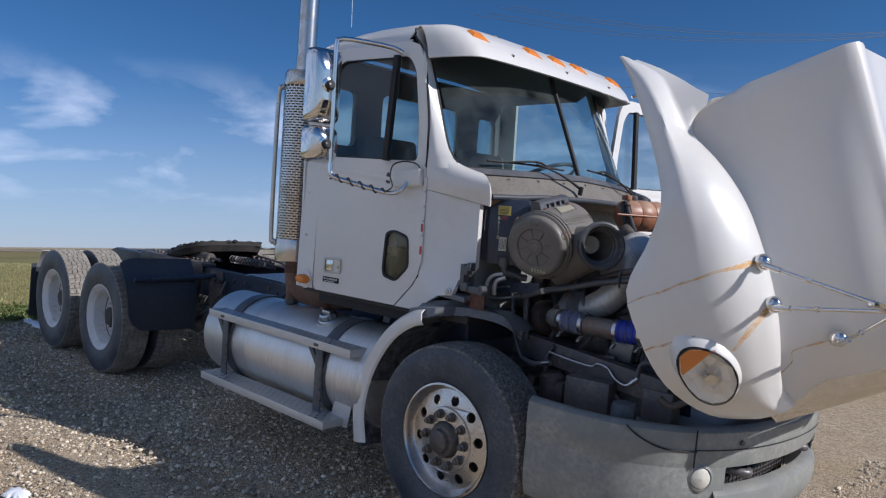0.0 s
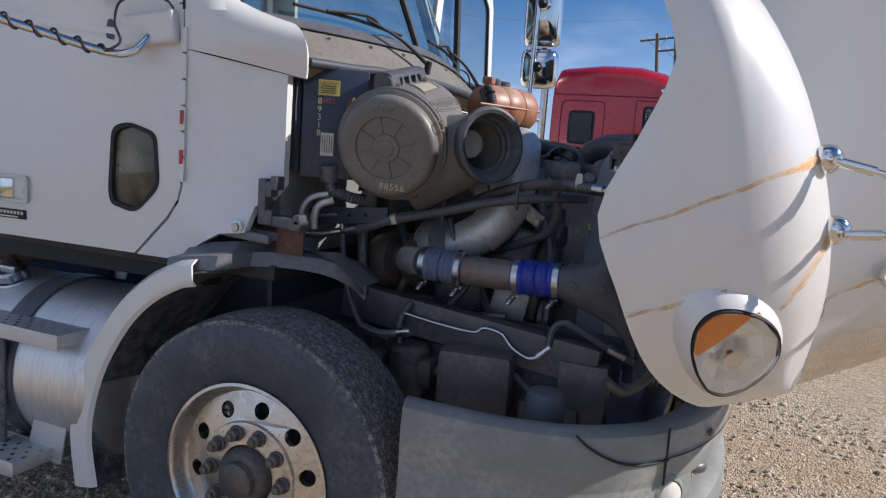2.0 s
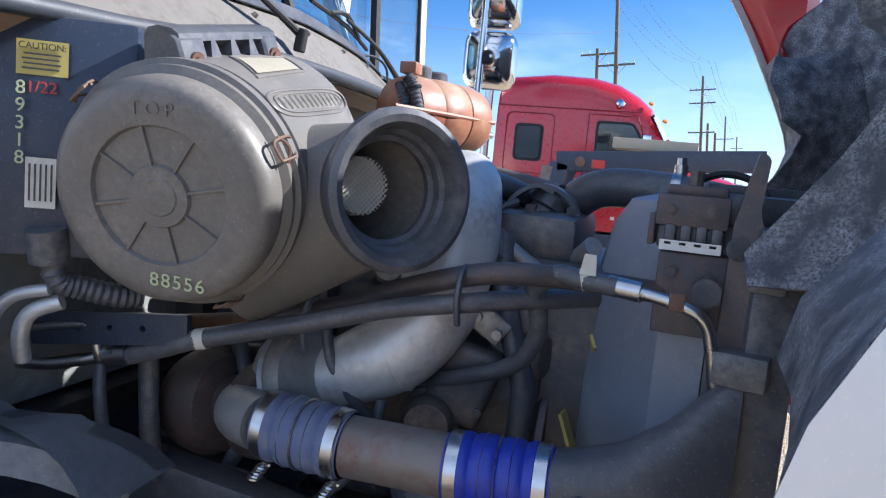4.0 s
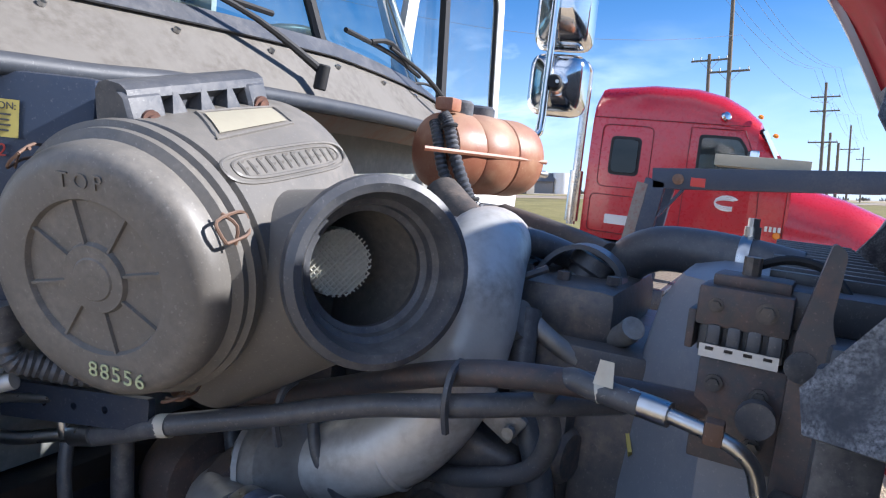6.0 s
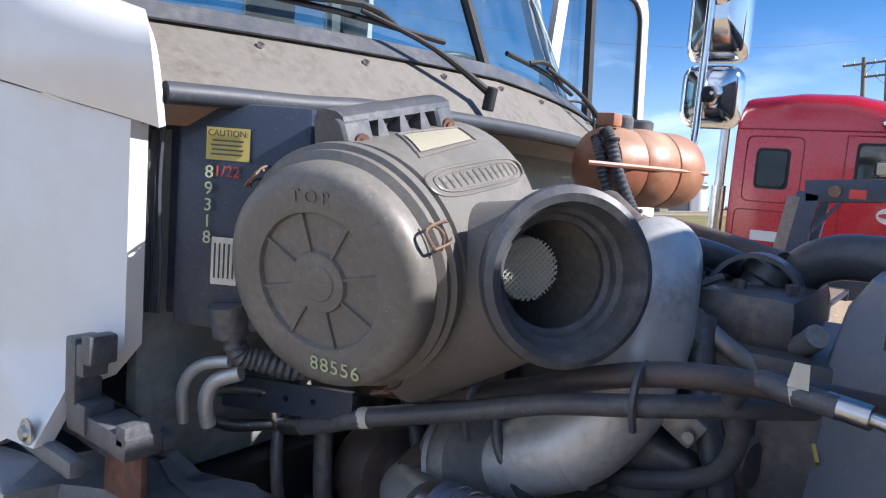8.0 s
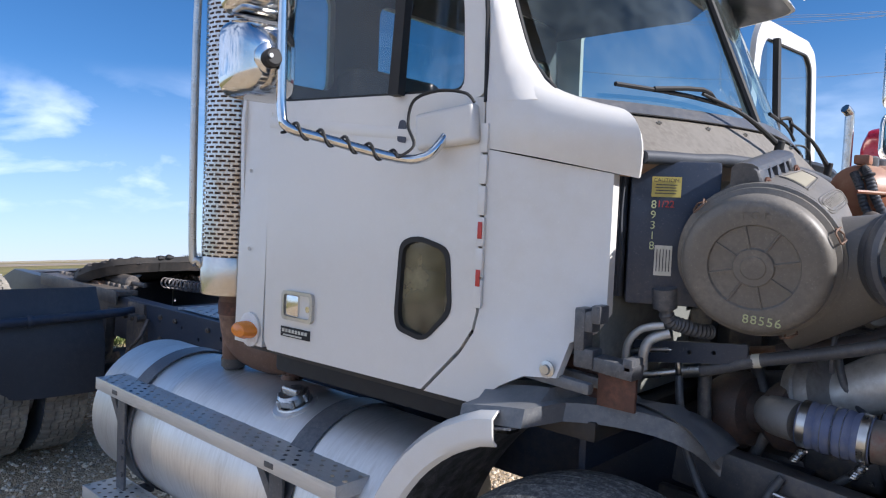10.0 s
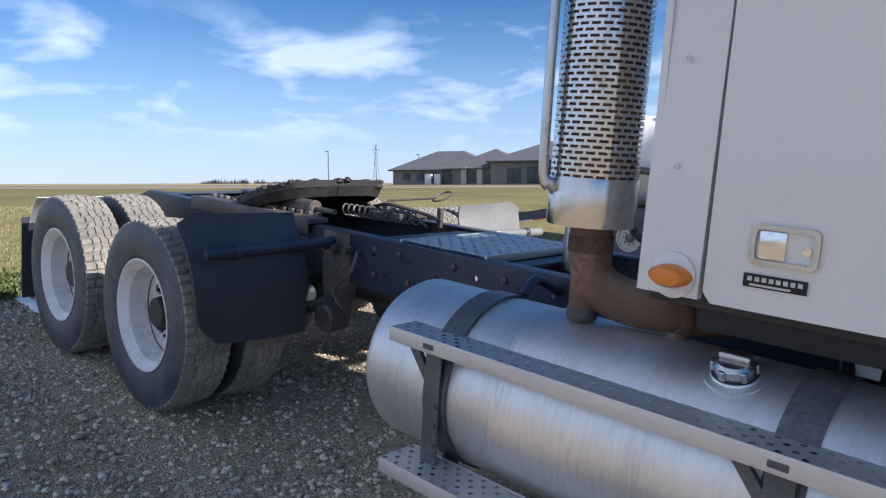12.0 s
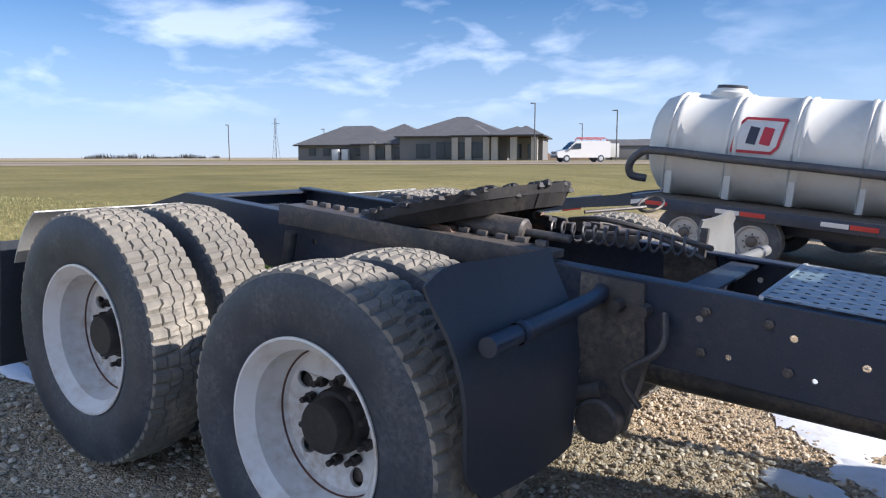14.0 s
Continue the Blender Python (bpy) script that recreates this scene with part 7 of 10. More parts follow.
for k in range(8):
    a = 2 * math.pi * k / 8 + 0.2
    d = AU * math.cos(a) + AV * math.sin(a)
    e = AU * -math.sin(a) + AV * math.cos(a)
    sheet(bm, [[LC + d * 0.044 - AX_ * h_ + e * w_, LC + d * 0.099 - AX_ * h_ + e * w_] for w_, h_ in ((-0.0028, 0.002), (-0.0016, 0.0065), (0.0016, 0.0065), (0.0028, 0.002))])
pieces("lid_rib", bm, AIRBOX, ac)
bm = L([(LR + 0.010, 0.052), (LR + 0.020, 0.056), (LR + 0.020, 0.072), (LR + 0.008, 0.077), (LR + 0.008, 0.086), (LR + 0.017, 0.09), (LR + 0.017, 0.36), (LR + 0.012, 0.40), (LR - 0.005, 0.435), (LR - 0.05, 0.455), (0.0, 0.46)], LC, AX_, 72)
part("canister", bm, AIRBOX, ac)
# mounting ears on top
e0, e1 = Vector((0.205, -0.738, 1.752)), Vector((0.207, -0.512, 1.800))
ed = (e1 - e0).normalized()
eu = Vector((1, -0.05, -0.12)).normalized()
ez = eu.cross(ed) if eu.cross(ed).z > 0 else -eu.cross(ed)
# a rounded hollow bar whose recessed front is stiffened by triangular gussets
# bar, gussets and ears take the darker plastic to imitate the hood's shade
cs = [(-0.045, -0.055), (-0.046, 0.024), (-0.038, 0.035), (-0.022, 0.040), (0.004, 0.039), (0.016, 0.033), (0.020, 0.022), (0.004, 0.010), (0.002, -0.055)]
bm = sheet(bmesh.new(), [[c + eu * a + ez * b for a, b in cs] for c in [e0.lerp(e1, t_) for t_ in np.linspace(-0.05, 1.05, 7)]])
for c in (e0.lerp(e1, -0.05), e0.lerp(e1, 1.05)):
    bm.faces.new([bm.verts.new(c + eu * a + ez * b) for a, b in cs])
part("mount_bar", bm, BLACK, ac)
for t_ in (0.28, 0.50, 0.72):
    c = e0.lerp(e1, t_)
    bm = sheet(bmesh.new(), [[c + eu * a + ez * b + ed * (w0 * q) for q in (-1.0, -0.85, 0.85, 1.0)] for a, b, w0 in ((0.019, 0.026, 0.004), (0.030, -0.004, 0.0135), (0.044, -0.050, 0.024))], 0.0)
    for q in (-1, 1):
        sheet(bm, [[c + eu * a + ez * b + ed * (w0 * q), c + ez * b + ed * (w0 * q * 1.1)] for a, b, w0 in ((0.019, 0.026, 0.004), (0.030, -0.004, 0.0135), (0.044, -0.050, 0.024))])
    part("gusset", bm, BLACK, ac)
for t_, w0 in ((0.05, 0.030), (0.96, 0.022)):
    c = e0.lerp(e1, t_)
    rows_ = []
    for b, a in ((0.030, 0.012), (0.024, 0.022), (0.0, 0.031), (-0.030, 0.041), (-0.055, 0.046)):
        rows_.append([c + ez * b - ed * w0 - eu * 0.01, c + ez * b - ed * w0 + eu * (a - 0.005), c + ez * b - ed * (w0 - 0.005) + eu * a, c + ez * b + ed * (w0 - 0.005) + eu * a, c + ez * b + ed * w0 + eu * (a - 0.005), c + ez * b + ed * w0 - eu * 0.01])
    part("mount_ear", sheet(bmesh.new(), rows_), BLACK, ac)
    bc = c + eu * 0.034 - ez * 0.006
    part("ear_bolt", L([(0.015, -0.004), (0.015, 0.001), (0.009, 0.001), (0.009, 0.006), (0, 0.007)], bc, eu, 12), RUST, ac)
# raised nameplate with plain bars, paper label above it
TOPN = Vector((0.55, -0.32, 0.77)).normalized()
def top_pt(a, d, off=0.0):
    """On the canister's upper flank: a round it from the top, d along the axis."""
    ang = a
    rad = LR + 0.017 + off
    return LC + AX_ * d + (AU * math.sin(ang) + AV * math.cos(ang)) * rad
sgn = 1 if AU.x > 0 else -1
def label_pt(i, j, off):
    a0, a1 = 0.127 + 0.169 * j, 0.518 + 0.033 * j
    d0, d1 = 0.185 + 0.150 * j, 0.130 + 0.190 * j
    return top_pt(sgn * (a0 + (a1 - a0) * i), d0 + (d1 - d0) * i, off)


part("paper_label", sheet(bmesh.new(), [[label_pt(0.12 + 0.76 * i / 5, 0.06 + 0.88 * j / 4, 0.002) for i in range(6)] for j in range(5)]), OLDPAPER, ac, "yellowed blank paper label")
rim_ = [(i / 6, 0) for i in range(6)] + [(1, j / 6) for j in range(6)] + [(1 - i / 6, 1) for i in range(6)] + [(0, 1 - j / 6) for j in range(7)]
part("label_frame", T([label_pt(i, j, 0.0) for i, j in rim_], 0.003, 6, 1, cap=False), AIRBOX, ac)
for grow in (1.0, 0.72):
    path = []
    for k in range(49):
        a = 2 * math.pi * k / 48
        cx_, cz_ = math.cos(a), math.sin(a)
        px = (abs(cx_) ** 0.5) * (1 if cx_ > 0 else -1) * (0.150 if grow == 1.0 else 0.130)
        pz = (abs(cz_) ** 0.7) * (1 if cz_ > 0 else -1) * 0.135 * grow
        path.append(top_pt(sgn * (0.875 + 0.55 * px + pz), 0.235 + px, 0.0))
    part("nameplate_ring", T(path, 0.0028, 6, 1, cap=False), AIRBOX, ac)
bm = bmesh.new()
for k in range(12):
    px = -0.112 + 0.0203 * k
    a_c = 0.875 + 0.55 * px
    tube(bm, [top_pt(sgn * (a_c - 0.062), 0.235 + px, 0.0), top_pt(sgn * a_c, 0.235 + px, 0.0005), top_pt(sgn * (a_c + 0.062), 0.235 + px, 0.0)], 0.0026, 6, 1)
    if k % 3 != 1:
        tube(bm, [top_pt(sgn * (a_c - 0.06), 0.235 + px, 0.0), top_pt(sgn * (a_c - 0.058), 0.245 + px, 0.0)], 0.0024, 5, 1)
    if k % 4 != 2:
        tube(bm, [top_pt(sgn * a_c, 0.235 + px, 0.0), top_pt(sgn * (a_c + 0.003), 0.244 + px, 0.0)], 0.0024, 5, 1)
pieces("nameplate_bar", bm, AIRBOX, ac)
# word and numbers on the lid
letters("TOP", 0.026, face_to(ac_pt(0, 0.121, 0.0102), -AX_), AIRBOX, ac, "raised_lettering", 0.0015, 1.5)
for k, ch in enumerate("88556"):
    letters(ch, 0.030, face_to(ac_pt((0.022 + 0.0172 * (k - 2)) * sgn, -0.124 - 0.0011 * (k - 2), 0.0115), -AX_) @ Matrix.Rotation(radians(-4), 4, "Z"), CHALK, ac, "chalk_number", 0.0006)
# wire latches
def latch(a):
    g = (AU * math.cos(a) + AV * math.sin(a))
    e = (AV * math.cos(a) - AU * math.sin(a))
    c = LC + g * (LR + 0.016) + AX_ * 0.05
    lt = part("wire_latch", T([c - AX_ * 0.030 - e * 0.014, c - e * 0.015 + g * 0.008, c + AX_ * 0.022 - e * 0.008, c + AX_ * 0.026 + e * 0.008, c + e * 0.015 + g * 0.008, c - AX_ * 0.030 + e * 0.014, c - AX_ * 0.034, c - AX_ * 0.030 - e * 0.014], 0.0022, 6, 3), RUSTDARK, ac, "rusty wire latch")
    part("latch_spring", T([c - AX_ * 0.016 - e * 0.020, c - AX_ * 0.012 + g * 0.010, c - AX_ * 0.016 + e * 0.020], 0.0022, 6, 3), RUSTDARK, ac)
    part("latch_seat", B(c + AX_ * 0.022 - g * 0.006, (0.014, 0.014, 0.010), bevel=0.002), AIRBOX, ac)
for a in (0.42 if AU.x > 0 else math.pi - 0.42, 2.35 if AU.x > 0 else math.pi - 2.35, -1.15 if AU.x > 0 else math.pi + 1.15):
    latch(a)
# intake snout: from the canister's front to the round mouth
MC, MN = Vector((0.521, -0.610, 1.583)), Vector((0.79, -0.61, 0.06)).normalized()
MU, MV, _ = basis(MN)
neck0 = Vector((0.295, -0.60, 1.505))
rows_ = []
for k, t in enumerate(np.linspace(0, 1, 9)):
    c = neck0.lerp(MC - MN * 0.03, t)
    n_ = Vector((0.98, -0.15, 0.0)).lerp(MN, t).normalized()
    u, v, _ = basis(n_)
    r = 0.130 - 0.022 * t
    rows_.append([c + u * (r * math.cos(a)) + v * (r * (1.0 + 0.24 * (1 - t)) * math.sin(a)) for a in np.linspace(0, 2 * math.pi, 41)])
part("snout", sheet(bmesh.new(), rows_), AIRBOX, ac)
bm = L([(0.106, -0.05), (0.114, -0.035), (0.112, -0.02), (0.122, -0.008), (0.127, 0.006), (0.125, 0.018), (0.115, 0.024), (0.104, 0.020), (0.098, 0.006), (0.096, -0.012), (0.088, -0.016), (0.086, -0.030), (0.078, -0.034), (0.078, -0.045), (0.104, -0.05)], MC, MN, 64)
part("mouth_ring", bm, HOSE, ac, "fat rubber intake ring")
bm = L([(0.104, -0.05), (0.106, -0.20), (0.0, -0.21)], MC, MN, 48)
part("duct_inside", bm, AIRBOX, ac)
# pale filter screen at the back of the duct, its white painting in sunlight
FS = Vector((0.440, -0.588, 1.583))
bm = bmesh.new()
fu, fv = (MU + MV).normalized(), (MV - MU).normalized()
G = 15
for i in range(G + 1):
    t = -1 + 2 * i / G
    h_ = math.sqrt(max(0, 1 - t * t)) * 0.046
    if h_ > 0.005:
        tube(bm, [FS + fu * t * 0.046 - fv * h_ + MN * 0.02, FS + fu * t * 0.046 + fv * h_ + MN * 0.02], 0.0012, 4, 1)
        tube(bm, [FS + fv * t * 0.046 - fu * h_ + MN * 0.022, FS + fv * t * 0.046 + fu * h_ + MN * 0.022], 0.0012, 4, 1)
o = part("filter_screen", bm, PAPER, ac)
o["kind"] = "stuff"
part("filter_paper", L([(0.0, 0.0), (0.044, 0.002), (0.048, -0.02)], FS + MN * 0.012, MN, 24), PAPER, ac, "pale filter element")

# long hoses along the bay
hs = new("coolant_lines"); hs.parent = truck
hs["label"] = "black rubber lines with white tags and crimped fittings"
lowr = [(0.085, -0.662, 1.263), (0.15, -0.66, 1.286), (0.22, -0.655, 1.312), (0.37, -0.60, 1.350), (0.50, -0.57, 1.388), (0.62, -0.55, 1.412), (0.72, -0.50, 1.425), (0.82, -0.42, 1.43)]
part("lower_hose", T(lowr, 0.0165, 14, 6), HOSE, hs)
uppr = [(0.22, -0.50, 1.318), (0.32, -0.50, 1.345), (0.42, -0.50, 1.378), (0.52, -0.52, 1.42), (0.62, -0.54, 1.455), (0.70, -0.54, 1.470), (0.80, -0.50, 1.468), (0.90, -0.46, 1.460), (0.96, -0.44, 1.455)]
part("upper_hose", T(uppr, 0.018, 14, 6), FLAKED, hs, "black steel pipe flaking to rust")
part("upper_pipe", T([(0.06, -0.48, 1.285), (0.22, -0.50, 1.318), (0.34, -0.50, 1.352)], 0.014, 12, 3), RUSTDARK, hs, "rusted steel pipe")
ret = [(0.50, -0.34, 1.21), (0.60, -0.40, 1.25), (0.70, -0.43, 1.30), (0.735, -0.46, 1.37), (0.73, -0.50, 1.44), (0.765, -0.52, 1.475), (0.80, -0.525, 1.472), (0.86, -0.54, 1.470)]
part("return_hose", T(ret, 0.0155, 14, 6), HOSE, hs)
part("crimp_fitting", T([(0.845, -0.535, 1.471), (0.895, -0.547, 1.468)], 0.0155, 14, 1), STEEL, hs)
part("steel_tube", T([(0.89, -0.545, 1.468), (0.95, -0.555, 1.458), (0.985, -0.555, 1.44), (1.0, -0.545, 1.40), (1.015, -0.53, 1.33), (1.03, -0.52, 1.305), (1.10, -0.48, 1.305)], 0.0095, 12, 6), STEEL, hs)
part("tube_clip", B((0.945, -0.555, 1.463), (0.022, 0.026, 0.028), bevel=0.005), RUSTDARK, hs)
for c, w_ in ((Vector((0.218, -0.655, 1.311)), 0.010), (Vector((0.812, -0.524, 1.474)), 0.010)):
    part("white_tag", L([(0.0178, -w_), (0.0178, w_)], c, (0.5, 0.05, 0.12), 14), PAPER, hs)
tg = sheet(bmesh.new(), [[(0.800, -0.540, 1.483), (0.826, -0.546, 1.483)], [(0.806, -0.543, 1.515), (0.824, -0.546, 1.515)]], 0.001)
part("paper_flag", tg, PAPER, hs)
bm = bmesh.new()
for c in (Vector((0.37, -0.565, 1.35)), Vector((0.622, -0.545, 1.43))):
    tube(bm, [c + Vector((0, -0.02, -0.05)), c + Vector((0.0, -0.032, -0.01)), c + Vector((0.0, -0.02, 0.03)), c + Vector((0, 0.01, 0.04))], 0.006, 6, 4)
pieces("clip", bm, BLACK, hs)
part("left_crimp", T([(0.04, -0.665, 1.255), (0.085, -0.663, 1.266)], 0.0195, 14, 1), STEEL, hs)
bm = bmesh.new()
tube(bm, [(-0.12, -0.72, 1.235), (-0.06, -0.70, 1.232), (0.02, -0.668, 1.250)], 0.011, 10, 5)
tube(bm, [(-0.14, -0.70, 1.24), (-0.10, -0.70, 1.285), (-0.02, -0.69, 1.305), (0.02, -0.68, 1.305), (0.03, -0.68, 1.27), (0.03, -0.675, 1.25)], 0.008, 10, 5)
pieces("steel_line", bm, STEEL, hs)
bm = bmesh.new()
tube(bm, [(-0.06, -0.80, 1.265), (-0.05, -0.81, 1.33), (-0.02, -0.80, 1.37), (0.03, -0.78, 1.385)], 0.010, 10, 6)
tube(bm, [(-0.02, -0.78, 1.265), (-0.015, -0.79, 1.31), (0.0, -0.785, 1.345), (0.04, -0.765, 1.365)], 0.013, 10, 6)
pieces("heater_tube", bm, ALU, hs, "bent aluminium heater tube")
bm = bmesh.new()
tube(bm, [(0.03, -0.67, 1.24), (0.04, -0.68, 1.18), (0.06, -0.68, 1.08), (0.08, -0.68, 1.02), (0.14, -0.69, 0.93), (0.25, -0.70, 0.91)], 0.011, 10, 6)
tube(bm, [(0.07, -0.60, 1.27), (0.075, -0.60, 1.15), (0.09, -0.60, 1.02)], 0.018, 10, 4)
pieces("drop_hose", bm, HOSE, hs)
part("drop_tag", L([(0.0125, -0.012), (0.0125, 0.012)], (0.055, -0.68, 1.10), (0.1, 0, -1), 12), PAPER, hs)

# charge pipe with blue couplers
cp = new("charge_pipe"); cp.parent = truck
cp["label"] = "turbo charge pipe with blue silicone couplers and band clamps"
q1, q2, q3, q4 = Vector((0.312, -0.600, 1.168)), Vector((0.470, -0.602, 1.162)), Vector((0.638, -0.598, 1.163)), Vector((0.800, -0.590, 1.168))
RP = 0.050
part("turbo_outlet", T([(0.29, -0.42, 1.10), (0.245, -0.45, 1.14), (0.228, -0.51, 1.158), (0.252, -0.572, 1.166), tuple(q1)], RP, 24, 8), TURBO, cp)
def coupler(a, b, m, name):
    d = (b - a); n_ = d.length
    prof_ = []
    for k in range(33):
        t = k / 32
        prof_.append((RP + 0.004 + 0.005 * abs(math.sin(t * math.pi * 4)) ** 0.5 * (1 if 0.15 < t < 0.85 else 0.2), t * n_))
    part(name, L(prof_, a, d, 32), m, cp)
    for t0, t1 in ((0.02, 0.17), (0.83, 0.98)):
        part("band_clamp", L([(RP + 0.006, t0 * n_), (RP + 0.008, t0 * n_ + 0.002), (RP + 0.008, t1 * n_ - 0.002), (RP + 0.006, t1 * n_)], a, d, 32), STEEL, cp)
        c = a + d * ((t0 + t1) / 2) + Vector((0, -0.02, -RP - 0.012))
        part("clamp_spring", T([c + Vector((-0.0006 * k + 0.009 * math.cos(k), 0.009 * math.sin(k), -0.0009 * k)) for k in np.linspace(0, 34, 110)], 0.0028, 5, 1), STEEL, cp)
    for t in (0.36, 0.5, 0.64):
        part("ring_wire", L([(RP + 0.0075, t * n_ - 0.002), (RP + 0.0105, t * n_), (RP + 0.0075, t * n_ + 0.002)], a, d, 32), STEEL, cp)
coupler(q1, q2, BLUEGREY, "dusty_coupler")
PIPE = surface("rust_flecked_pipe", (0.22, 0.20, 0.18), (0.20, 0.09, 0.06), 0.6, 0.5, 14, 50, 0.9, 0.1, 0.15, 70, dust=0.25)
part("steel_pipe", T([tuple(q2), tuple(q2.lerp(q3, 0.5)), tuple(q3)], RP, 28, 2), PIPE, cp, "rust-flecked steel pipe")
coupler(q3, q4, BLUE, "blue_coupler")
# cooler tank: a black casting that widens towards the front
bm = bmesh.new()
rows_ = []
for t, yy, z0_, z1_, dep in ((0.0, -0.59, 1.115, 1.220, 0.052), (0.12, -0.585, 1.10, 1.225, 0.056), (0.38, -0.575, 1.075, 1.245, 0.06), (0.62, -0.56, 1.045, 1.285, 0.06), (0.85, -0.54, 0.99, 1.345, 0.055), (1.0, -0.525, 0.90, 1.385, 0.05)):
    x = 0.800 + 0.25 * t
    zc, hz = (z0_ + z1_) / 2, (z1_ - z0_) / 2
    rows_.append([(x, yy + dep * math.cos(a), zc + hz * (abs(math.sin(a)) ** 0.7) * (1 if math.sin(a) > 0 else -1)) for a in np.linspace(0, 2 * math.pi, 25)])
sheet(bm, rows_)
cyl(bm, (0.845, -0.635, 1.165), (0.845, -0.648, 1.165), 0.014, 14)
cyl(bm, (0.935, -0.62, 1.165), (0.935, -0.632, 1.165), 0.010, 14)
part("cooler_tank", bm, BLACK, cp, "flared black plastic cooler tank")
# silver elbow behind
sv_ = new("intake_elbow"); sv_.parent = truck
sv_["label"] = "dull silver intake elbow"
part("elbow", T([(0.47, -0.05, 1.58), (0.52, -0.24, 1.585), (0.54, -0.33, 1.535), (0.545, -0.36, 1.47), (0.53, -0.39, 1.37), (0.48, -0.42, 1.29), (0.41, -0.44, 1.245), (0.33, -0.44, 1.20)], [0.070, 0.078, 0.083, 0.083, 0.081, 0.077, 0.070, 0.062], 28, 8), SHIELD, sv_)
part("elbow_band", L([(0.069, -0.006), (0.072, 0), (0.069, 0.006)], (0.475, -0.428, 1.275), (-0.8, -0.12, -0.5), 28), SHIELD, sv_)

# turbo, engine block and brackets in the shade
en = new("engine"); en.parent = truck
en["label"] = "dark oily diesel engine with a rusty turbocharger"
bm = bmesh.new()
box(bm, (0.30, -0.02, 1.15), (1.05, 0.48, 0.62), bevel=0.02)
box(bm, (0.28, -0.02, 1.50), (0.95, 0.40, 0.10), bevel=0.03)
for k in range(6):
    box(bm, (-0.08 + 0.15 * k, -0.27, 1.28), (0.10, 0.08, 0.20), bevel=0.015)
    cyl(bm, (-0.08 + 0.15 * k, -0.29, 1.40), (-0.08 + 0.15 * k, -0.33, 1.40), 0.012, 6)
for k in range(12):
    cyl(bm, (-0.15 + 0.08 * k, -0.18 + 0.03 * (k % 2), 1.55), (-0.15 + 0.08 * k, -0.18 + 0.03 * (k % 2), 1.565), 0.012, 6)
box(bm, (-0.42, 0.0, 0.92), (0.55, 0.62, 0.60), bevel=0.06)
box(bm, (0.05, -0.30, 0.86), (0.5, 0.16, 0.30), bevel=0.03)
part("block", bm, DARK, en)
bm = bmesh.new()
lathe(bm, [(0.05, 0), (0.085, 0.01), (0.10, 0.04), (0.105, 0.08), (0.09, 0.11), (0.055, 0.12), (0.05, 0.16), (0.075, 0.17), (0.09, 0.19), (0.09, 0.23), (0.06, 0.25)], (0.06, -0.46, 1.13), (0.85, -0.2, 0.1), 32, True, True)
part("turbo_hot_side", bm, HOTSIDE, en, "rust-brown turbo housing")
bm = bmesh.new()
lathe(bm, [(0.05, 0), (0.09, 0.012), (0.10, 0.05), (0.09, 0.085), (0.05, 0.095)], (0.27, -0.46, 1.20), (0.85, -0.3, 0.3), 32, True, True)
lathe(bm, [(0.101, 0.045), (0.108, 0.05), (0.101, 0.055)], (0.27, -0.46, 1.20), (0.85, -0.3, 0.3), 32)
part("compressor_housing", bm, TURBO, en)
bm = bmesh.new()
tube(bm, [(0.40, -0.30, 1.30), (0.38, -0.42, 1.24), (0.36, -0.46, 1.20), (0.40, -0.5, 1.16), (0.46, -0.46, 1.12)], 0.012, 8)
tube(bm, [(0.33, -0.44, 1.30), (0.34, -0.47, 1.22), (0.42, -0.48, 1.16)], 0.014, 8)
tube(bm, [(0.10, -0.5, 1.0), (0.22, -0.52, 1.02), (0.40, -0.5, 0.98), (0.6, -0.5, 1.0)], 0.015, 8)
tube(bm, [(0.45, -0.34, 1.05), (0.52, -0.42, 0.98), (0.60, -0.44, 0.92), (0.72, -0.42, 0.94)], 0.02, 8)
pieces("engine_hose", bm, HOSE, en)
bm = bmesh.new()
box(bm, (0.61, -0.37, 1.36), (0.12, 0.02, 0.05), (0, 35, 10), 0.006)
for dx in (-0.04, 0.0, 0.04):
    cyl(bm, (0.61 + dx, -0.38, 1.36 - 0.7 * dx), (0.61 + dx, -0.392, 1.36 - 0.7 * dx), 0.010, 8)
box(bm, (0.58, -0.40, 1.02), (0.14, 0.05, 0.14), (0, 10, 0), 0.02)
pieces("engine_bracket", bm, TURBO, en)
bm = bmesh.new()
for x, y, z, r_ in ((0.72, -0.20, 1.10, 0.11), (0.70, -0.32, 0.98, 0.07), (0.70, 0.05, 0.95, 0.10)):
    lathe(bm, [(r_ * 0.3, -0.02), (r_, -0.02), (r_, -0.006), (r_ * 0.92, 0), (r_, 0.006), (r_, 0.02), (r_ * 0.3, 0.02)], (x, y, z), (1, 0, 0), 28, True, True)
pieces("pulley", bm, DARK, en)
# thermostat housing with its water neck
part("water_elbow", T([(0.50, -0.12, 1.505), (0.55, -0.12, 1.485), (0.60, -0.11, 1.455), (0.62, -0.10, 1.43)], [0.040, 0.038, 0.036, 0.04], 18, 5), TURBO, en)
NKD = Vector((0.055, 0.03, 0.12)).normalized()
NK = Vector((0.615, -0.085, 1.450))
part("water_neck", L([(0.036, 0), (0.048, 0.004), (0.048, 0.018), (0.038, 0.022), (0.037, 0.055), (0.042, 0.060), (0.042, 0.074), (0.036, 0.078), (0.036, 0.115), (0.045, 0.12), (0.045, 0.145), (0.02, 0.15), (0, 0.15)], NK, NKD, 26), BLACK, en, "black water neck")
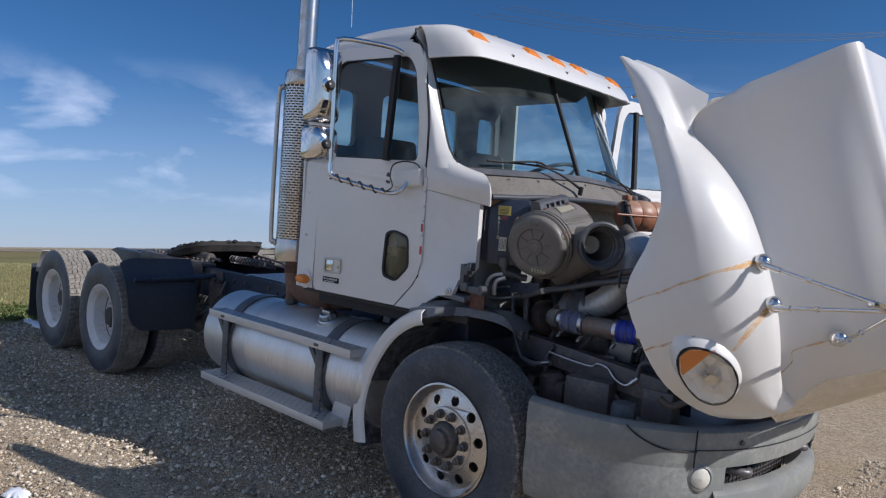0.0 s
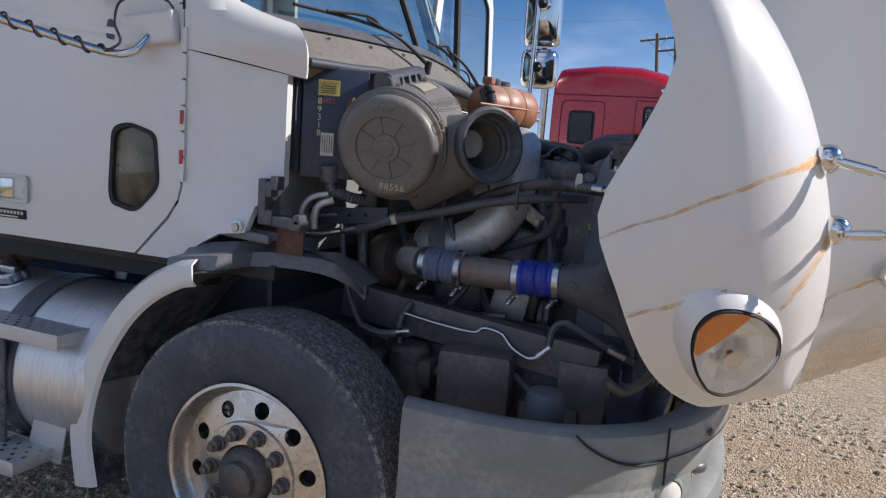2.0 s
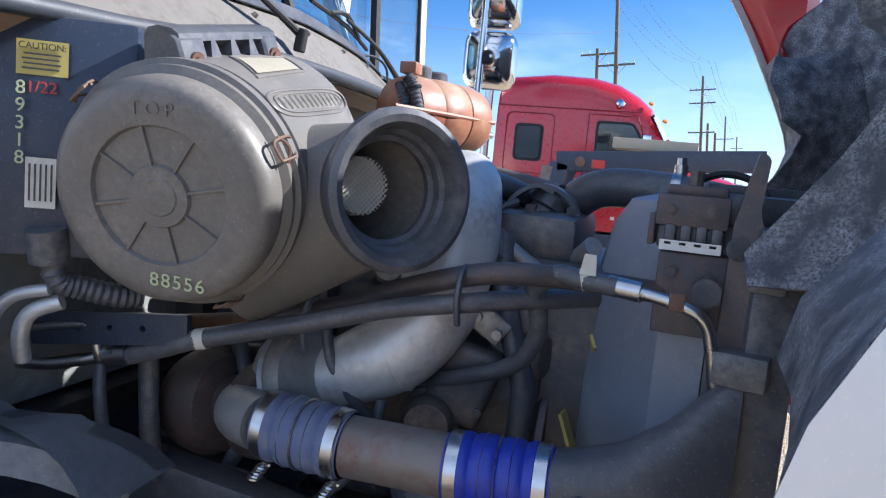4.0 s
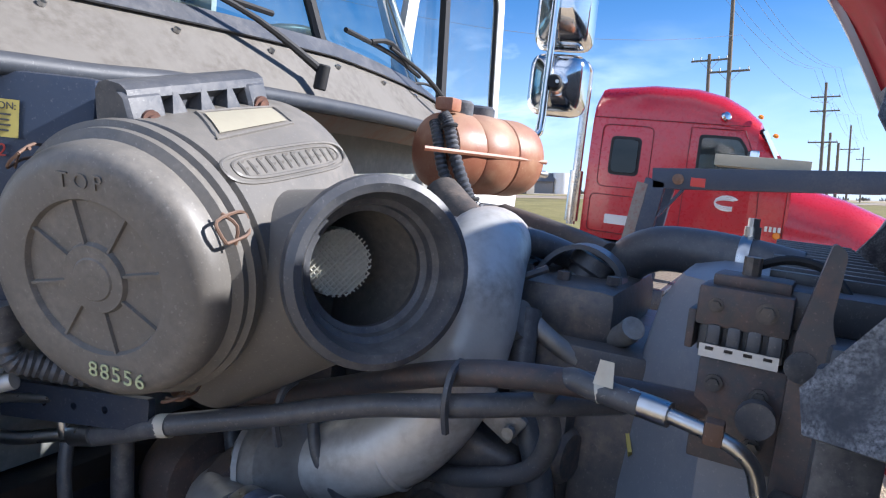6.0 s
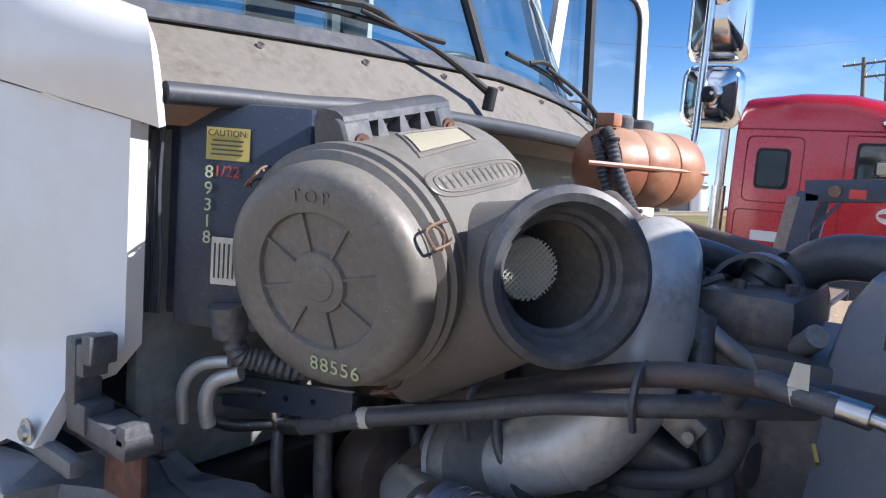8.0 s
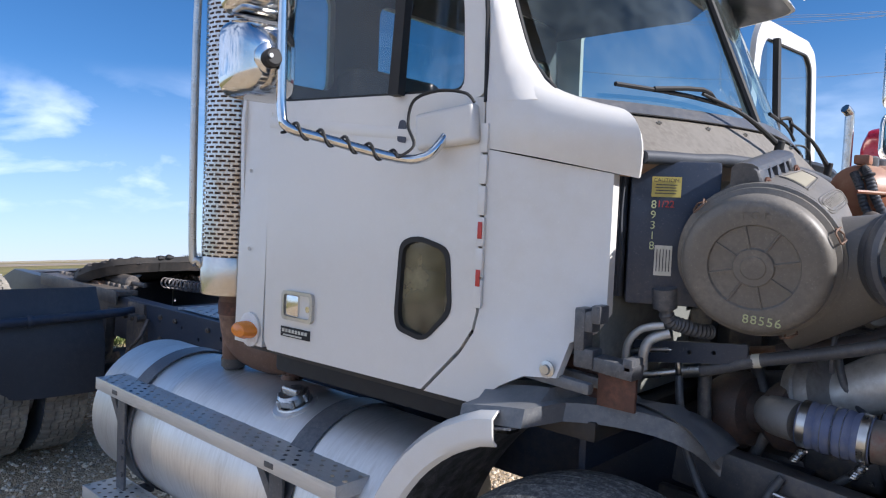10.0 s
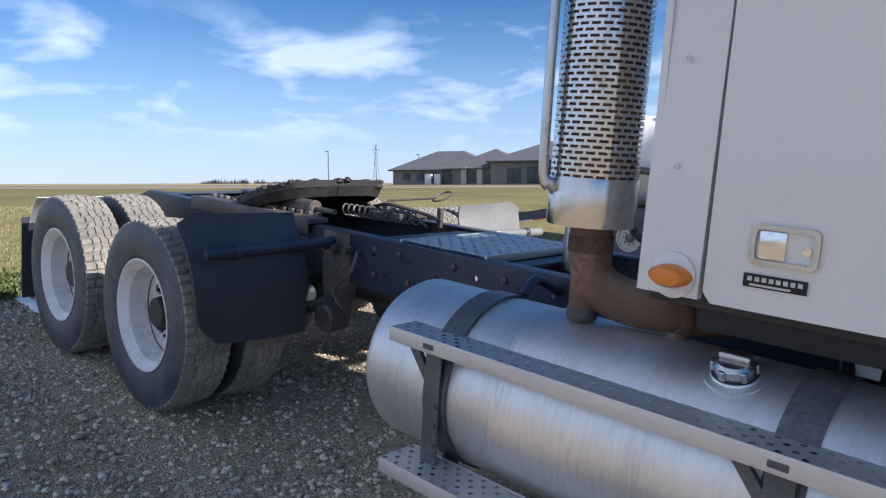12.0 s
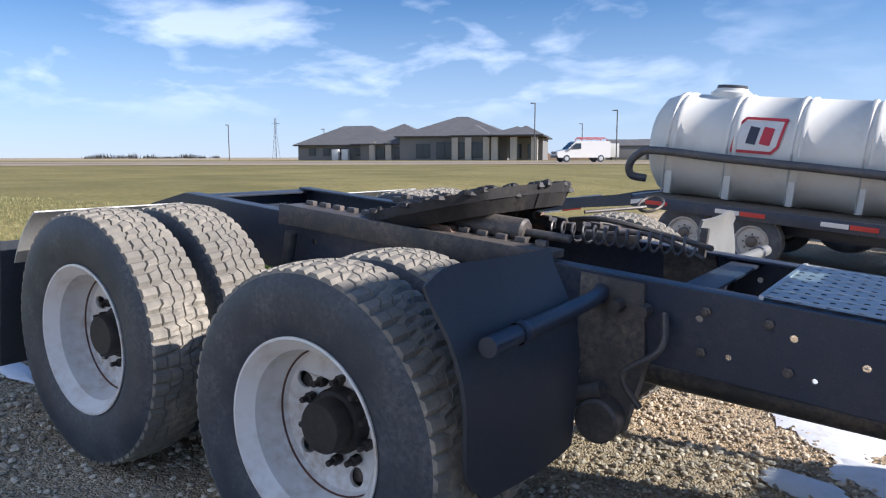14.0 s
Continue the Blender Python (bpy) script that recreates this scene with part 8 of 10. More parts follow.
for t_, r_ in ((0.030, 0.040), (0.095, 0.038)):
    part("neck_clamp", L([(r_, -0.006), (r_ + 0.003, -0.005), (r_ + 0.003, 0.005), (r_, 0.006)], NK + NKD * t_, NKD, 24), STEEL, en)
part("neck_flange", L([(0.03, -0.012), (0.056, -0.010), (0.056, 0.0), (0.03, 0.002)], Vector((0.575, -0.125, 1.475)), (0.75, 0.1, -0.5), 22, True), TURBO, en)
loop_ = resample([(0.556, -0.13, 1.485), (0.575, -0.13, 1.545), (0.61, -0.125, 1.592), (0.655, -0.12, 1.610), (0.70, -0.11, 1.598), (0.732, -0.10, 1.565), (0.738, -0.10, 1.51), (0.728, -0.10, 1.44)], 26)
part("lifting_bracket", sheet(bmesh.new(), [[p + Vector((0, dy, 0)) for p in loop_] for dy in (0.0, 0.02, 0.04, 0.052)], 0.009), LEDGE, en, "black looped strap bracket")
bm = P(rounded([(0.675, 1.405), (0.712, 1.405), (0.722, 1.53), (0.708, 1.548), (0.688, 1.545), (0.682, 1.50)], 0.008), [[(0.688 + 0.002 * k, 1.425 + 0.030 * k), (0.702 + 0.002 * k, 1.425 + 0.030 * k), (0.702 + 0.002 * k, 1.440 + 0.030 * k), (0.688 + 0.002 * k, 1.440 + 0.030 * k)] for k in range(3)], lambda a, b: Vector((a, -0.165, b)), (0, 0.008, 0))
part("slotted_link", bm, GREASE, en)
for x_, z_ in ((0.560, 1.497), (0.730, 1.452), (0.715, 1.535)):
    put_bolt((x_, -0.14, z_), en, 0.8)
for pts, r_ in (([(0.50, -0.02, 1.57), (0.56, -0.04, 1.555), (0.60, -0.05, 1.53), (0.63, -0.14, 1.50), (0.64, -0.19, 1.46)], 0.008), ([(0.44, -0.10, 1.575), (0.50, -0.16, 1.57), (0.55, -0.18, 1.53), (0.56, -0.20, 1.47), (0.60, -0.22, 1.42)], 0.007), ([(0.66, -0.02, 1.57), (0.70, -0.06, 1.54), (0.71, -0.14, 1.50), (0.70, -0.18, 1.44), (0.66, -0.22, 1.40)], 0.009), ([(0.40, 0.05, 1.59), (0.50, 0.08, 1.60), (0.62, 0.10, 1.585), (0.70, 0.14, 1.56)], 0.010)):
    part("wiring_loom", T(pts, r_, 8, 5), HOSE, en)
bm = T([(0.30, 0.02, 1.66), (0.40, -0.05, 1.61), (0.52, -0.12, 1.57)], 0.045, 16, 5)
tube(bm, [(0.38, 0.20, 1.62), (0.55, 0.10, 1.60), (0.68, 0.02, 1.58)], 0.03, 12, 5)
pieces("breather_pipe", bm, GREASE, en)
bm = bmesh.new()
box(bm, (0.42, -0.13, 1.545), (0.28, 0.20, 0.03), (0, 0, 0), 0.01)
for k in range(9):
    box(bm, (0.31 + 0.028 * k, -0.13, 1.565), (0.010, 0.18, 0.014), bevel=0.003)
for k in range(6):
    tube(bm, [(0.30 + 0.05 * k, -0.24, 1.50), (0.33 + 0.05 * k, -0.26, 1.54), (0.38 + 0.05 * k, -0.22, 1.57)], 0.007, 6, 4)
pieces("valve_cover_rib", bm, DARK, en)

# clutter on the engine's near flank
for pts, r_, m_, nm in (
    ([(0.62, -0.26, 1.50), (0.63, -0.30, 1.42), (0.66, -0.33, 1.34), (0.70, -0.34, 1.22), (0.69, -0.34, 1.08)], 0.022, HOSE, "vacuum_hose"),
    ([(0.54, -0.24, 1.52), (0.60, -0.26, 1.50), (0.66, -0.26, 1.46), (0.72, -0.24, 1.42)], 0.016, TURBO, "water_pipe"),
    ([(0.66, -0.12, 1.47), (0.72, -0.16, 1.46), (0.76, -0.20, 1.47), (0.79, -0.24, 1.50)], 0.020, TURBO, "water_pipe"),
    ([(0.10, -0.42, 1.30), (0.16, -0.45, 1.24), (0.20, -0.47, 1.12), (0.16, -0.48, 1.0), (0.10, -0.48, 0.92)], 0.016, HOSE, "oil_hose"),
    ([(0.47, -0.47, 1.20), (0.46, -0.49, 1.12), (0.42, -0.50, 1.05), (0.36, -0.50, 0.99)], 0.010, HOSE, "oil_hose"),
    ([(0.36, -0.49, 1.32), (0.38, -0.50, 1.26), (0.42, -0.49, 1.20), (0.46, -0.46, 1.15)], 0.010, HOSE, "oil_hose"),
    ([(0.30, -0.30, 1.60), (0.42, -0.22, 1.61), (0.55, -0.10, 1.60), (0.64, 0.02, 1.56)], 0.026, HOSE, "breather_hose"),
    ([(0.28, -0.20, 1.57), (0.40, -0.16, 1.575), (0.52, -0.05, 1.58), (0.60, 0.10, 1.55)], 0.014, SEAM, "wire_loom"),
    ([(0.55, -0.62, 0.90), (0.66, -0.60, 0.84), (0.74, -0.60, 0.78), (0.84, -0.62, 0.74)], 0.014, HOSE, "steering_hose"),
    ([(0.28, -0.60, 1.02), (0.25, -0.62, 0.95), (0.27, -0.64, 0.86), (0.33, -0.64, 0.80)], 0.012, HOSE, "steering_hose"),
):
    part(nm, T(pts, r_, 12, 6), m_, en)
for c, ax, r_, h_, m_ in (((0.53, -0.27, 1.46), (0.9, -0.2, 0.3), 0.045, 0.10, TURBO), ((0.40, -0.30, 1.42), (0.3, -1, 0.1), 0.040, 0.06, TURBO), ((0.52, -0.33, 1.14), (0.2, -1, 0), 0.060, 0.07, DARK), ((0.20, -0.36, 1.36), (0, -1, 0.2), 0.030, 0.05, RUSTDARK), ((0.68, -0.28, 1.28), (1, -0.2, 0), 0.055, 0.05, DARK)):
    part("pipe_flange", L([(r_ * 0.6, 0), (r_, 0.004), (r_, h_ * 0.3), (r_ * 0.85, h_ * 0.36), (r_ * 0.85, h_ * 0.8), (r_ * 0.7, h_), (0, h_)], c, ax, 24, True), m_, en)
# castings below z = 1.3 take the darker metal
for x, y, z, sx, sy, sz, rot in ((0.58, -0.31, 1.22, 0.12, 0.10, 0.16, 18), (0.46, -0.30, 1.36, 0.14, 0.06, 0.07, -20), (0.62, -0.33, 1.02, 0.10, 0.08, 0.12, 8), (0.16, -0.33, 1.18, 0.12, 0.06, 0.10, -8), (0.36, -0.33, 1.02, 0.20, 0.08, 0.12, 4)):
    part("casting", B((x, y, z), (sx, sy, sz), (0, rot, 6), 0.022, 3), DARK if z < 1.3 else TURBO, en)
    for dx, dz in ((-0.35, 0.3), (0.35, -0.3)):
        put_bolt((x + dx * sx, y - sy / 2 - 0.001, z + dz * sz), en, 0.6)

# radiator, shroud and top hose
rd = new("radiator"); rd.parent = truck
rd["label"] = "radiator with a dusty grey fan shroud"
GREY = surface("dusty_grey_shroud", (0.21, 0.23, 0.27), (0.33, 0.335, 0.35), 0.42, 0, 5, 50, 0.8, 0.14, 0.08, 80, dust=0.25, dust_color=(0.33, 0.34, 0.35))
bm = bmesh.new()
prof_ = [(0.770, 0.86), (0.778, 1.25), (0.800, 1.44), (0.822, 1.55), (0.850, 1.598), (0.90, 1.612), (0.99, 1.615)]
sheet(bm, [[(x_ + dx, y, z_) for x_, z_ in prof_] for y, dx in ((0.42, 0.0), (0.1, 0.0), (-0.20, 0.0), (-0.245, 0.008), (-0.27, 0.035), (-0.36, 0.115), (-0.42, 0.150))], 0.008)
sheet(bm, [[(0.925, -0.42, z), (1.0, -0.43, z)] for z in np.linspace(0.86, 1.58, 6)], 0.008)
part("shroud", bm, GREY, rd)
bm = bmesh.new()
rows_ = []
for a in np.linspace(0.2, math.pi - 0.2, 17):
    c_, s_ = math.cos(a), math.sin(a)
    rows_.append([(0.795, 0.08 + 0.30 * c_, 1.12 + 0.30 * s_), (0.74, 0.08 + 0.285 * c_, 1.12 + 0.285 * s_), (0.735, 0.08 + 0.275 * c_, 1.12 + 0.275 * s_)])
sheet(bm, rows_, 0.006)
part("fan_ring", bm, GREY, rd)
bm = bmesh.new()
for k in range(8):
    a = 2 * math.pi * k / 8
    d = Vector((0, math.cos(a), math.sin(a))); e = Vector((0, -math.sin(a), math.cos(a)))
    o_ = Vector((0.77, -0.02, 1.12))
    sheet(bm, [[o_ + d * 0.08 - e * 0.03, o_ + d * 0.08 + e * 0.03 + Vector((0.03, 0, 0))], [o_ + d * 0.32 - e * 0.07, o_ + d * 0.32 + e * 0.05 + Vector((0.045, 0, 0))]], 0.006)
pieces("fan_blade", bm, YELLOW, rd, "yellowed fan blades")
bm = bmesh.new()
box(bm, (1.06, 0, 1.20), (0.12, 0.86, 0.76), bevel=0.01)
box(bm, (1.05, 0, 1.60), (0.15, 0.90, 0.05), bevel=0.012)
for k in range(12):
    box(bm, (1.05, -0.38 + 0.069 * k, 1.63), (0.15, 0.012, 0.018), bevel=0.002)
part("core", bm, BLACK, rd)
part("side_arm", B((1.08, -0.50, 1.22), (0.07, 0.08, 0.72), (0, 0, 0), 0.01), BLACK, rd)
bm = T([(0.70, 0.05, 1.38), (0.69, 0.05, 1.47), (0.705, 0.05, 1.56), (0.76, 0.03, 1.605), (0.84, 0.01, 1.615), (0.94, -0.01, 1.61), (1.02, -0.02, 1.60)], 0.044, 20, 8)
part("top_hose", bm, HOSE, rd)
part("hose_clamp", L([(0.046, -0.01), (0.048, 0), (0.046, 0.01)], (0.93, -0.01, 1.611), (1, -0.1, 0), 24), STEEL, rd)
bm = bmesh.new()
cyl(bm, (0.935, -0.005, 1.64), (0.935, -0.005, 1.675), 0.014, 12)
cyl(bm, (0.935, -0.005, 1.675), (0.935, -0.005, 1.69), 0.010, 8)
part("bleed_valve", bm, STEEL, rd)

# block bracket on the shroud's corner
fb = new("mount_block"); fb.parent = truck
fb["label"] = "black rubber isolator block bolted to the radiator"
bm = bmesh.new()
box(bm, (0.956, -0.440, 1.592), (0.108, 0.07, 0.050), (0, 0, -4), 0.005)
box(bm, (0.960, -0.430, 1.624), (0.09, 0.06, 0.016), (0, 0, -4), 0.005)
box(bm, (0.965, -0.445, 1.462), (0.104, 0.05, 0.130), (0, 0, -4), 0.005)
box(bm, (0.898, -0.440, 1.560), (0.010, 0.06, 0.05), (0, 0, -4), 0.003)
pieces("bracket_block", bm, FLAKED, fb)
bm = bmesh.new()
for k in range(4):
    box(bm, (0.925 + 0.023 * k, -0.462, 1.556), (0.017, 0.03, 0.030), (0, 0, -4), 0.006)
box(bm, (0.956, -0.44, 1.552), (0.10, 0.04, 0.04), (0, 0, -4), 0.004)
pieces("rubber_isolator", bm, HOSE, fb)
bm = P([(0.910, 1.530), (1.0, 1.530), (1.0, 1.546), (0.910, 1.546)], [[(0.917 + 0.022 * k, 1.539), (0.927 + 0.022 * k, 1.539), (0.927 + 0.022 * k, 1.5435), (0.917 + 0.022 * k, 1.5435)] for k in range(4)], lambda a, b: Vector((a, -0.484 - 0.1 * (a - 0.955), b)), (0, 0.003, 0))
part("steel_comb", bm, ALU, fb, "bright slotted steel strip")
bm = bmesh.new()
for x, z, r_ in ((0.922, 1.594, 0.009), (0.980, 1.594, 0.013), (0.932, 1.498, 0.011), (0.985, 1.492, 0.011), (0.985, 1.43, 0.011)):
    y = -0.474 - 0.07 * (x - 0.956)
    cyl(bm, (x, y, z), (x, y - 0.003, z), r_ * 1.0, 14)
    cyl(bm, (x, y - 0.003, z), (x, y - 0.010, z), r_ * 0.7, 6)
cyl(bm, (0.955, -0.43, 1.632), (0.955, -0.43, 1.655), 0.011, 8)
pieces("bolt", bm, GREASE, fb)
# side arm with its hood bolt
bm = P(rounded([(1.005, 1.10), (1.09, 1.10), (1.075, 1.52), (1.045, 1.60), (1.050, 1.68), (1.035, 1.69), (1.012, 1.58)], 0.012), [], lambda a, b: Vector((a, -0.50 - 0.25 * (a - 1.0), b)), (0, 0.02, 0))
part("side_plate", bm, FLAKED, fb)
part("plug", L([(0.018, 0), (0.018, 0.004), (0, 0.006)], (1.022, -0.508, 1.545), (0.2, -1, 0), 20), HOSE, fb)
part("knob_plate", B((1.060, -0.575, 1.530), (0.055, 0.04, 0.075), (0, 0, -14), 0.012), BLACK, fb)
part("latch_box", B((1.045, -0.54, 1.375), (0.075, 0.05, 0.05), (0, 0, -14), 0.006), BLACK, fb)
part("lower_boss", C((0.985, -0.50, 1.475), (0.985, -0.52, 1.475), 0.022, 16), BLACK, fb)
bm = T([(0.955, -0.40, 1.64), (1.0, -0.39, 1.655), (1.05, -0.40, 1.64), (1.09, -0.44, 1.57), (1.10, -0.46, 1.5)], 0.006, 8)
part("wiring", bm, SEAM, fb)
part("round_knob", L([(0.026, 0), (0.026, 0.004), (0.019, 0.006), (0.019, 0.016), (0.015, 0.019), (0, 0.019)], (1.056, -0.597, 1.535), (0.2, -1, 0.05), 22), STEEL, fb, "bright round bolt head")

# orange coolant bottle
ct = new("coolant_bottle"); ct.parent = truck
ct["label"] = "dusty orange translucent coolant bottle with black caps"
TC = Vector((0.262, 0.185, 1.758))
bm = bmesh.new()
prof_ = [(0.0, -0.245), (0.06, -0.24), (0.088, -0.215), (0.098, -0.17), (0.097, -0.105), (0.094, -0.10), (0.097, -0.095), (0.10, -0.02), (0.098, 0.05), (0.095, 0.055), (0.098, 0.06), (0.099, 0.14), (0.092, 0.19), (0.07, 0.222), (0.0, 0.23)]
lathe(bm, [(r_ * 0.97, h_ * 0.70) for r_, h_ in prof_], TC + Vector((0.03, 0.05, 0)), (0.38, 0.92, 0.0), 40)
part("bottle", bm, COOLANT, ct)
bm = bmesh.new()
tube(bm, [TC + Vector((0.015, -0.23, 0.0)), TC + Vector((0.096, -0.04, 0.0)), TC + Vector((0.165, 0.15, 0.0))], 0.006, 6, 2)
part("mould_seam", bm, COOLANT, ct)
for dy, r_ in ((-0.03, 0.030), (0.09, 0.036)):
    part("cap", L([(r_, 0), (r_, 0.028), (r_ * 0.8, 0.034), (0, 0.034)], TC + Vector((0.0, dy, 0.088)), (0, 0, 1), 18), BLACK, ct)
part("neck", B(TC + Vector((0.0, -0.10, 0.105)), (0.045, 0.05, 0.03), bevel=0.006), COOLANT, ct)
bm = T([(0.268, 0.05, 1.838), (0.285, 0.05, 1.815), (0.31, 0.05, 1.743), (0.35, 0.05, 1.665), (0.372, 0.05, 1.642), (0.46, 0.05, 1.612), (0.548, 0.05, 1.589), (0.62, 0.05, 1.572), (0.70, 0.06, 1.55)], 0.015, 12, 14, ribs=0.0025)
part("corrugated_hose", bm, HOSE, ct, "black corrugated hose")
bm = T([(0.245, 0.06, 1.82), (0.265, 0.045, 1.78), (0.282, 0.045, 1.72), (0.318, 0.045, 1.65), (0.325, 0.045, 1.58), (0.33, 0.06, 1.52)], 0.014, 12, 12, ribs=0.0025)
part("overflow_hose", bm, HOSE, ct, "black corrugated hose")
for z in (1.812, 1.655):
    part("hose_tie", L([(0.019, -0.004), (0.021, 0), (0.019, 0.004)], (0.286 if z > 1.7 else 0.357, 0.05, z), (0.3, 0, -0.9), 16), SEAM, ct)
bm = B(TC + Vector((0.10, 0.17, -0.035)), (0.03, 0.06, 0.035), bevel=0.008)
cyl(bm, TC + Vector((0.11, 0.20, -0.03)), TC + Vector((0.13, 0.27, -0.03)), 0.010, 10)
part("level_sensor", bm, STEEL, ct)
bm = bmesh.new()
box(bm, TC + Vector((0.02, 0.0, -0.13)), (0.10, 0.30, 0.02), bevel=0.004)
box(bm, TC + Vector((0.06, -0.02, -0.20)), (0.02, 0.12, 0.14), (0, 15, 0), 0.004)
pieces("bottle_bracket", bm, GREASE, ct)

# frame horn, steering gear and lines below the engine
lo = new("front_frame"); lo.parent = truck
lo["label"] = "grimy frame horn with steering gear and brake lines"
bm = bmesh.new()
box(bm, (0.47, -0.56, 0.945), (0.95, 0.07, 0.13), (0, 6, 0), 0.012)
box(bm, (0.40, -0.52, 0.72), (0.95, 0.03, 0.30), (0, 2, 0), 0.006)
box(bm, (0.90, -0.56, 0.80), (0.16, 0.10, 0.22), bevel=0.01)
box(bm, (0.80, -0.62, 0.70), (0.20, 0.02, 0.12), bevel=0.01)
pieces("frame_horn", bm, DARK, lo)
bm = bmesh.new()
lathe(bm, [(0.05, 0), (0.07, 0.01), (0.07, 0.16), (0.05, 0.18)], (0.30, -0.62, 0.70), (0, 0, 1), 20, True, True)
box(bm, (0.32, -0.60, 0.79), (0.16, 0.14, 0.10), bevel=0.02)
cyl(bm, (0.16, -0.64, 0.75), (0.42, -0.62, 0.80), 0.022, 12)
cyl(bm, (0.05, -0.72, 0.62), (0.5, -0.62, 0.60), 0.02, 12)
for k in range(4):
    box(bm, (0.10 + 0.08 * k, -0.62, 0.84 - 0.03 * (k % 2)), (0.05, 0.07, 0.06), (0, 10 * k, 0), 0.008)
for k in range(5):
    cyl(bm, (0.52 + 0.09 * k, -0.536, 0.70 + 0.03 * (k % 2)), (0.52 + 0.09 * k, -0.55, 0.70 + 0.03 * (k % 2)), 0.012, 8)
pieces("steering_gear", bm, GREASE, lo)
bm = bmesh.new()
tube(bm, [(0.27, -0.63, 0.985), (0.40, -0.62, 0.965), (0.52, -0.61, 0.955), (0.56, -0.61, 0.975), (0.62, -0.61, 0.965), (0.66, -0.61, 0.925), (0.72, -0.61, 0.90), (0.77, -0.60, 0.925), (0.79, -0.59, 0.96)], 0.006, 8, 6)
part("steel_brake_line", bm, STEEL, lo)
bm = bmesh.new()
tube(bm, [(0.78, -0.60, 0.95), (0.79, -0.59, 1.01), (0.83, -0.585, 1.03), (0.90, -0.58, 1.0), (0.98, -0.57, 0.96), (1.05, -0.55, 0.93)], 0.012, 8, 6)
tube(bm, [(0.14, -0.69, 0.93), (0.22, -0.70, 0.92), (0.30, -0.70, 0.935)], 0.014, 8, 4)
pieces("brake_hose", bm, HOSE, lo)
bm = bmesh.new()
cyl(bm, (0.965, -0.575, 0.968), (1.02, -0.56, 0.945), 0.015, 10)
cyl(bm, (0.28, -0.70, 0.932), (0.33, -0.70, 0.945), 0.016, 10)
cyl(bm, (0.745, -0.605, 0.908), (0.785, -0.595, 0.945), 0.012, 8)
pieces("hose_end", bm, STEEL, lo)
part("spin_on_filter", L([(0.055, 0), (0.060, 0.01), (0.060, 0.14), (0.052, 0.165), (0.030, 0.172), (0, 0.172)], (0.83, -0.80, 0.70), (0, 0, 1), 28), surface("grey_blue_filter", (0.07, 0.085, 0.11), (0.12, 0.12, 0.13), 0.5, 0, 6, 30, 0.5, 0.1, 0.05, 60, dust=0.3), lo, "blue-grey washer pump cap")
bm = T([(1.0, -0.80, 0.93), (1.05, -0.78, 0.90), (1.10, -0.74, 0.93), (1.13, -0.70, 0.97)], 0.016, 10, 5)
part("pull_handle", bm, GREASE, lo)
bm = bmesh.new()
box(bm, (0.7, -0.02, 0.62), (0.7, 1.3, 0.02), bevel=0.0)
box(bm, (1.10, 0.0, 0.60), (0.10, 1.5, 0.22), bevel=0.02)
box(bm, (0.55, -0.62, 0.80), (0.25, 0.18, 0.22), (0, 0, 8), 0.03)
pieces("cross_beam", bm, DARK, lo)
RIMSIL = surface("chalky_silver_wheel", (0.48, 0.48, 0.47), (0.30, 0.24, 0.19), 0.55, 0.2, 8, 40, 0.8, 0.1, 0.05, 60)
REDSEAM = surface("deep_red_seam", (0.16, 0.006, 0.01), (0.12, 0.006, 0.01), 0.5, 0, 3, 20, 0.3, 0.05, 0)

# ---- tank trailer beside the truck ----
TRAILER = LOT @ Matrix.Translation((-4.40, 5.62, 0.03)) @ Matrix.Diagonal((0.89, 0.89, 0.89, 1)) @ Matrix.Translation((4.7, -6.2, 0))
tr_ = thing("tank_trailer", "black flatbed gooseneck trailer carrying a white liquid tank", "trailer", TRAILER)
DZ = 0.80
bm = bmesh.new()
box(bm, (-3.0, 7.42, DZ - 0.05), (6.6, 2.4, 0.04), bevel=0.005)
for y in (6.22, 8.62):
    box(bm, (-3.0, y, DZ - 0.09), (6.6, 0.06, 0.15), bevel=0.006)
for y in (6.9, 7.9):
    box(bm, (-2.9, y, DZ - 0.23), (6.2, 0.10, 0.24), bevel=0.006)
part("deck", bm, FRAME, tr_)
for k in range(14):
    part("deck_board", B((-3.0, 6.36 + 0.163 * k, DZ - 0.024), (6.5, 0.155, 0.012), bevel=0.002), WOOD, tr_)
bm = bmesh.new()
sheet(bm, [[(-6.3, y, DZ - 0.02), (-7.0, y, DZ - 0.16), (-7.75, y, DZ - 0.36)] for y in (6.22, 7.4, 8.62)], 0.05)
for y in (6.21, 8.63):
    sheet(bm, [[(-6.3, y, DZ + 0.0), (-7.0, y, DZ - 0.13), (-7.75, y, DZ - 0.33)], [(-6.3, y, DZ - 0.16), (-7.0, y, DZ - 0.28), (-7.75, y, DZ - 0.45)]], 0.04)
box(bm, (-7.76, 7.42, DZ - 0.36), (0.06, 2.4, 0.14), bevel=0.006)
part("beaver_tail", bm, FRAME, tr_)
k = 0
for x in np.arange(-7.6, 0.2, 0.30):
    z = DZ - 0.085 if x > -6.35 else DZ - 0.085 + (x + 6.35) * 0.235
    if (k // 2) % 2 == 0:
        part("tape", B((x + 0.15, 6.178, z), (0.29, 0.006, 0.055), (0, 0 if x > -6.35 else -13, 0), 0.001), REDTAPE if k % 2 else WHITETAPE, tr_)
    k += 1
TT = tyre_mesh("trailer_tyre", 0.37, 0.22, 0.20, False)
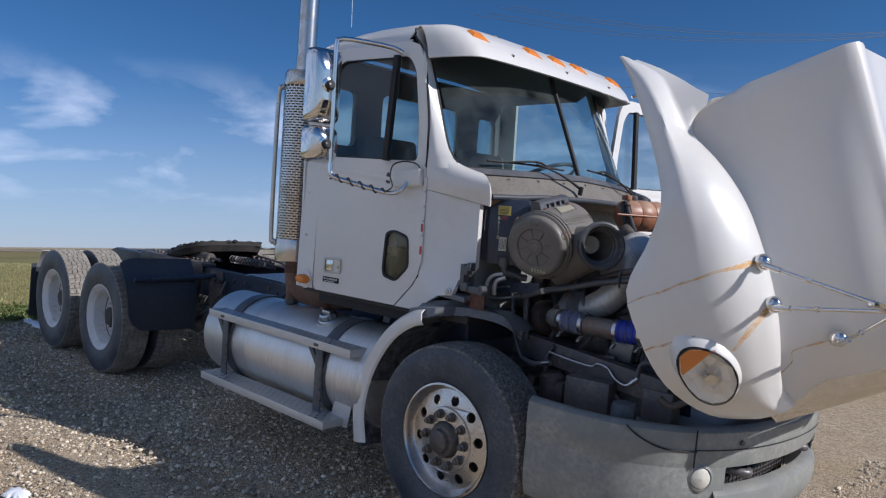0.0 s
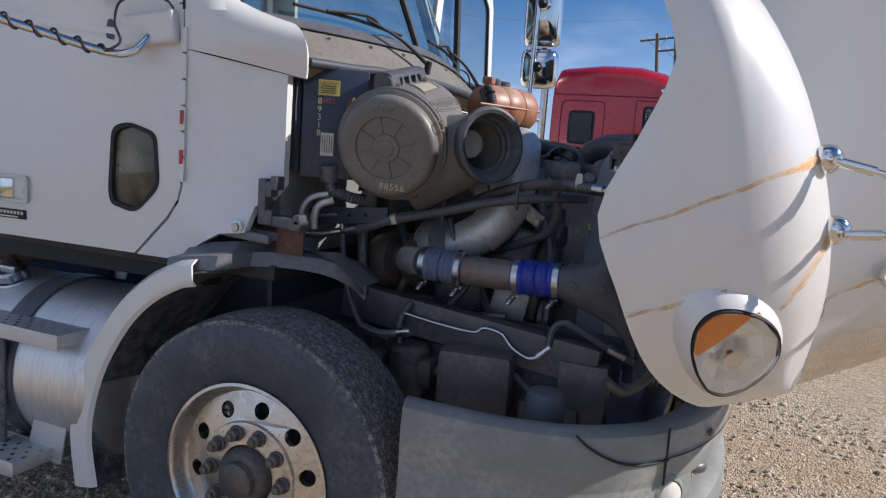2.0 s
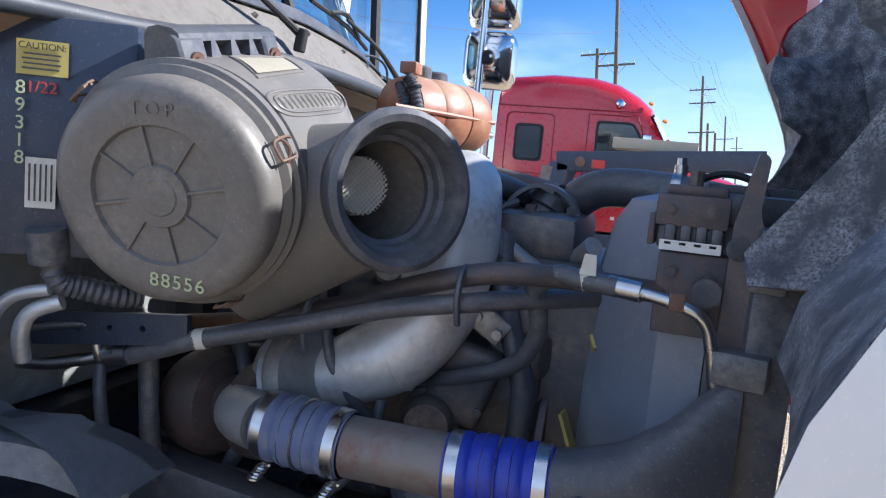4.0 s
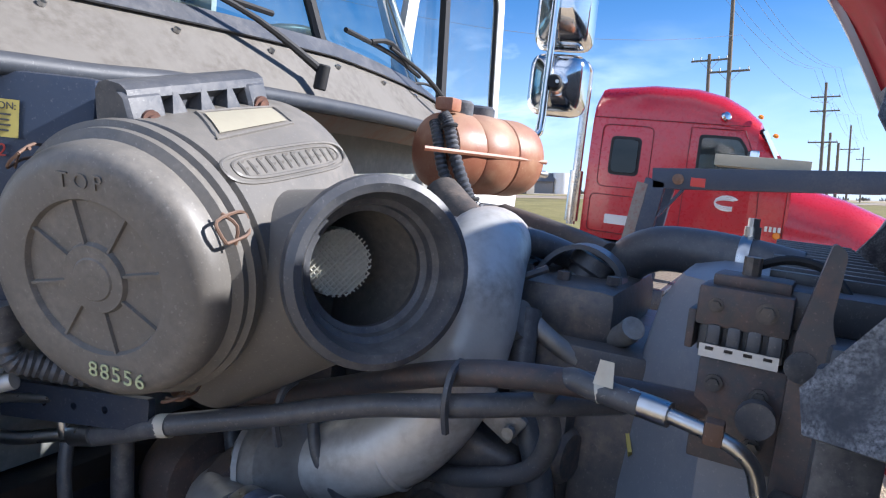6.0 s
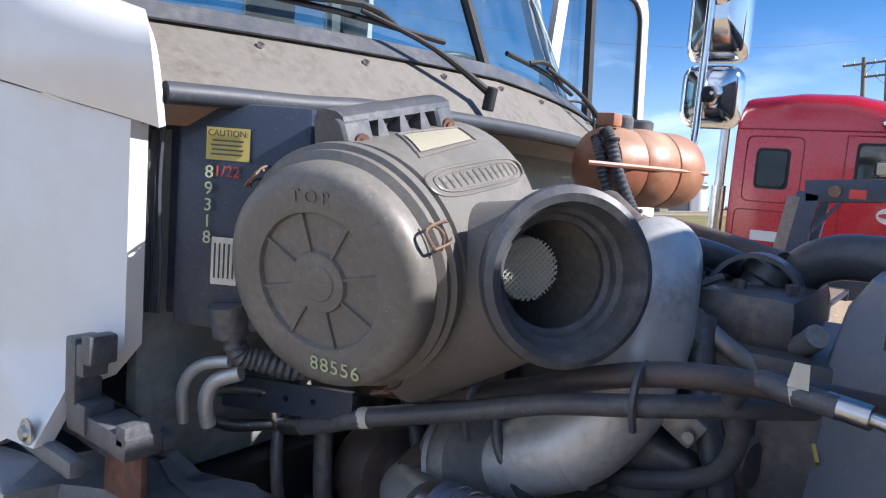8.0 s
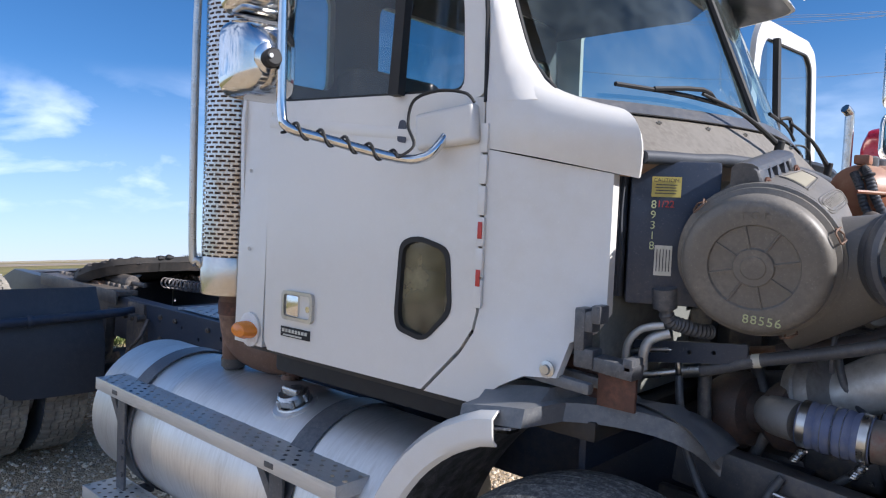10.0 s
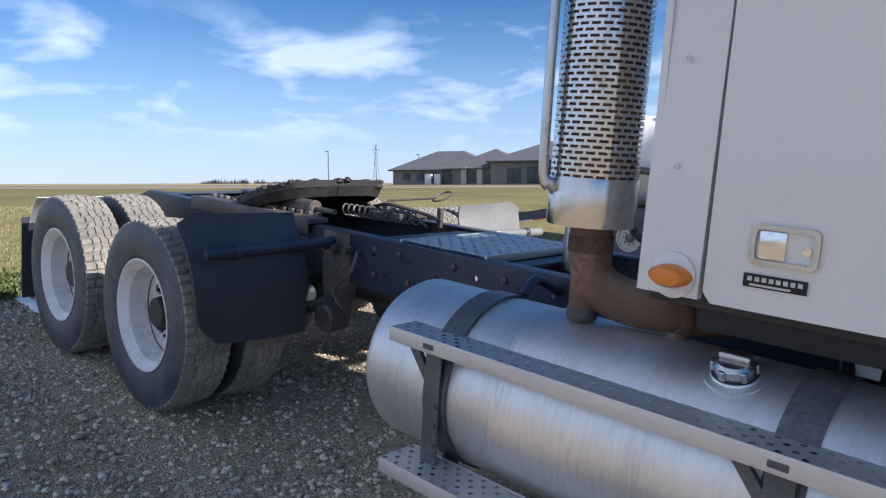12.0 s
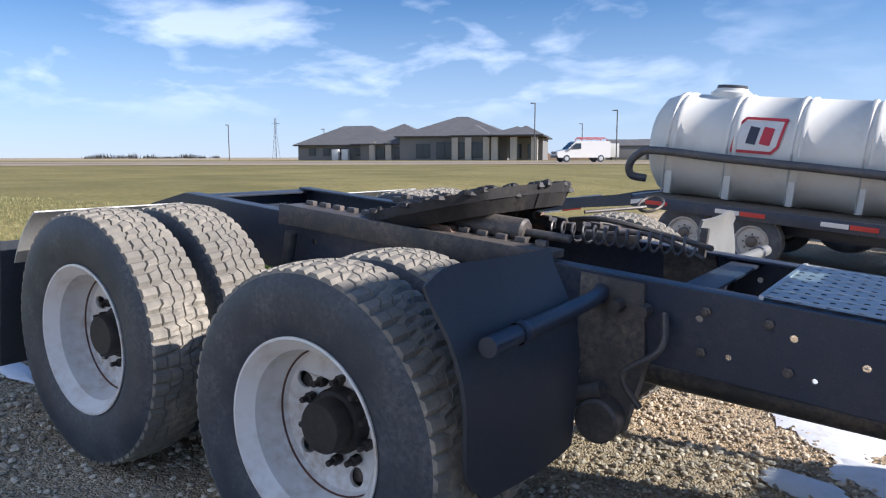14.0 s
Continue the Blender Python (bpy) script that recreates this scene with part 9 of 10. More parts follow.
for x in (-4.74, -5.58):
    for y, s in ((6.36, -1), (8.48, 1)):
        w_ = new("trailer_wheel"); w_.parent = tr_
        w_.location = (x, y, 0.37)
        part("tyre", TT, None, w_)
        bm = L([(0.19, 0.02), (0.205, 0.09), (0.21, 0.10), (0.20, 0.102), (0.185, 0.09), (0.175, 0.05), (0.14, 0.05), (0.10, 0.06), (0.08, 0.055), (0.06, 0.05)], (0, 0, 0), (0, s, 0), 32)
        part("rim", bm, RIMSIL, w_)
        part("hub", L([(0.07, 0.04), (0.065, 0.09), (0.04, 0.11), (0, 0.112)], (0, 0, 0), (0, s, 0), 20), GREASE, w_)
        for q in range(8):
            a = q * math.pi / 4
            part("lug_nut", C((0.10 * math.cos(a), s * 0.055, 0.10 * math.sin(a)), (0.10 * math.cos(a), s * 0.078, 0.10 * math.sin(a)), 0.012, 6), GREASE, w_)
bm = bmesh.new()
cyl(bm, (-4.74, 6.4, 0.37), (-4.74, 8.4, 0.37), 0.05)
cyl(bm, (-5.58, 6.4, 0.37), (-5.58, 8.4, 0.37), 0.05)
for x in (-4.5, -5.15, -5.9):
    box(bm, (x, 6.9, 0.52), (0.08, 0.08, 0.2), bevel=0.01)
pieces("axle", bm, DARK, tr_)
# gooseneck
bm = bmesh.new()
for y in (7.0, 7.8):
    box(bm, (-0.14, y, 1.35), (0.24, 0.12, 1.25), (0, 8, 0), 0.012)
    box(bm, (1.10, y, 2.08), (2.4, 0.12, 0.24), (0, -4.6, 0), 0.012)
box(bm, (0.1, 7.4, 2.0), (0.10, 0.9, 0.2), bevel=0.01)
sheet(bm, [[(0.0, 6.95, 1.55), (0.25, 6.95, 1.90)], [(0.0, 7.06, 1.55), (0.25, 7.06, 1.90)]], 0.03)
pieces("gooseneck", bm, FRAME, tr_)
part("neck_face", B((-0.275, 6.935, 1.35), (0.13, 0.006, 1.15), (0, 8, 0), 0.002), PIPE, tr_, "worn rusty steel plate")
part("neck_lamp", L([(0.065, 0), (0.065, 0.02), (0.05, 0.03), (0, 0.032)], (0.20, 6.94, 2.0), (0, -1, 0), 22), RUSTDARK, tr_)
part("warning_label", B((0.42, 6.935, 1.985), (0.16, 0.006, 0.10), bevel=0.001), REDTAPE, tr_)
part("tool_box", B((1.05, 7.3, 2.27), (1.0, 0.5, 0.13), bevel=0.01), surface("tan_box", (0.42, 0.37, 0.27), (0.32, 0.28, 0.2), 0.6, 0, 3, 30, 0.5, 0.1, 0.05, 50), tr_, "long tan box")
part("jack_leg", B((0.02, 7.0, 0.62), (0.12, 0.12, 0.75), bevel=0.01), FRAME, tr_)

tank = thing("liquid_tank", "white plastic liquid tank with moulded ribs and a painted sign", "tank", TRAILER)
KY, KZ, KR = 7.42, DZ + 0.69, 0.72
prof_ = []
X0, X1 = -6.45, -2.05
prof_ += [(0.0, 0.0), (0.30, 0.01), (0.52, 0.06), (0.66, 0.16), (KR - 0.01, 0.30)]
ribs_x = [0.42 + 0.78 * i for i in range(5)]
for rx in ribs_x:
    prof_ += [(KR, rx - 0.09), (KR + 0.022, rx - 0.075), (KR + 0.022, rx - 0.035), (KR - 0.005, rx - 0.02), (KR - 0.005, rx + 0.02), (KR + 0.022, rx + 0.035), (KR + 0.022, rx + 0.075), (KR, rx + 0.09)]
Lk = X1 - X0
prof_ += [(KR - 0.01, Lk - 0.30), (0.66, Lk - 0.16), (0.52, Lk - 0.06), (0.30, Lk - 0.01), (0, Lk)]
part("shell", L(prof_, (X0, KY, KZ), (1, 0, 0), 72), POLY, tank, sharp=60)
bm = L([(0.27, -0.06), (0.27, 0.05), (0.25, 0.07), (0.22, 0.075), (0.21, 0.11), (0, 0.11)], (X0 + 0.95, KY, KZ + KR - 0.02), (0, 0, 1), 40)
part("manway", bm, POLY, tank)
bm = L([(0.19, 0), (0.20, 0.01), (0.20, 0.035), (0.19, 0.045), (0, 0.05)], (X0 + 0.95, KY, KZ + KR + 0.088), (0, 0, 1), 40)
part("lid", bm, BLACK, tank)
for rx in ribs_x:
    bm = bmesh.new()
    for s in (-1, 1):
        sheet(bm, [[(X0 + rx + d, KY + s * (KR + 0.004 + 0.01) * math.cos(a), KZ + (KR + 0.014) * math.sin(a)) for a in np.linspace(-0.15, -1.2, 8)] for d in (-0.035, 0.035)], 0.01)
        box(bm, (X0 + rx, KY + s * (KR - 0.10), KZ - 0.50), (0.09, 0.06, 0.34), bevel=0.01)
    pieces("saddle_leg", bm, POLY, tank)
    bm = bmesh.new()
    for s in (-1, 1):
        cyl(bm, (X0 + rx - 0.02, KY - 0.80, KZ - 0.64), (X0 + rx - 0.02, KY - 0.80, KZ + 0.0), 0.012, 8)
    part("hold_down_bar", bm, ALU, tank)
# sign: a slanted red frame round plain dark and red strokes
def on_tank(a, b, d=0.004):
    ang = math.asin(max(-1, min(1, b / KR)))
    return Vector((X0 + a, KY - (KR + d) * math.cos(ang), KZ + (KR + d) * math.sin(ang)))
SX = 1.22
def strip(pts, w_, m, name):
    bm = bmesh.new()
    P_ = pts + [pts[0]] if name == "sign_border" else pts
    for (a0, b0), (a1, b1) in zip(P_, P_[1:]):
        dx, dy = a1 - a0, b1 - b0
        l_ = math.hypot(dx, dy)
        nx, ny = -dy / l_ * w_ / 2, dx / l_ * w_ / 2
        n_ = 8
        sheet(bm, [[on_tank(a0 + dx * t + nx * q, b0 + dy * t + ny * q, 0.012) for t in np.linspace(-0.02, 1.02, n_)] for q in (-1, 0, 1)])
    part(name, bm, m, tank)
SGN = surface("sign_red", (0.52, 0.03, 0.05), (0.42, 0.03, 0.05), 0.4, 0, 5, 30, 0.4, 0.05, 0.0)
NAVY = surface("sign_dark", (0.03, 0.035, 0.06), (0.05, 0.05, 0.07), 0.4, 0, 5, 30, 0.4, 0.05, 0.0)
bm = sheet(bmesh.new(), [[on_tank(SX + 0.02 + 0.50 * t + 0.06 * v, 0.0 + 0.38 * v, 0.006) for t in np.linspace(0, 1, 6)] for v in np.linspace(0, 1, 8)])
part("sign_field", bm, WHITETAPE, tank)
strip([(SX, -0.02), (SX + 0.48, -0.02), (SX + 0.55, 0.06), (SX + 0.60, 0.40), (SX + 0.12, 0.40), (SX + 0.05, 0.32)], 0.035, SGN, "sign_border")
strip([(SX + 0.22, 0.08), (SX + 0.25, 0.29)], 0.12, NAVY, "sign_block")
strip([(SX + 0.39, 0.08), (SX + 0.42, 0.29)], 0.13, SGN, "sign_block")
bm = T([(X0 + 0.10, KY - 0.62, KZ - 0.50), (X0 - 0.08, KY - 0.72, KZ - 0.47), (X0 - 0.10, KY - 0.78, KZ - 0.32), (X0 + 0.02, KY - 0.80, KZ - 0.17), (X0 + 0.25, KY - 0.82, KZ - 0.10), (X0 + 1.2, KY - 0.82, KZ - 0.13), (X0 + 2.6, KY - 0.82, KZ - 0.16), (X0 + 4.0, KY - 0.82, KZ - 0.2)], 0.055, 16, 8)
part("transfer_hose", bm, HOSE, tank, "thick black transfer hose")
bm = bmesh.new()
box(bm, (X0 + 4.1, KY - 0.7, KZ - 0.3), (0.3, 0.3, 0.4), bevel=0.02)
part("pump", bm, REDTAPE, tank, "red pump")

# ---- red sleeper truck ----
rt = thing("red_sleeper_truck", "red sleeper semi truck with a tall stack, parked on the lot", "truck", LOT @ Matrix.Translation((-0.64, 8.30, 0.06)) @ Matrix.Diagonal((0.92, 0.92, 0.92, 1)) @ Matrix.Translation((1, -9.4, 0)))
RY = 9.36
def mirror_loop(x, pts):
    """pts: (half width, z) from the bottom up."""
    return [(x, RY + 1.05 - w_, z) for w_, z in pts] + [(x, RY + 1.05 + w_, z) for w_, z in pts[::-1]]
SL = [(1.03, 0.95), (1.05, 1.2), (1.05, 2.3), (1.03, 2.75), (0.98, 3.0), (0.86, 3.14), (0.5, 3.22)]
def scaled(top, w_=1.0):
    return [(a * w_, 0.95 + (b - 0.95) * (top - 0.95) / (3.22 - 0.95)) for a, b in SL]
DXR = 0.0
secs = [(-1.95, scaled(3.05, 0.97)), (-1.88, scaled(3.20)), (-1.2, scaled(3.27)), (-0.6, scaled(3.25)), (-0.2, scaled(3.16)), (0.10, scaled(3.0)), (0.32, scaled(2.82))]
bm = sheet(bmesh.new(), [mirror_loop(x, s_) for x, s_ in secs])
for x, s_ in (secs[0], secs[-1]):
    bm.faces.new([bm.verts.new(p) for p in mirror_loop(x, s_)])
part("sleeper_and_cab", bm, RED, rt, sharp=50)
# windscreen slope and cowl
ws = [(0.32, scaled(2.80)), (0.62, [(a, min(b, 2.36)) for a, b in scaled(2.80, 0.97)]), (0.82, [(a * 0.95, min(b, 2.02)) for a, b in scaled(2.8)])]
bm = sheet(bmesh.new(), [mirror_loop(x, s_) for x, s_ in ws])
part("cowl", bm, RED, rt)
part("windscreen", sheet(bmesh.new(), [[(0.36, RY + 0.12, 2.72), (0.36, RY + 1.98, 2.72)], [(0.72, RY + 0.12, 2.12), (0.72, RY + 1.98, 2.12)]], 0.02), DARKGLASS, rt)
part("windscreen_corner", sheet(bmesh.new(), [[(0.36, RY - 0.004, 2.66), (0.40, RY + 0.10, 2.70)], [(0.64, RY - 0.004, 2.16), (0.74, RY + 0.10, 2.10)]], 0.01), surface("pale_glass", (0.35, 0.5, 0.52), (0.3, 0.42, 0.45), 0.1, 0, 2, 10, 0.3, 0.03, 0), rt)
hd_ = [(0.80, [(1.02, 0.75), (1.04, 1.3), (0.95, 1.75), (0.72, 1.97), (0.4, 2.02)]), (1.5, [(1.02, 0.75), (1.05, 1.25), (0.92, 1.62), (0.66, 1.82), (0.4, 1.87)]), (2.1, [(1.0, 0.7), (1.02, 1.1), (0.88, 1.42), (0.62, 1.6), (0.4, 1.65)]), (2.45, [(0.8, 0.7), (0.84, 1.0), (0.72, 1.2), (0.5, 1.35), (0.3, 1.38)])]
bm = sheet(bmesh.new(), [mirror_loop(x, s_) for x, s_ in hd_])
part("hood", bm, RED, rt, sharp=60)
def red_plate(pts, r, m, name, off=0.004, label=""):
    return part(name, P(rounded(pts, r), [], lambda a, b: Vector((a, RY - off, b)), (0, 0.01, 0)), m, rt, label)
red_plate([(-1.64, 1.90), (-1.20, 1.90), (-1.20, 2.46), (-1.64, 2.46)], 0.08, SEAM, "sleeper_window_seal", 0.006)
red_plate([(-1.60, 1.94), (-1.24, 1.94), (-1.24, 2.42), (-1.60, 2.42)], 0.07, DARKGLASS, "sleeper_window", 0.022)
red_plate([(-0.43, 1.98), (0.28, 1.98), (0.22, 2.40), (0.10, 2.57), (-0.43, 2.57)], 0.06, SEAM, "door_window_seal", 0.006)
red_plate([(-0.39, 2.01), (0.235, 2.01), (0.18, 2.39), (0.08, 2.53), (-0.39, 2.53)], 0.05, SIDEGLASS, "door_window", 0.020)
def red_line(pts, name="panel_seam"):
    bm = T([(a, RY - 0.002, b) for a, b in pts], 0.007, 5, 1)
    part(name, bm, REDSEAM, rt)
rs = rounded([(-1.78, 1.72), (-1.05, 1.72), (-1.05, 2.62), (-1.78, 2.62)], 0.1)
red_line(rs + [rs[0]])
rs = rounded([(-1.85, 1.05), (-0.95, 1.05), (-0.95, 1.60), (-1.85, 1.60)], 0.08)
red_line(rs + [rs[0]])
red_line([(-1.92, 2.72), (0.2, 2.72)])
red_line([(-0.55, 1.05), (-0.55, 2.66), (0.15, 2.66), (0.30, 2.3), (0.42, 1.9), (0.45, 1.3), (0.3, 1.05)])
red_line([(0.78, 1.95), (0.78, 0.8)])
red_plate([(-1.60, 1.18), (-1.25, 1.18), (-1.25, 1.32), (-1.60, 1.32)], 0.02, WHITETAPE, "pale_placard")
bm = bmesh.new()
for k in range(5):
    box(bm, (-0.05 + 0.10 * k, RY - 0.006, 1.16), (0.06, 0.004, 0.05))
for k in range(4):
    box(bm, (0.58 + 0.055 * k, RY + 0.005, 1.38), (0.035, 0.004, 0.07))
pieces("lettering_bar", bm, WHITETAPE, rt)
bm = bmesh.new()
for k in range(3):
    tube(bm, [(0.05 + 0.16 * math.cos(a), RY - 0.004, 1.66 + (0.10 - 0.025 * k) * math.sin(a)) for a in np.linspace(0.6 + 0.2 * k, 5.2, 14)], 0.012, 5, 1)
pieces("swirl_mark", bm, WHITETAPE, rt)
part("side_lamp", L([(0.05, 0), (0.04, 0.02), (0, 0.025)], (0.72, RY, 1.30), (0, -1, 0), 14), AMBER, rt)
st_ = part("exhaust_pipe", T([(-2.10, RY + 0.02, 1.1), (-2.10, RY + 0.02, 2.2), (-2.10, RY + 0.02, 3.25), (-2.11, RY - 0.01, 3.38), (-2.15, RY - 0.08, 3.44)], 0.065, 20, 4), STAIN, rt, "chrome exhaust stack")
bm = L([(0.10, 0), (0.10, 0.75)], (-2.10, RY + 0.02, 1.15), (0, 0, 1), 24)
part("stack_guard", bm, STAIN, rt)
part("roof_lamp", L([(0.07, -0.02), (0.06, 0.02), (0.0, 0.04)], (-0.12, RY + 0.02, 2.84), (0.6, -0.6, 0.4), 16), CHROME, rt)
for x, z in ((0.30, 2.86), (0.52, 2.62)):
    part("cab_lamp", L([(0.04, 0), (0.03, 0.03), (0, 0.035)], (x, RY + 0.15, z), (0.3, -0.5, 0.8), 12), AMBER, rt)
mm = part("mirror", B((0.30, RY - 0.26, 2.16), (0.12, 0.24, 0.46), (0, 0, 10), 0.03, 3), CHROME, rt)
part("mirror_arm", T([(0.45, RY, 2.0), (0.34, RY - 0.15, 1.95), (0.30, RY - 0.24, 2.0)], 0.02, 8), BLACK, rt)
bm = bmesh.new()
box(bm, (-1.0, RY + 1.05, 0.78), (6.0, 0.9, 0.3), bevel=0.01)
box(bm, (-0.6, RY + 0.25, 0.72), (2.6, 0.5, 0.4), bevel=0.05)
part("chassis", bm, FRAME, rt)
for x in (-4.4, -3.1):
    for y in (RY + 0.14, RY + 1.96):
        w_ = part("drive_tyre", REAR_TYRE, None, rt); w_.location = (x, y, 0.5)
for y in (RY + 0.12, RY + 1.98):
    w_ = part("steer_tyre", FRONT_TYRE, None, rt); w_.location = (1.55, y, 0.5)
    part("steer_rim", L([(0.29, -0.12), (0.295, -0.10), (0.2, -0.06), (0, -0.05)], (1.55, y, 0.5), (0, 1, 0), 28), ALU, rt)

# ---- beyond the lot ----
def polar(az, dist):
    """A place on the plain: az in degrees from +y towards -x, seen from the rear of the truck."""
    a = radians(az)
    return Vector((-2.1 - math.sin(a) * dist, -2.8 + math.cos(a) * dist, 0))


PLAIN = 1.12
ROAD_AZ = 42.0
rdv = Vector((-math.sin(radians(ROAD_AZ)), math.cos(radians(ROAD_AZ)), 0))     # away from the lot
rdu = Vector((rdv.y, -rdv.x, 0))                                               # along the road
org = Vector((-2.1, -2.8, 0))


def strip_mesh(d0, d1, z, l0=-900, l1=900):
    n = 60
    return sheet(bmesh.new(), [[org + rdv * d + rdu * (l0 + (l1 - l0) * i / n) + Vector((0, 0, z)) for i in range(n + 1)] for d in (d0, d1)])


ASPH = surface("pale_old_asphalt", (0.17, 0.165, 0.155), (0.26, 0.24, 0.21), 0.85, 0, 0.4, 6, 0.7, 0.05, 0.1, 30)
SHOULDER = surface("tan_road_shoulder", (0.40, 0.31, 0.21), (0.30, 0.23, 0.15), 0.9, 0, 0.3, 5, 0.7, 0.05, 0.1, 20)
def flat(name, bm, m, label, cat, kind="structure"):
    o = part(name, bm, m, None)
    return tagged(o, label, cat, kind=kind)
flat("road_shoulder", strip_mesh(54, 100, PLAIN + 0.03), SHOULDER, "tan gravel shoulder along the road", "road shoulder")
flat("road", strip_mesh(71, 80, PLAIN + 0.05), ASPH, "pale two-lane road beyond the field", "road")

# far field strips with remnant snow
bm = bmesh.new()
rng = random.Random(4)
for k in range(150):
    d = rng.uniform(170, 900); l_ = rng.uniform(-700, 420)
    w_, h_ = rng.uniform(6, 40), rng.uniform(1.5, 6)
    c = org + rdv * d + rdu * l_ + Vector((0, 0, PLAIN + 0.06))
    bm.faces.new([bm.verts.new(c + rdu * (w_ * math.cos(a) * rng.uniform(0.7, 1)) + rdv * (h_ * math.sin(a))) for a in np.linspace(0, 2 * math.pi, 9)[:-1]])
o = flat("field_snow", bm, SNOW, "thin snow remnants on the far field", "snow", "stuff")

# building with hipped roofs
ROOF = surface("grey_shingle_roof", (0.115, 0.115, 0.12), (0.18, 0.175, 0.17), 0.85, 0, 0.8, 8, 0.7, 0.05, 0.2, 12)
WALLT = surface("taupe_siding", (0.20, 0.19, 0.185), (0.26, 0.245, 0.23), 0.8, 0, 0.5, 6, 0.5, 0.05, 0.05, 10)
STONE = surface("pale_stone_pier", (0.46, 0.41, 0.35), (0.34, 0.30, 0.25), 0.8, 0, 1.0, 8, 0.7, 0.05, 0.2, 10)
FASCIA = surface("dark_fascia", (0.05, 0.048, 0.046), (0.08, 0.075, 0.07), 0.6, 0, 1, 8, 0.4, 0.05, 0)
BM = Matrix.Translation(Vector(polar(37.45, 132)) + Vector((0, 0, PLAIN))) @ Matrix.Rotation(radians(36.4 - 14), 4, "Z")
bl = thing("office_building", "low grey office building with hipped shingle roofs and stone piers", "building", BM)
def hip(x0, x1, y0, y1, z0, rise, over=0.8):
    x0 -= over; x1 += over; y0 -= over; y1 += over
    h = min(x1 - x0, y1 - y0) / 2
    if x1 - x0 >= y1 - y0:
        a, b = Vector((x0 + h, (y0 + y1) / 2, z0 + rise)), Vector((x1 - h, (y0 + y1) / 2, z0 + rise))
    else:
        a, b = Vector(((x0 + x1) / 2, y0 + h, z0 + rise)), Vector(((x0 + x1) / 2, y1 - h, z0 + rise))
    bm = bmesh.new()
    c = [bm.verts.new((x, y, z0)) for x, y in ((x0, y0), (x1, y0), (x1, y1), (x0, y1))]
    A, B_ = bm.verts.new(a), bm.verts.new(b)
    if x1 - x0 >= y1 - y0:
        fs = [(c[0], c[1], B_, A), (c[1], c[2], B_), (c[2], c[3], A, B_), (c[3], c[0], A)]
    else:
        fs = [(c[0], c[1], A), (c[1], c[2], B_, A), (c[2], c[3], B_), (c[3], c[0], A, B_)]
    for f in fs:
        bm.faces.new(f)
    part("roof", bm, ROOF, bl, sharp=5)
    part("fascia", B(((x0 + x1) / 2, (y0 + y1) / 2, z0 - 0.12), (x1 - x0, y1 - y0, 0.24), bevel=0.0), FASCIA, bl)
def block(x0, x1, y0, y1, h, m=WALLT):
    part("wall", B(((x0 + x1) / 2, (y0 + y1) / 2, h / 2 - 0.5), (x1 - x0, y1 - y0, h + 1.0), bevel=0.0), m, bl)
block(-26, -6, 4, 18, 3.0); hip(-26, -6, 4, 18, 3.0, 3.9)
block(-12, 2, 1, 16, 3.1); hip(-13, 2, 1, 16, 3.1, 4.0)
block(-4, 16, 0, 18, 4.4); hip(-4, 16, 0, 18, 4.4, 3.9)
block(7, 13, -3, 8, 4.4); hip(7, 13, -3, 8, 4.4, 2.0)
hip(13.5, 22, -4, 5, 4.4, 1.6)
block(15, 22, 3, 14, 4.2); hip(15, 22, 3, 14, 4.2, 2.2)
for x, y in ((-6.3, 0.8), (7.2, -3.2), (9.6, -3.2), (12.8, -3.2), (14.3, -3.6), (17.6, -3.6), (21.2, -3.6), (-9.5, 0.8), (-12.2, 3.6)):
    part("stone_pier", B((x, y, 1.7), (1.1, 1.0, 4.6 if x > 0 else 3.4), bevel=0.0), STONE, bl)
WG = surface("dark_window_panes", (0.03, 0.04, 0.05), (0.06, 0.08, 0.09), 0.08, 0, 1, 5, 0.5, 0.03, 0)
for x, y, w_, h_, z in [(-23, 3.94, 1.4, 1.4, 1.6), (-20, 3.94, 1.4, 1.4, 1.6), (-16.5, 3.94, 1.4, 1.4, 1.6), (-13.5, 3.94, 1.2, 1.4, 1.6), (-8, 0.94, 1.6, 2.0, 1.4), (-4.8, 0.94, 1.2, 2.2, 1.3), (0.5, -0.06, 2.6, 2.6, 1.7), (4.6, -0.06, 3.2, 3.0, 1.8), (8.4, -3.06, 1.2, 2.8, 1.8), (11.2, -3.06, 2.2, 2.8, 1.8), (17.2, 2.94, 2.0, 2.6, 1.6), (20.2, 2.94, 1.8, 2.6, 1.6)]:
    wn_ = part("window", B((x, y, z), (w_, 0.10, h_), bevel=0.0), FASCIA, bl)
    n_ = 2 if w_ > 1.5 else 1
    for k in range(n_):
        part("pane", B((x + (k - (n_ - 1) / 2) * w_ / n_, y - 0.07, z), (w_ / n_ - 0.14, 0.06, h_ - 0.16), bevel=0.0), WG, wn_)
part("entrance_beam", B((17.8, -3.8, 4.2), (8.0, 0.5, 0.35), bevel=0.0), RUST, bl)
for x in (-17.5, -15.5):
    o = part("white_unit", B((x, 2.4, 1.0), (1.3, 1.0, 2.2), bevel=0.02), WHITE, bl)

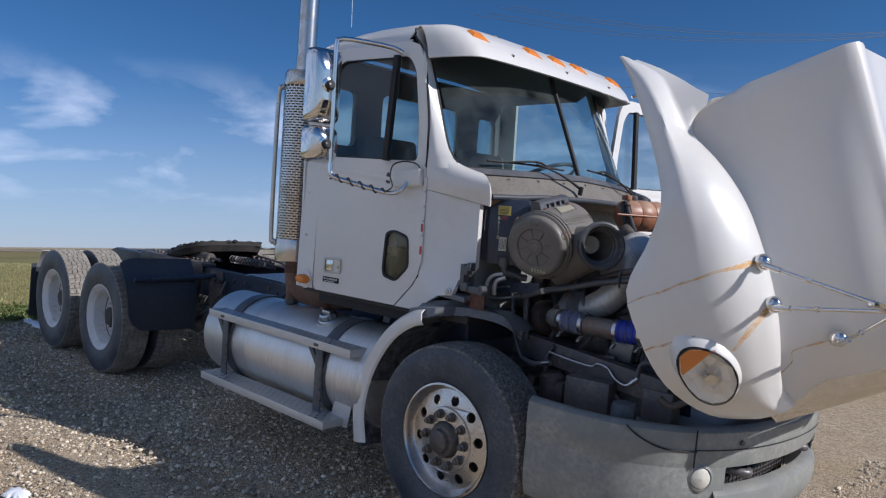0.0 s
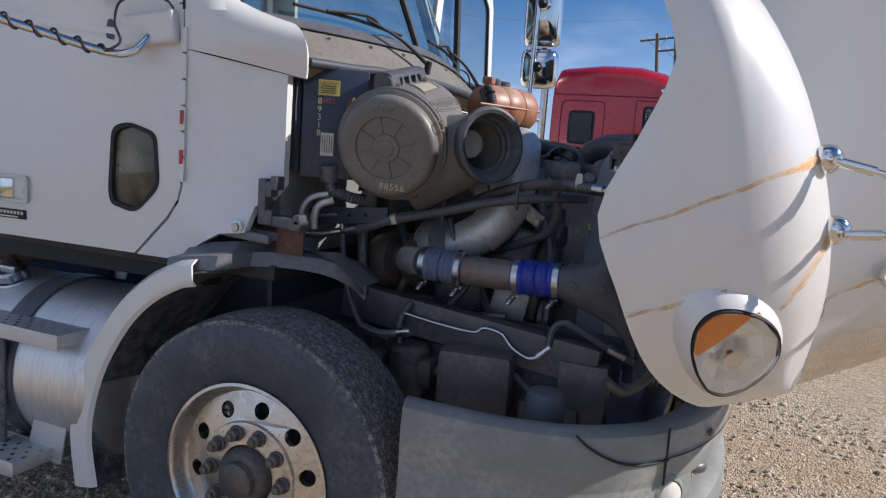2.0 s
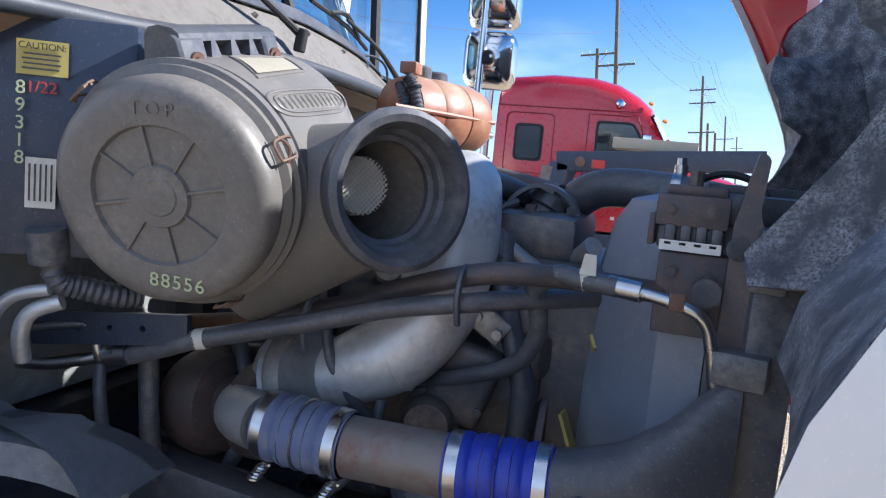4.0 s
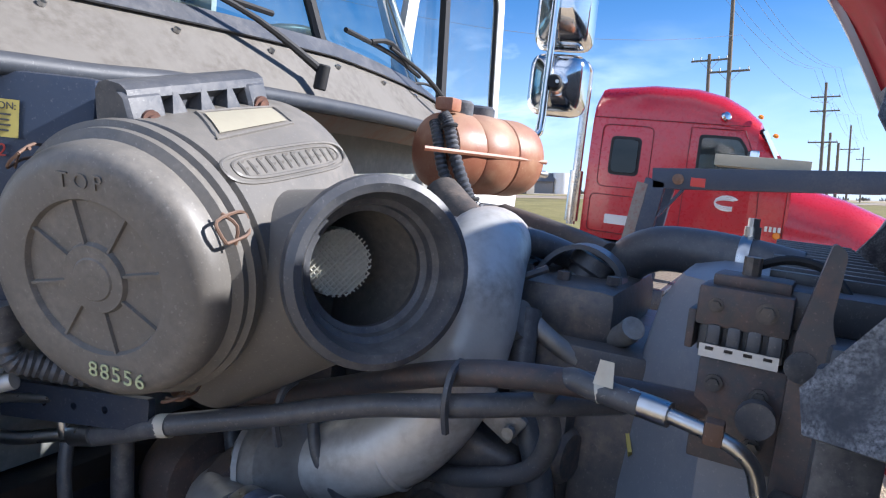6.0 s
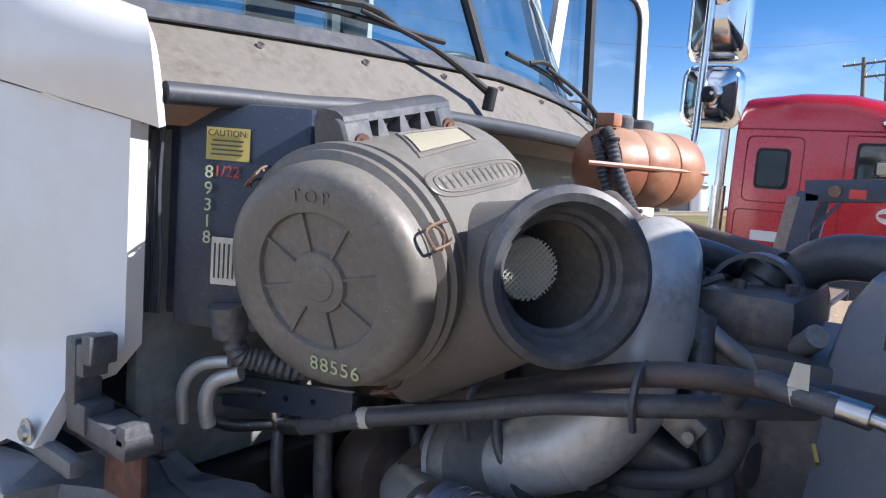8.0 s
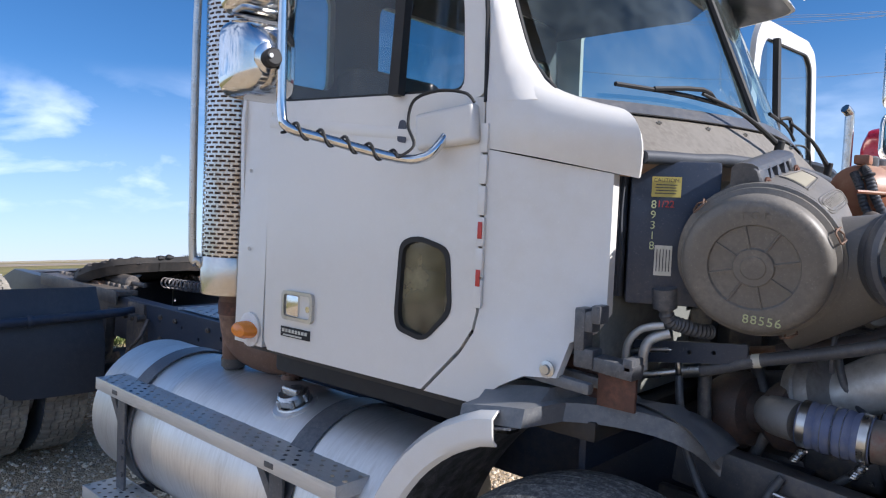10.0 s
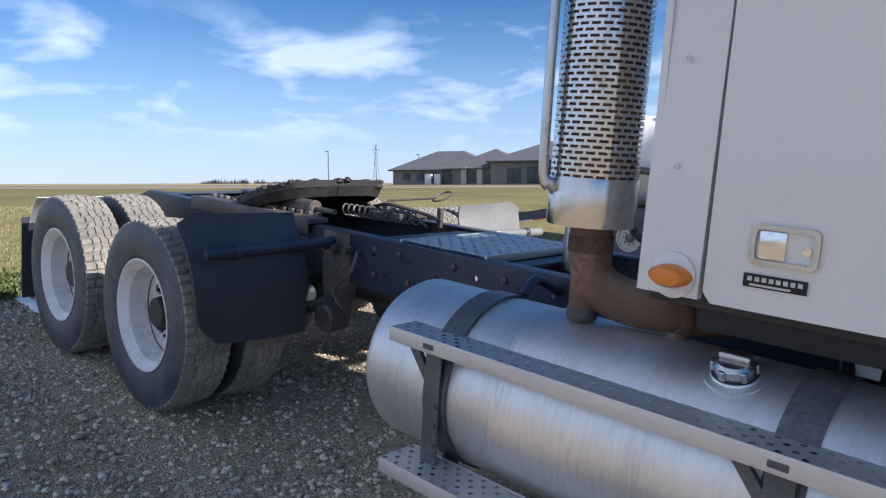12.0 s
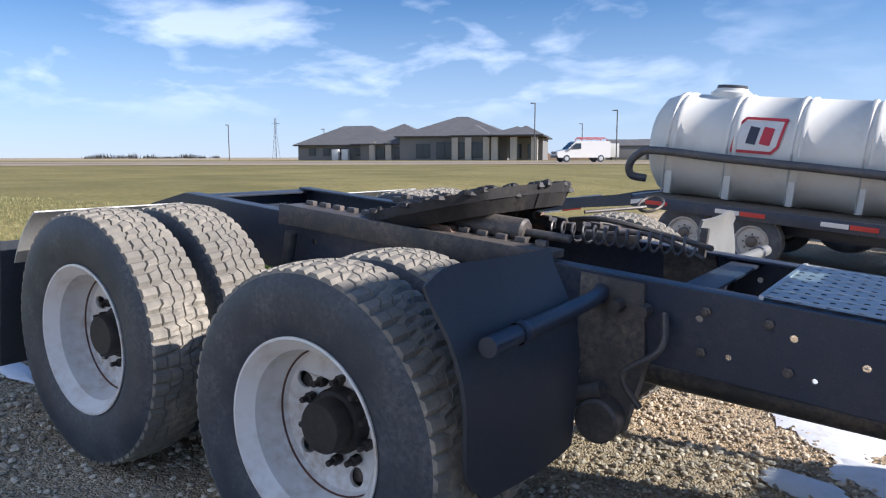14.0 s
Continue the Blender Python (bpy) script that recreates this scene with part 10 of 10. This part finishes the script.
# white work van with a ladder rack, on the road
VM = Matrix.Translation(polar(24.95, 74) + Vector((0, 0, PLAIN + 0.06))) @ Matrix.Rotation(radians(180 + ROAD_AZ + 4), 4, "Z")
van = thing("work_van", "white work van with a red ladder rack on the road", "van", VM)
side = [(-2.75, 0.45), (2.70, 0.45), (2.85, 0.75), (2.80, 1.05), (1.75, 1.25), (0.98, 1.98), (0.75, 2.08), (-2.65, 2.08), (-2.80, 1.9)]
def van_row(y, k):
    return [(x * (1 if z < 1.2 else k), y * (1 if z < 1.25 else 0.90), z) for x, z in side]
bm = sheet(bmesh.new(), [van_row(y, 1) for y in (-0.98, 0.98)], closed=True)
for y in (-0.98, 0.98):
    bm.faces.new([bm.verts.new(p) for p in van_row(y, 1)])
part("body", bm, WHITE, van, sharp=20)
part("windscreen", sheet(bmesh.new(), [[(1.72, -0.84, 1.29), (1.72, 0.84, 1.29)], [(1.03, -0.80, 1.95), (1.03, 0.80, 1.95)]], 0.03), WG, van)
for s in (-1, 1):
    part("side_window", P([(0.35, 1.32), (1.45, 1.32), (0.92, 1.86), (0.35, 1.86)], [], lambda a, b: Vector((a, s * (0.985 - 0.098 * (b - 1.25) / 0.83 * 1.0), b)), (0, s * 0.01, 0)), WG, van)
    for x in (-1.75, 1.85):
        part("wheel", L([(0, -0.1), (0.36, -0.1), (0.36, 0.1), (0.22, 0.11), (0.2, 0.09), (0, 0.09)], (x, s * 0.88, 0.36), (0, s, 0), 20), RUBBER, van)
        part("wheel_trim", L([(0.2, 0.10), (0.0, 0.12)], (x, s * 0.89, 0.36), (0, s, 0), 16), ALU, van)
    part("headlight", B((2.83, s * 0.75, 0.95), (0.06, 0.3, 0.2), bevel=0.01), ALU, van)
    part("mirror", B((1.35, s * 1.12, 1.42), (0.15, 0.2, 0.28), bevel=0.03), BLACK, van)
part("grille", B((2.84, 0, 0.93), (0.05, 1.1, 0.22), bevel=0.01), BLACK, van)
part("bumper", B((2.86, 0, 0.55), (0.12, 1.8, 0.22), bevel=0.03), BLACK, van)
bm = bmesh.new()
for y in (-0.75, 0.75):
    tube(bm, [(-2.5, y, 2.3), (0.4, y, 2.3)], 0.03, 6, 1)
for x in (-2.4, -1.4, -0.4, 0.3):
    tube(bm, [(x, -0.78, 2.08), (x, -0.78, 2.32), (x, 0.78, 2.32), (x, 0.78, 2.08)], 0.03, 6, 1)
tube(bm, [(-2.4, 0.3, 2.42), (0.5, 0.3, 2.42)], 0.05, 6, 1)
tube(bm, [(-2.4, 0.0, 2.42), (0.5, 0.0, 2.42)], 0.05, 6, 1)
part("ladder_rack", bm, REDTAPE, van, "red ladder rack")

# lamp posts round the building
POLEM = surface("bronze_lamp_post", (0.10, 0.095, 0.09), (0.15, 0.14, 0.13), 0.5, 0.3, 1, 8, 0.5, 0.05, 0)
lamp = None
for az, dist, h_ in ((52.2, 150, 7.0), (45.0, 165, 6.9), (28.44, 118, 9.2), (22.15, 110, 7.4), (24.7, 170, 8.2)):
    m = Matrix.Translation(polar(az, dist) + Vector((0, 0, PLAIN)))
    lp = thing("lamp_post", "slim dark parking-lot lamp post", "lamp post", m, "lamp posts by the building")
    part("post", C((0, 0, -0.2), (0, 0, h_), 0.09, 10), POLEM, lp)
    part("head", B((-0.35, 0, h_), (0.8, 0.35, 0.14), bevel=0.02), POLEM, lp)

# utility poles along the street, with wires
def utility_pole(p, h_, arms, turn):
    up = thing("utility_pole", "weathered wooden utility pole with crossarms", "utility pole", Matrix.Translation(p) @ Matrix.Rotation(radians(turn), 4, "Z"), "utility poles along the street")
    part("pole", C((0, 0, -0.5), (0, 0, h_), 0.17, 12, 0.12), WOOD, up)
    for z in arms:
        part("crossarm", B((0, 0.1, z), (2.5, 0.1, 0.13), bevel=0.01), WOOD, up)
        for x in (-1.15, -0.6, 0.6, 1.15):
            part("insulator", C((x, 0.1, z + 0.06), (x, 0.1, z + 0.24), 0.04, 8), ALU, up)
        part("brace", T([(-0.7, 0.1, z), (0, 0.14, z - 0.7), (0.7, 0.1, z)], 0.02, 6, 1), STEEL, up)
    return up


EYE2 = Vector((1.02, -1.45, 0))
def pol2(az, dist):
    a = radians(az)
    return EYE2 + Vector((-math.sin(a) * dist, math.cos(a) * dist, 0.95))
poles = [(pol2(4.17, 50), 15.0, (8.75,)), (pol2(5.6, 54), 10.6, (10.2,)), (pol2(-2.2, 76), 11.5, (10.2, 8.9, 6.0)), (pol2(-3.87, 118), 11.3, (7.9,)), (pol2(-4.7, 170), 11.5, (9.0,)), (pol2(-2.66, 80), 7.2, ()), (pol2(-3.2, 80), 6.2, ())]
for p, h_, arms in poles:
    utility_pole(p, h_, arms, -8)
WIRE = surface("dull_wire", (0.10, 0.10, 0.11), (0.14, 0.14, 0.14), 0.6, 0.3, 1, 5, 0.3, 0.05, 0)
wires = thing("overhead_wires", "thin overhead power lines strung between poles", "power lines")
seq = [pol2(40, 34) + Vector((0, 0, 13.0)), poles[0][0] + Vector((0, 0, 14.2)), poles[2][0] + Vector((0, 0, 12.8)), poles[3][0] + Vector((0, 0, 12.8)), poles[4][0] + Vector((0, 0, 12.8))]
for off in (-1.1, -0.5, 0.6, 1.1):
    for dz in ((0.0,) if off != 0.6 else (0.0, -3.2)):
        for a, b in zip(seq, seq[1:]):
            pts = [a.lerp(b, t) + Vector((off, 0, dz - 1.2 * 4 * t * (1 - t))) for t in np.linspace(0, 1, 9)]
            part("wire", T(pts, 0.012, 5, 1), WIRE, wires)
# distant yard: white silos, house, thickets
fy = thing("distant_sheds", "small far-off sheds and silos on the horizon", "sheds", Matrix.Translation(pol2(17.9, 330) + Vector((0, 0, 0.6))))
part("shed", B((0, 0, 2), (14, 8, 6), bevel=0.0), WALLT, fy)
part("silo", C((10, 0, -1), (10, 0, 9), 4, 20), WHITE, fy)
bm = bmesh.new()
sheet(bm, [[(-8, -5, 5), (8, -5, 5)], [(-8, 0, 9), (8, 0, 9)], [(-8, 5, 5), (8, 5, 5)]], 0.2)
part("shed_roof", bm, ROOF, fy)
THICK = surface("bare_brush", (0.12, 0.10, 0.075), (0.18, 0.15, 0.11), 0.9, 0, 0.1, 2, 0.8, 0.05, 0)
bm = bmesh.new()
rng = random.Random(11)
for k in range(160):
    az = rng.choice([rng.uniform(8, 30), rng.uniform(53, 62), rng.uniform(-20, 0), rng.uniform(20, 26)])
    d = rng.uniform(500, 900)
    c = polar(az, d) + Vector((0, 0, PLAIN))
    h_ = rng.uniform(1.5, 5)
    for q in range(14):
        a = c + Vector((rng.uniform(-4, 4), rng.uniform(-4, 4), 0))
        b = a + Vector((rng.uniform(-1, 1), rng.uniform(-1, 1), h_ * rng.uniform(0.5, 1)))
        w_ = rng.uniform(0.3, 0.9)
        bm.faces.new([bm.verts.new(a + Vector((-w_, 0, 0))), bm.verts.new(a + Vector((w_, 0, 0))), bm.verts.new(b)])
flat("far_thickets", bm, THICK, "bare brown thickets on the horizon", "thicket", "stuff")

# far yard behind the road: spoil heap, sheds, a pale trailer and a lattice mast
DIRT = surface("brown_spoil_heap", (0.19, 0.125, 0.08), (0.28, 0.20, 0.13), 0.95, 0, 0.3, 2, 0.8, 0.04, 0.3, 3)
rg = np.random.RandomState(8)
bm = bmesh.new()
rows_ = []
for i in range(25):
    t_ = i / 24
    row = []
    for j in range(9):
        q_ = j / 8
        hgt = 2.4 * math.sin(math.pi * t_) ** 0.6 * math.sin(math.pi * q_) * (0.75 + 0.35 * math.sin(9 * t_ + 1.0)) + rg.uniform(-0.1, 0.1) * (0 < i < 24 and 0 < j < 8)
        row.append(Vector((-7 + 14 * t_, -3 + 6 * q_, hgt)))
    rows_.append(row)
sheet(bm, rows_)
o = flat("dirt_mound", bm, DIRT, "heap of brown soil beyond the road", "dirt mound", "")
o.matrix_world = Matrix.Translation(polar(26.0, 150) + Vector((0, 0, PLAIN - 0.05))) @ Matrix.Rotation(radians(26), 4, "Z")
for az, dist, sx, sy, h_, m_, nm, lb_ in ((20.6, 160, 12, 6, 3.0, WALLT, "shed", "low grey shed with a pitched roof"), (18.9, 175, 9, 6, 3.4, STONE, "shed", "low tan shed with a pitched roof"), (23.3, 140, 6.5, 2.4, 2.6, POLY, "box_trailer", "white box trailer parked beyond the road")):
    th = thing(nm, lb_, nm.replace("_", " "), Matrix.Translation(polar(az, dist) + Vector((0, 0, PLAIN))) @ Matrix.Rotation(radians(az + 12), 4, "Z"))
    part("body", B((0, 0, h_ / 2 + (0.5 if nm == "box_trailer" else 0)), (sx, sy, h_), bevel=0.05), m_, th)
    if nm == "shed":
        part("roof", sheet(bmesh.new(), [[(x, -sy / 2 - 0.3, h_ - 0.05), (x, 0, h_ + 1.3), (x, sy / 2 + 0.3, h_ - 0.05)] for x in (-sx / 2 - 0.3, sx / 2 + 0.3)], 0.12), ROOF, th)
        part("door", B((sx * 0.2, -sy / 2 - 0.03, 1.1), (1.6, 0.06, 2.2), bevel=0.01), FASCIA, th)
    else:
        for x in (-1.6, -0.6):
            part("wheel", C((x, -1.15, 0.45), (x, 1.15, 0.45), 0.45, 20, bevel=0.04), RUBBER, th)
        part("landing_leg", B((2.0, 0, 0.3), (0.12, 1.4, 0.6), bevel=0.02), POLEM, th)
mast = thing("lattice_mast", "thin grey lattice mast on the horizon", "mast", Matrix.Translation(polar(48.65, 400) + Vector((0, 0, PLAIN - 0.3))))
for sx, sy in ((-1, -1), (1, -1), (1, 1), (-1, 1)):
    part("leg", T([(1.5 * sx, 1.5 * sy, 0), (0.5 * sx, 0.5 * sy, 12), (0.3 * sx, 0.3 * sy, 22)], 0.10, 6, 1), WIRE, mast)
for k in range(7):
    w0, w1 = 1.5 - 0.17 * k, 1.33 - 0.17 * k
    part("brace", T([(-w0, -w0, 3 * k), (w1, -w1, 3 * k + 3), (-w1 * 0.9, -w1, 3 * k + 3)], 0.06, 5, 1), WIRE, mast)
part("cross_arm", T([(-3.2, 0, 19), (3.2, 0, 19)], 0.12, 6, 1), WIRE, mast)

# ---- small things on the ground ----
def lot_z(x, y):
    return ground_z(x, y)


def snow_patch(cx, cy, rx, ry, seed):
    rng = random.Random(seed)
    bm = bmesh.new()
    n = 40
    rings = []
    for k, (f, h_) in enumerate(((1.0, 0.002), (0.93, 0.010), (0.75, 0.020), (0.45, 0.026), (0.15, 0.028))):
        row = []
        for i in range(n):
            a = 2 * math.pi * i / n
            w_ = 1 + 0.45 * noise.noise((math.cos(a) * 1.6 + seed, math.sin(a) * 1.6, 0)) + 0.28 * noise.noise((math.cos(a) * 5 + seed, math.sin(a) * 5, 4))
            x, y = cx + rx * f * w_ * math.cos(a), cy + ry * f * w_ * math.sin(a)
            row.append((x, y, lot_z(x, y) + h_ + 0.008 * noise.noise((x * 6, y * 6, seed))))
        rings.append(row)
    sheet(bm, rings, closed=True)
    bm.faces.new([bm.verts.new(p) for p in rings[-1]])
    o = part("snow_patch", bm, SNOW, None)
    return tagged(o, "small patch of old snow melting on the gravel", "snow", "snow patches")


for q in ((-2.95, 1.75, 0.42, 0.62, 1), (-2.3, 2.2, 0.6, 0.7, 2), (-3.42, 1.85, 0.30, 0.22, 13), (-3.05, 0.62, 0.22, 0.12, 3), (-2.72, 0.95, 0.25, 0.20, 4), (2.1, 4.5, 0.35, 0.5, 14), (-2.05, -2.75, 0.22, 0.10, 5), (-1.75, -2.60, 0.10, 0.06, 6), (-6.7, -1.02, 0.35, 0.07, 7), (-4.05, -2.45, 0.10, 0.05, 8), (2.6, 0.6, 0.5, 0.25, 9), (3.0, -0.6, 0.22, 0.12, 10), (-3.6, -2.7, 0.08, 0.05, 12)):
    snow_patch(*q)


def scatter_stones(n, seed):
    rs = np.random.RandomState(seed)
    t = (1 + 5 ** 0.5) / 2
    ico = np.array([(-1, t, 0), (1, t, 0), (-1, -t, 0), (1, -t, 0), (0, -1, t), (0, 1, t), (0, -1, -t), (0, 1, -t), (t, 0, -1), (t, 0, 1), (-t, 0, -1), (-t, 0, 1)]) / math.sqrt(1 + t * t)
    tri = np.array([(0, 11, 5), (0, 5, 1), (0, 1, 7), (0, 7, 10), (0, 10, 11), (1, 5, 9), (5, 11, 4), (11, 10, 2), (10, 7, 6), (7, 1, 8), (3, 9, 4), (3, 4, 2), (3, 2, 6), (3, 6, 8), (3, 8, 9), (4, 9, 5), (2, 4, 11), (6, 2, 10), (8, 6, 7), (9, 8, 1)])
    V, F = [], []
    for k in range(n):
        u = rs.rand()
        if u < 0.72:
            x, y = rs.uniform(-6.9, -0.2), rs.uniform(-3.2, 1.2)
        elif u < 0.9:
            x, y = rs.uniform(-4.5, -1.5), rs.uniform(0.4, 3.5)
        else:
            x, y = rs.uniform(1.2, 3.2), rs.uniform(-2.5, 2.5)
        r = 0.006 + 0.012 * rs.rand() ** 2.5
        s = r * (0.7 + 0.6 * rs.rand(3)) * (1, 1, 0.75)
        p = ico * (0.8 + 0.4 * rs.rand(12, 1)) * s
        a = rs.rand() * 6.28
        c_, s_ = math.cos(a), math.sin(a)
        p = np.stack([p[:, 0] * c_ - p[:, 1] * s_, p[:, 0] * s_ + p[:, 1] * c_, p[:, 2]], 1)
        p += (x, y, lot_z(x, y) + r * 0.25)
        F.append(tri + 12 * k)
        V.append(p)
    me = bpy.data.meshes.new("gravel")
    me.from_pydata(np.concatenate(V).tolist(), [], np.concatenate(F).tolist())
    m, nn, l, p = nodes_of("loose_stones")
    g = nn.new("ShaderNodeNewGeometry")
    l.new(ramp(nn, l, g.outputs["Random Per Island"], 0.0, 1.0, (0.24, 0.19, 0.135, 1), (0.84, 0.72, 0.55, 1)), p.inputs["Base Color"])
    p.inputs["Roughness"].default_value = 0.85
    me.materials.append(m)
    return tagged(new("gravel", me), "loose tan and grey gravel stones", "gravel", kind="stuff")


scatter_stones(30000, 3)


def grass_blades(n, seed):
    rs = np.random.RandomState(seed)
    V, F = [], []
    for k in range(n):
        u = rs.rand() ** 1.8
        x = -6.95 - 9 * u + 0.25 * math.sin(k)
        y = rs.uniform(-4.5, 4) - 2 * u
        z = lot_z(x, y)
        h_ = 0.015 + 0.025 * rs.rand() + (0.07 * rs.rand() * max(0, 1 - abs(x + 7.4) / 0.7) if rs.rand() < 0.4 else 0)
        a = rs.rand() * 6.28
        w_ = 0.004 + 0.004 * rs.rand()
        dx, dy = math.cos(a), math.sin(a)
        lean = rs.rand() * 0.6 * h_
        b = rs.rand() * 6.28
        V += [(x - dx * w_, y - dy * w_, z - 0.01), (x + dx * w_, y + dy * w_, z - 0.01), (x + lean * math.cos(b) * 0.4, y + lean * math.sin(b) * 0.4, z + h_ * 0.6), (x + lean * math.cos(b), y + lean * math.sin(b), z + h_)]
        i = 4 * k
        F += [(i, i + 1, i + 2), (i + 1, i + 3, i + 2)]
    me = bpy.data.meshes.new("grass")
    me.from_pydata(V, [], F)
    m, nn, l, p = nodes_of("grass_blades")
    g = nn.new("ShaderNodeNewGeometry")
    l.new(ramp(nn, l, g.outputs["Random Per Island"], 0.0, 1.0, (0.11, 0.135, 0.045, 1), (0.42, 0.37, 0.17, 1)), p.inputs["Base Color"])
    p.inputs["Roughness"].default_value = 0.7
    me.materials.append(m)
    return tagged(new("grass", me), "short olive and straw-coloured grass blades", "grass", kind="stuff")


grass_blades(70000, 8)


def weeds(n, seed):
    """Broad-leaved green weeds along the gravel's edge."""
    rs = np.random.RandomState(seed)
    V, F = [], []
    for k in range(n):
        x = -7.15 - abs(rs.normal(0, 0.35)) + 0.2 * math.sin(k * 0.01)
        y = rs.uniform(-4.5, 2.0)
        z = lot_z(x, y)
        a = rs.rand() * 6.28
        l_, h_, w_ = 0.03 + 0.05 * rs.rand(), 0.02 + 0.05 * rs.rand(), 0.008 + 0.010 * rs.rand()
        dx, dy = math.cos(a), math.sin(a)
        V += [(x, y, z), (x + dx * l_ * 0.6 - dy * w_, y + dy * l_ * 0.6 + dx * w_, z + h_ * 0.8), (x + dx * l_, y + dy * l_, z + h_), (x + dx * l_ * 0.6 + dy * w_, y + dy * l_ * 0.6 - dx * w_, z + h_ * 0.8)]
        F.append((4 * k, 4 * k + 1, 4 * k + 2, 4 * k + 3))
    me = bpy.data.meshes.new("weeds")
    me.from_pydata(V, [], F)
    m, nn, l, p = nodes_of("weed_leaves")
    g = nn.new("ShaderNodeNewGeometry")
    l.new(ramp(nn, l, g.outputs["Random Per Island"], 0.0, 1.0, (0.045, 0.085, 0.022, 1), (0.16, 0.19, 0.05, 1)), p.inputs["Base Color"])
    p.inputs["Roughness"].default_value = 0.6
    me.materials.append(m)
    return tagged(new("weeds", me), "low dark green weeds along the gravel edge", "weeds", kind="stuff")


weeds(14000, 5)
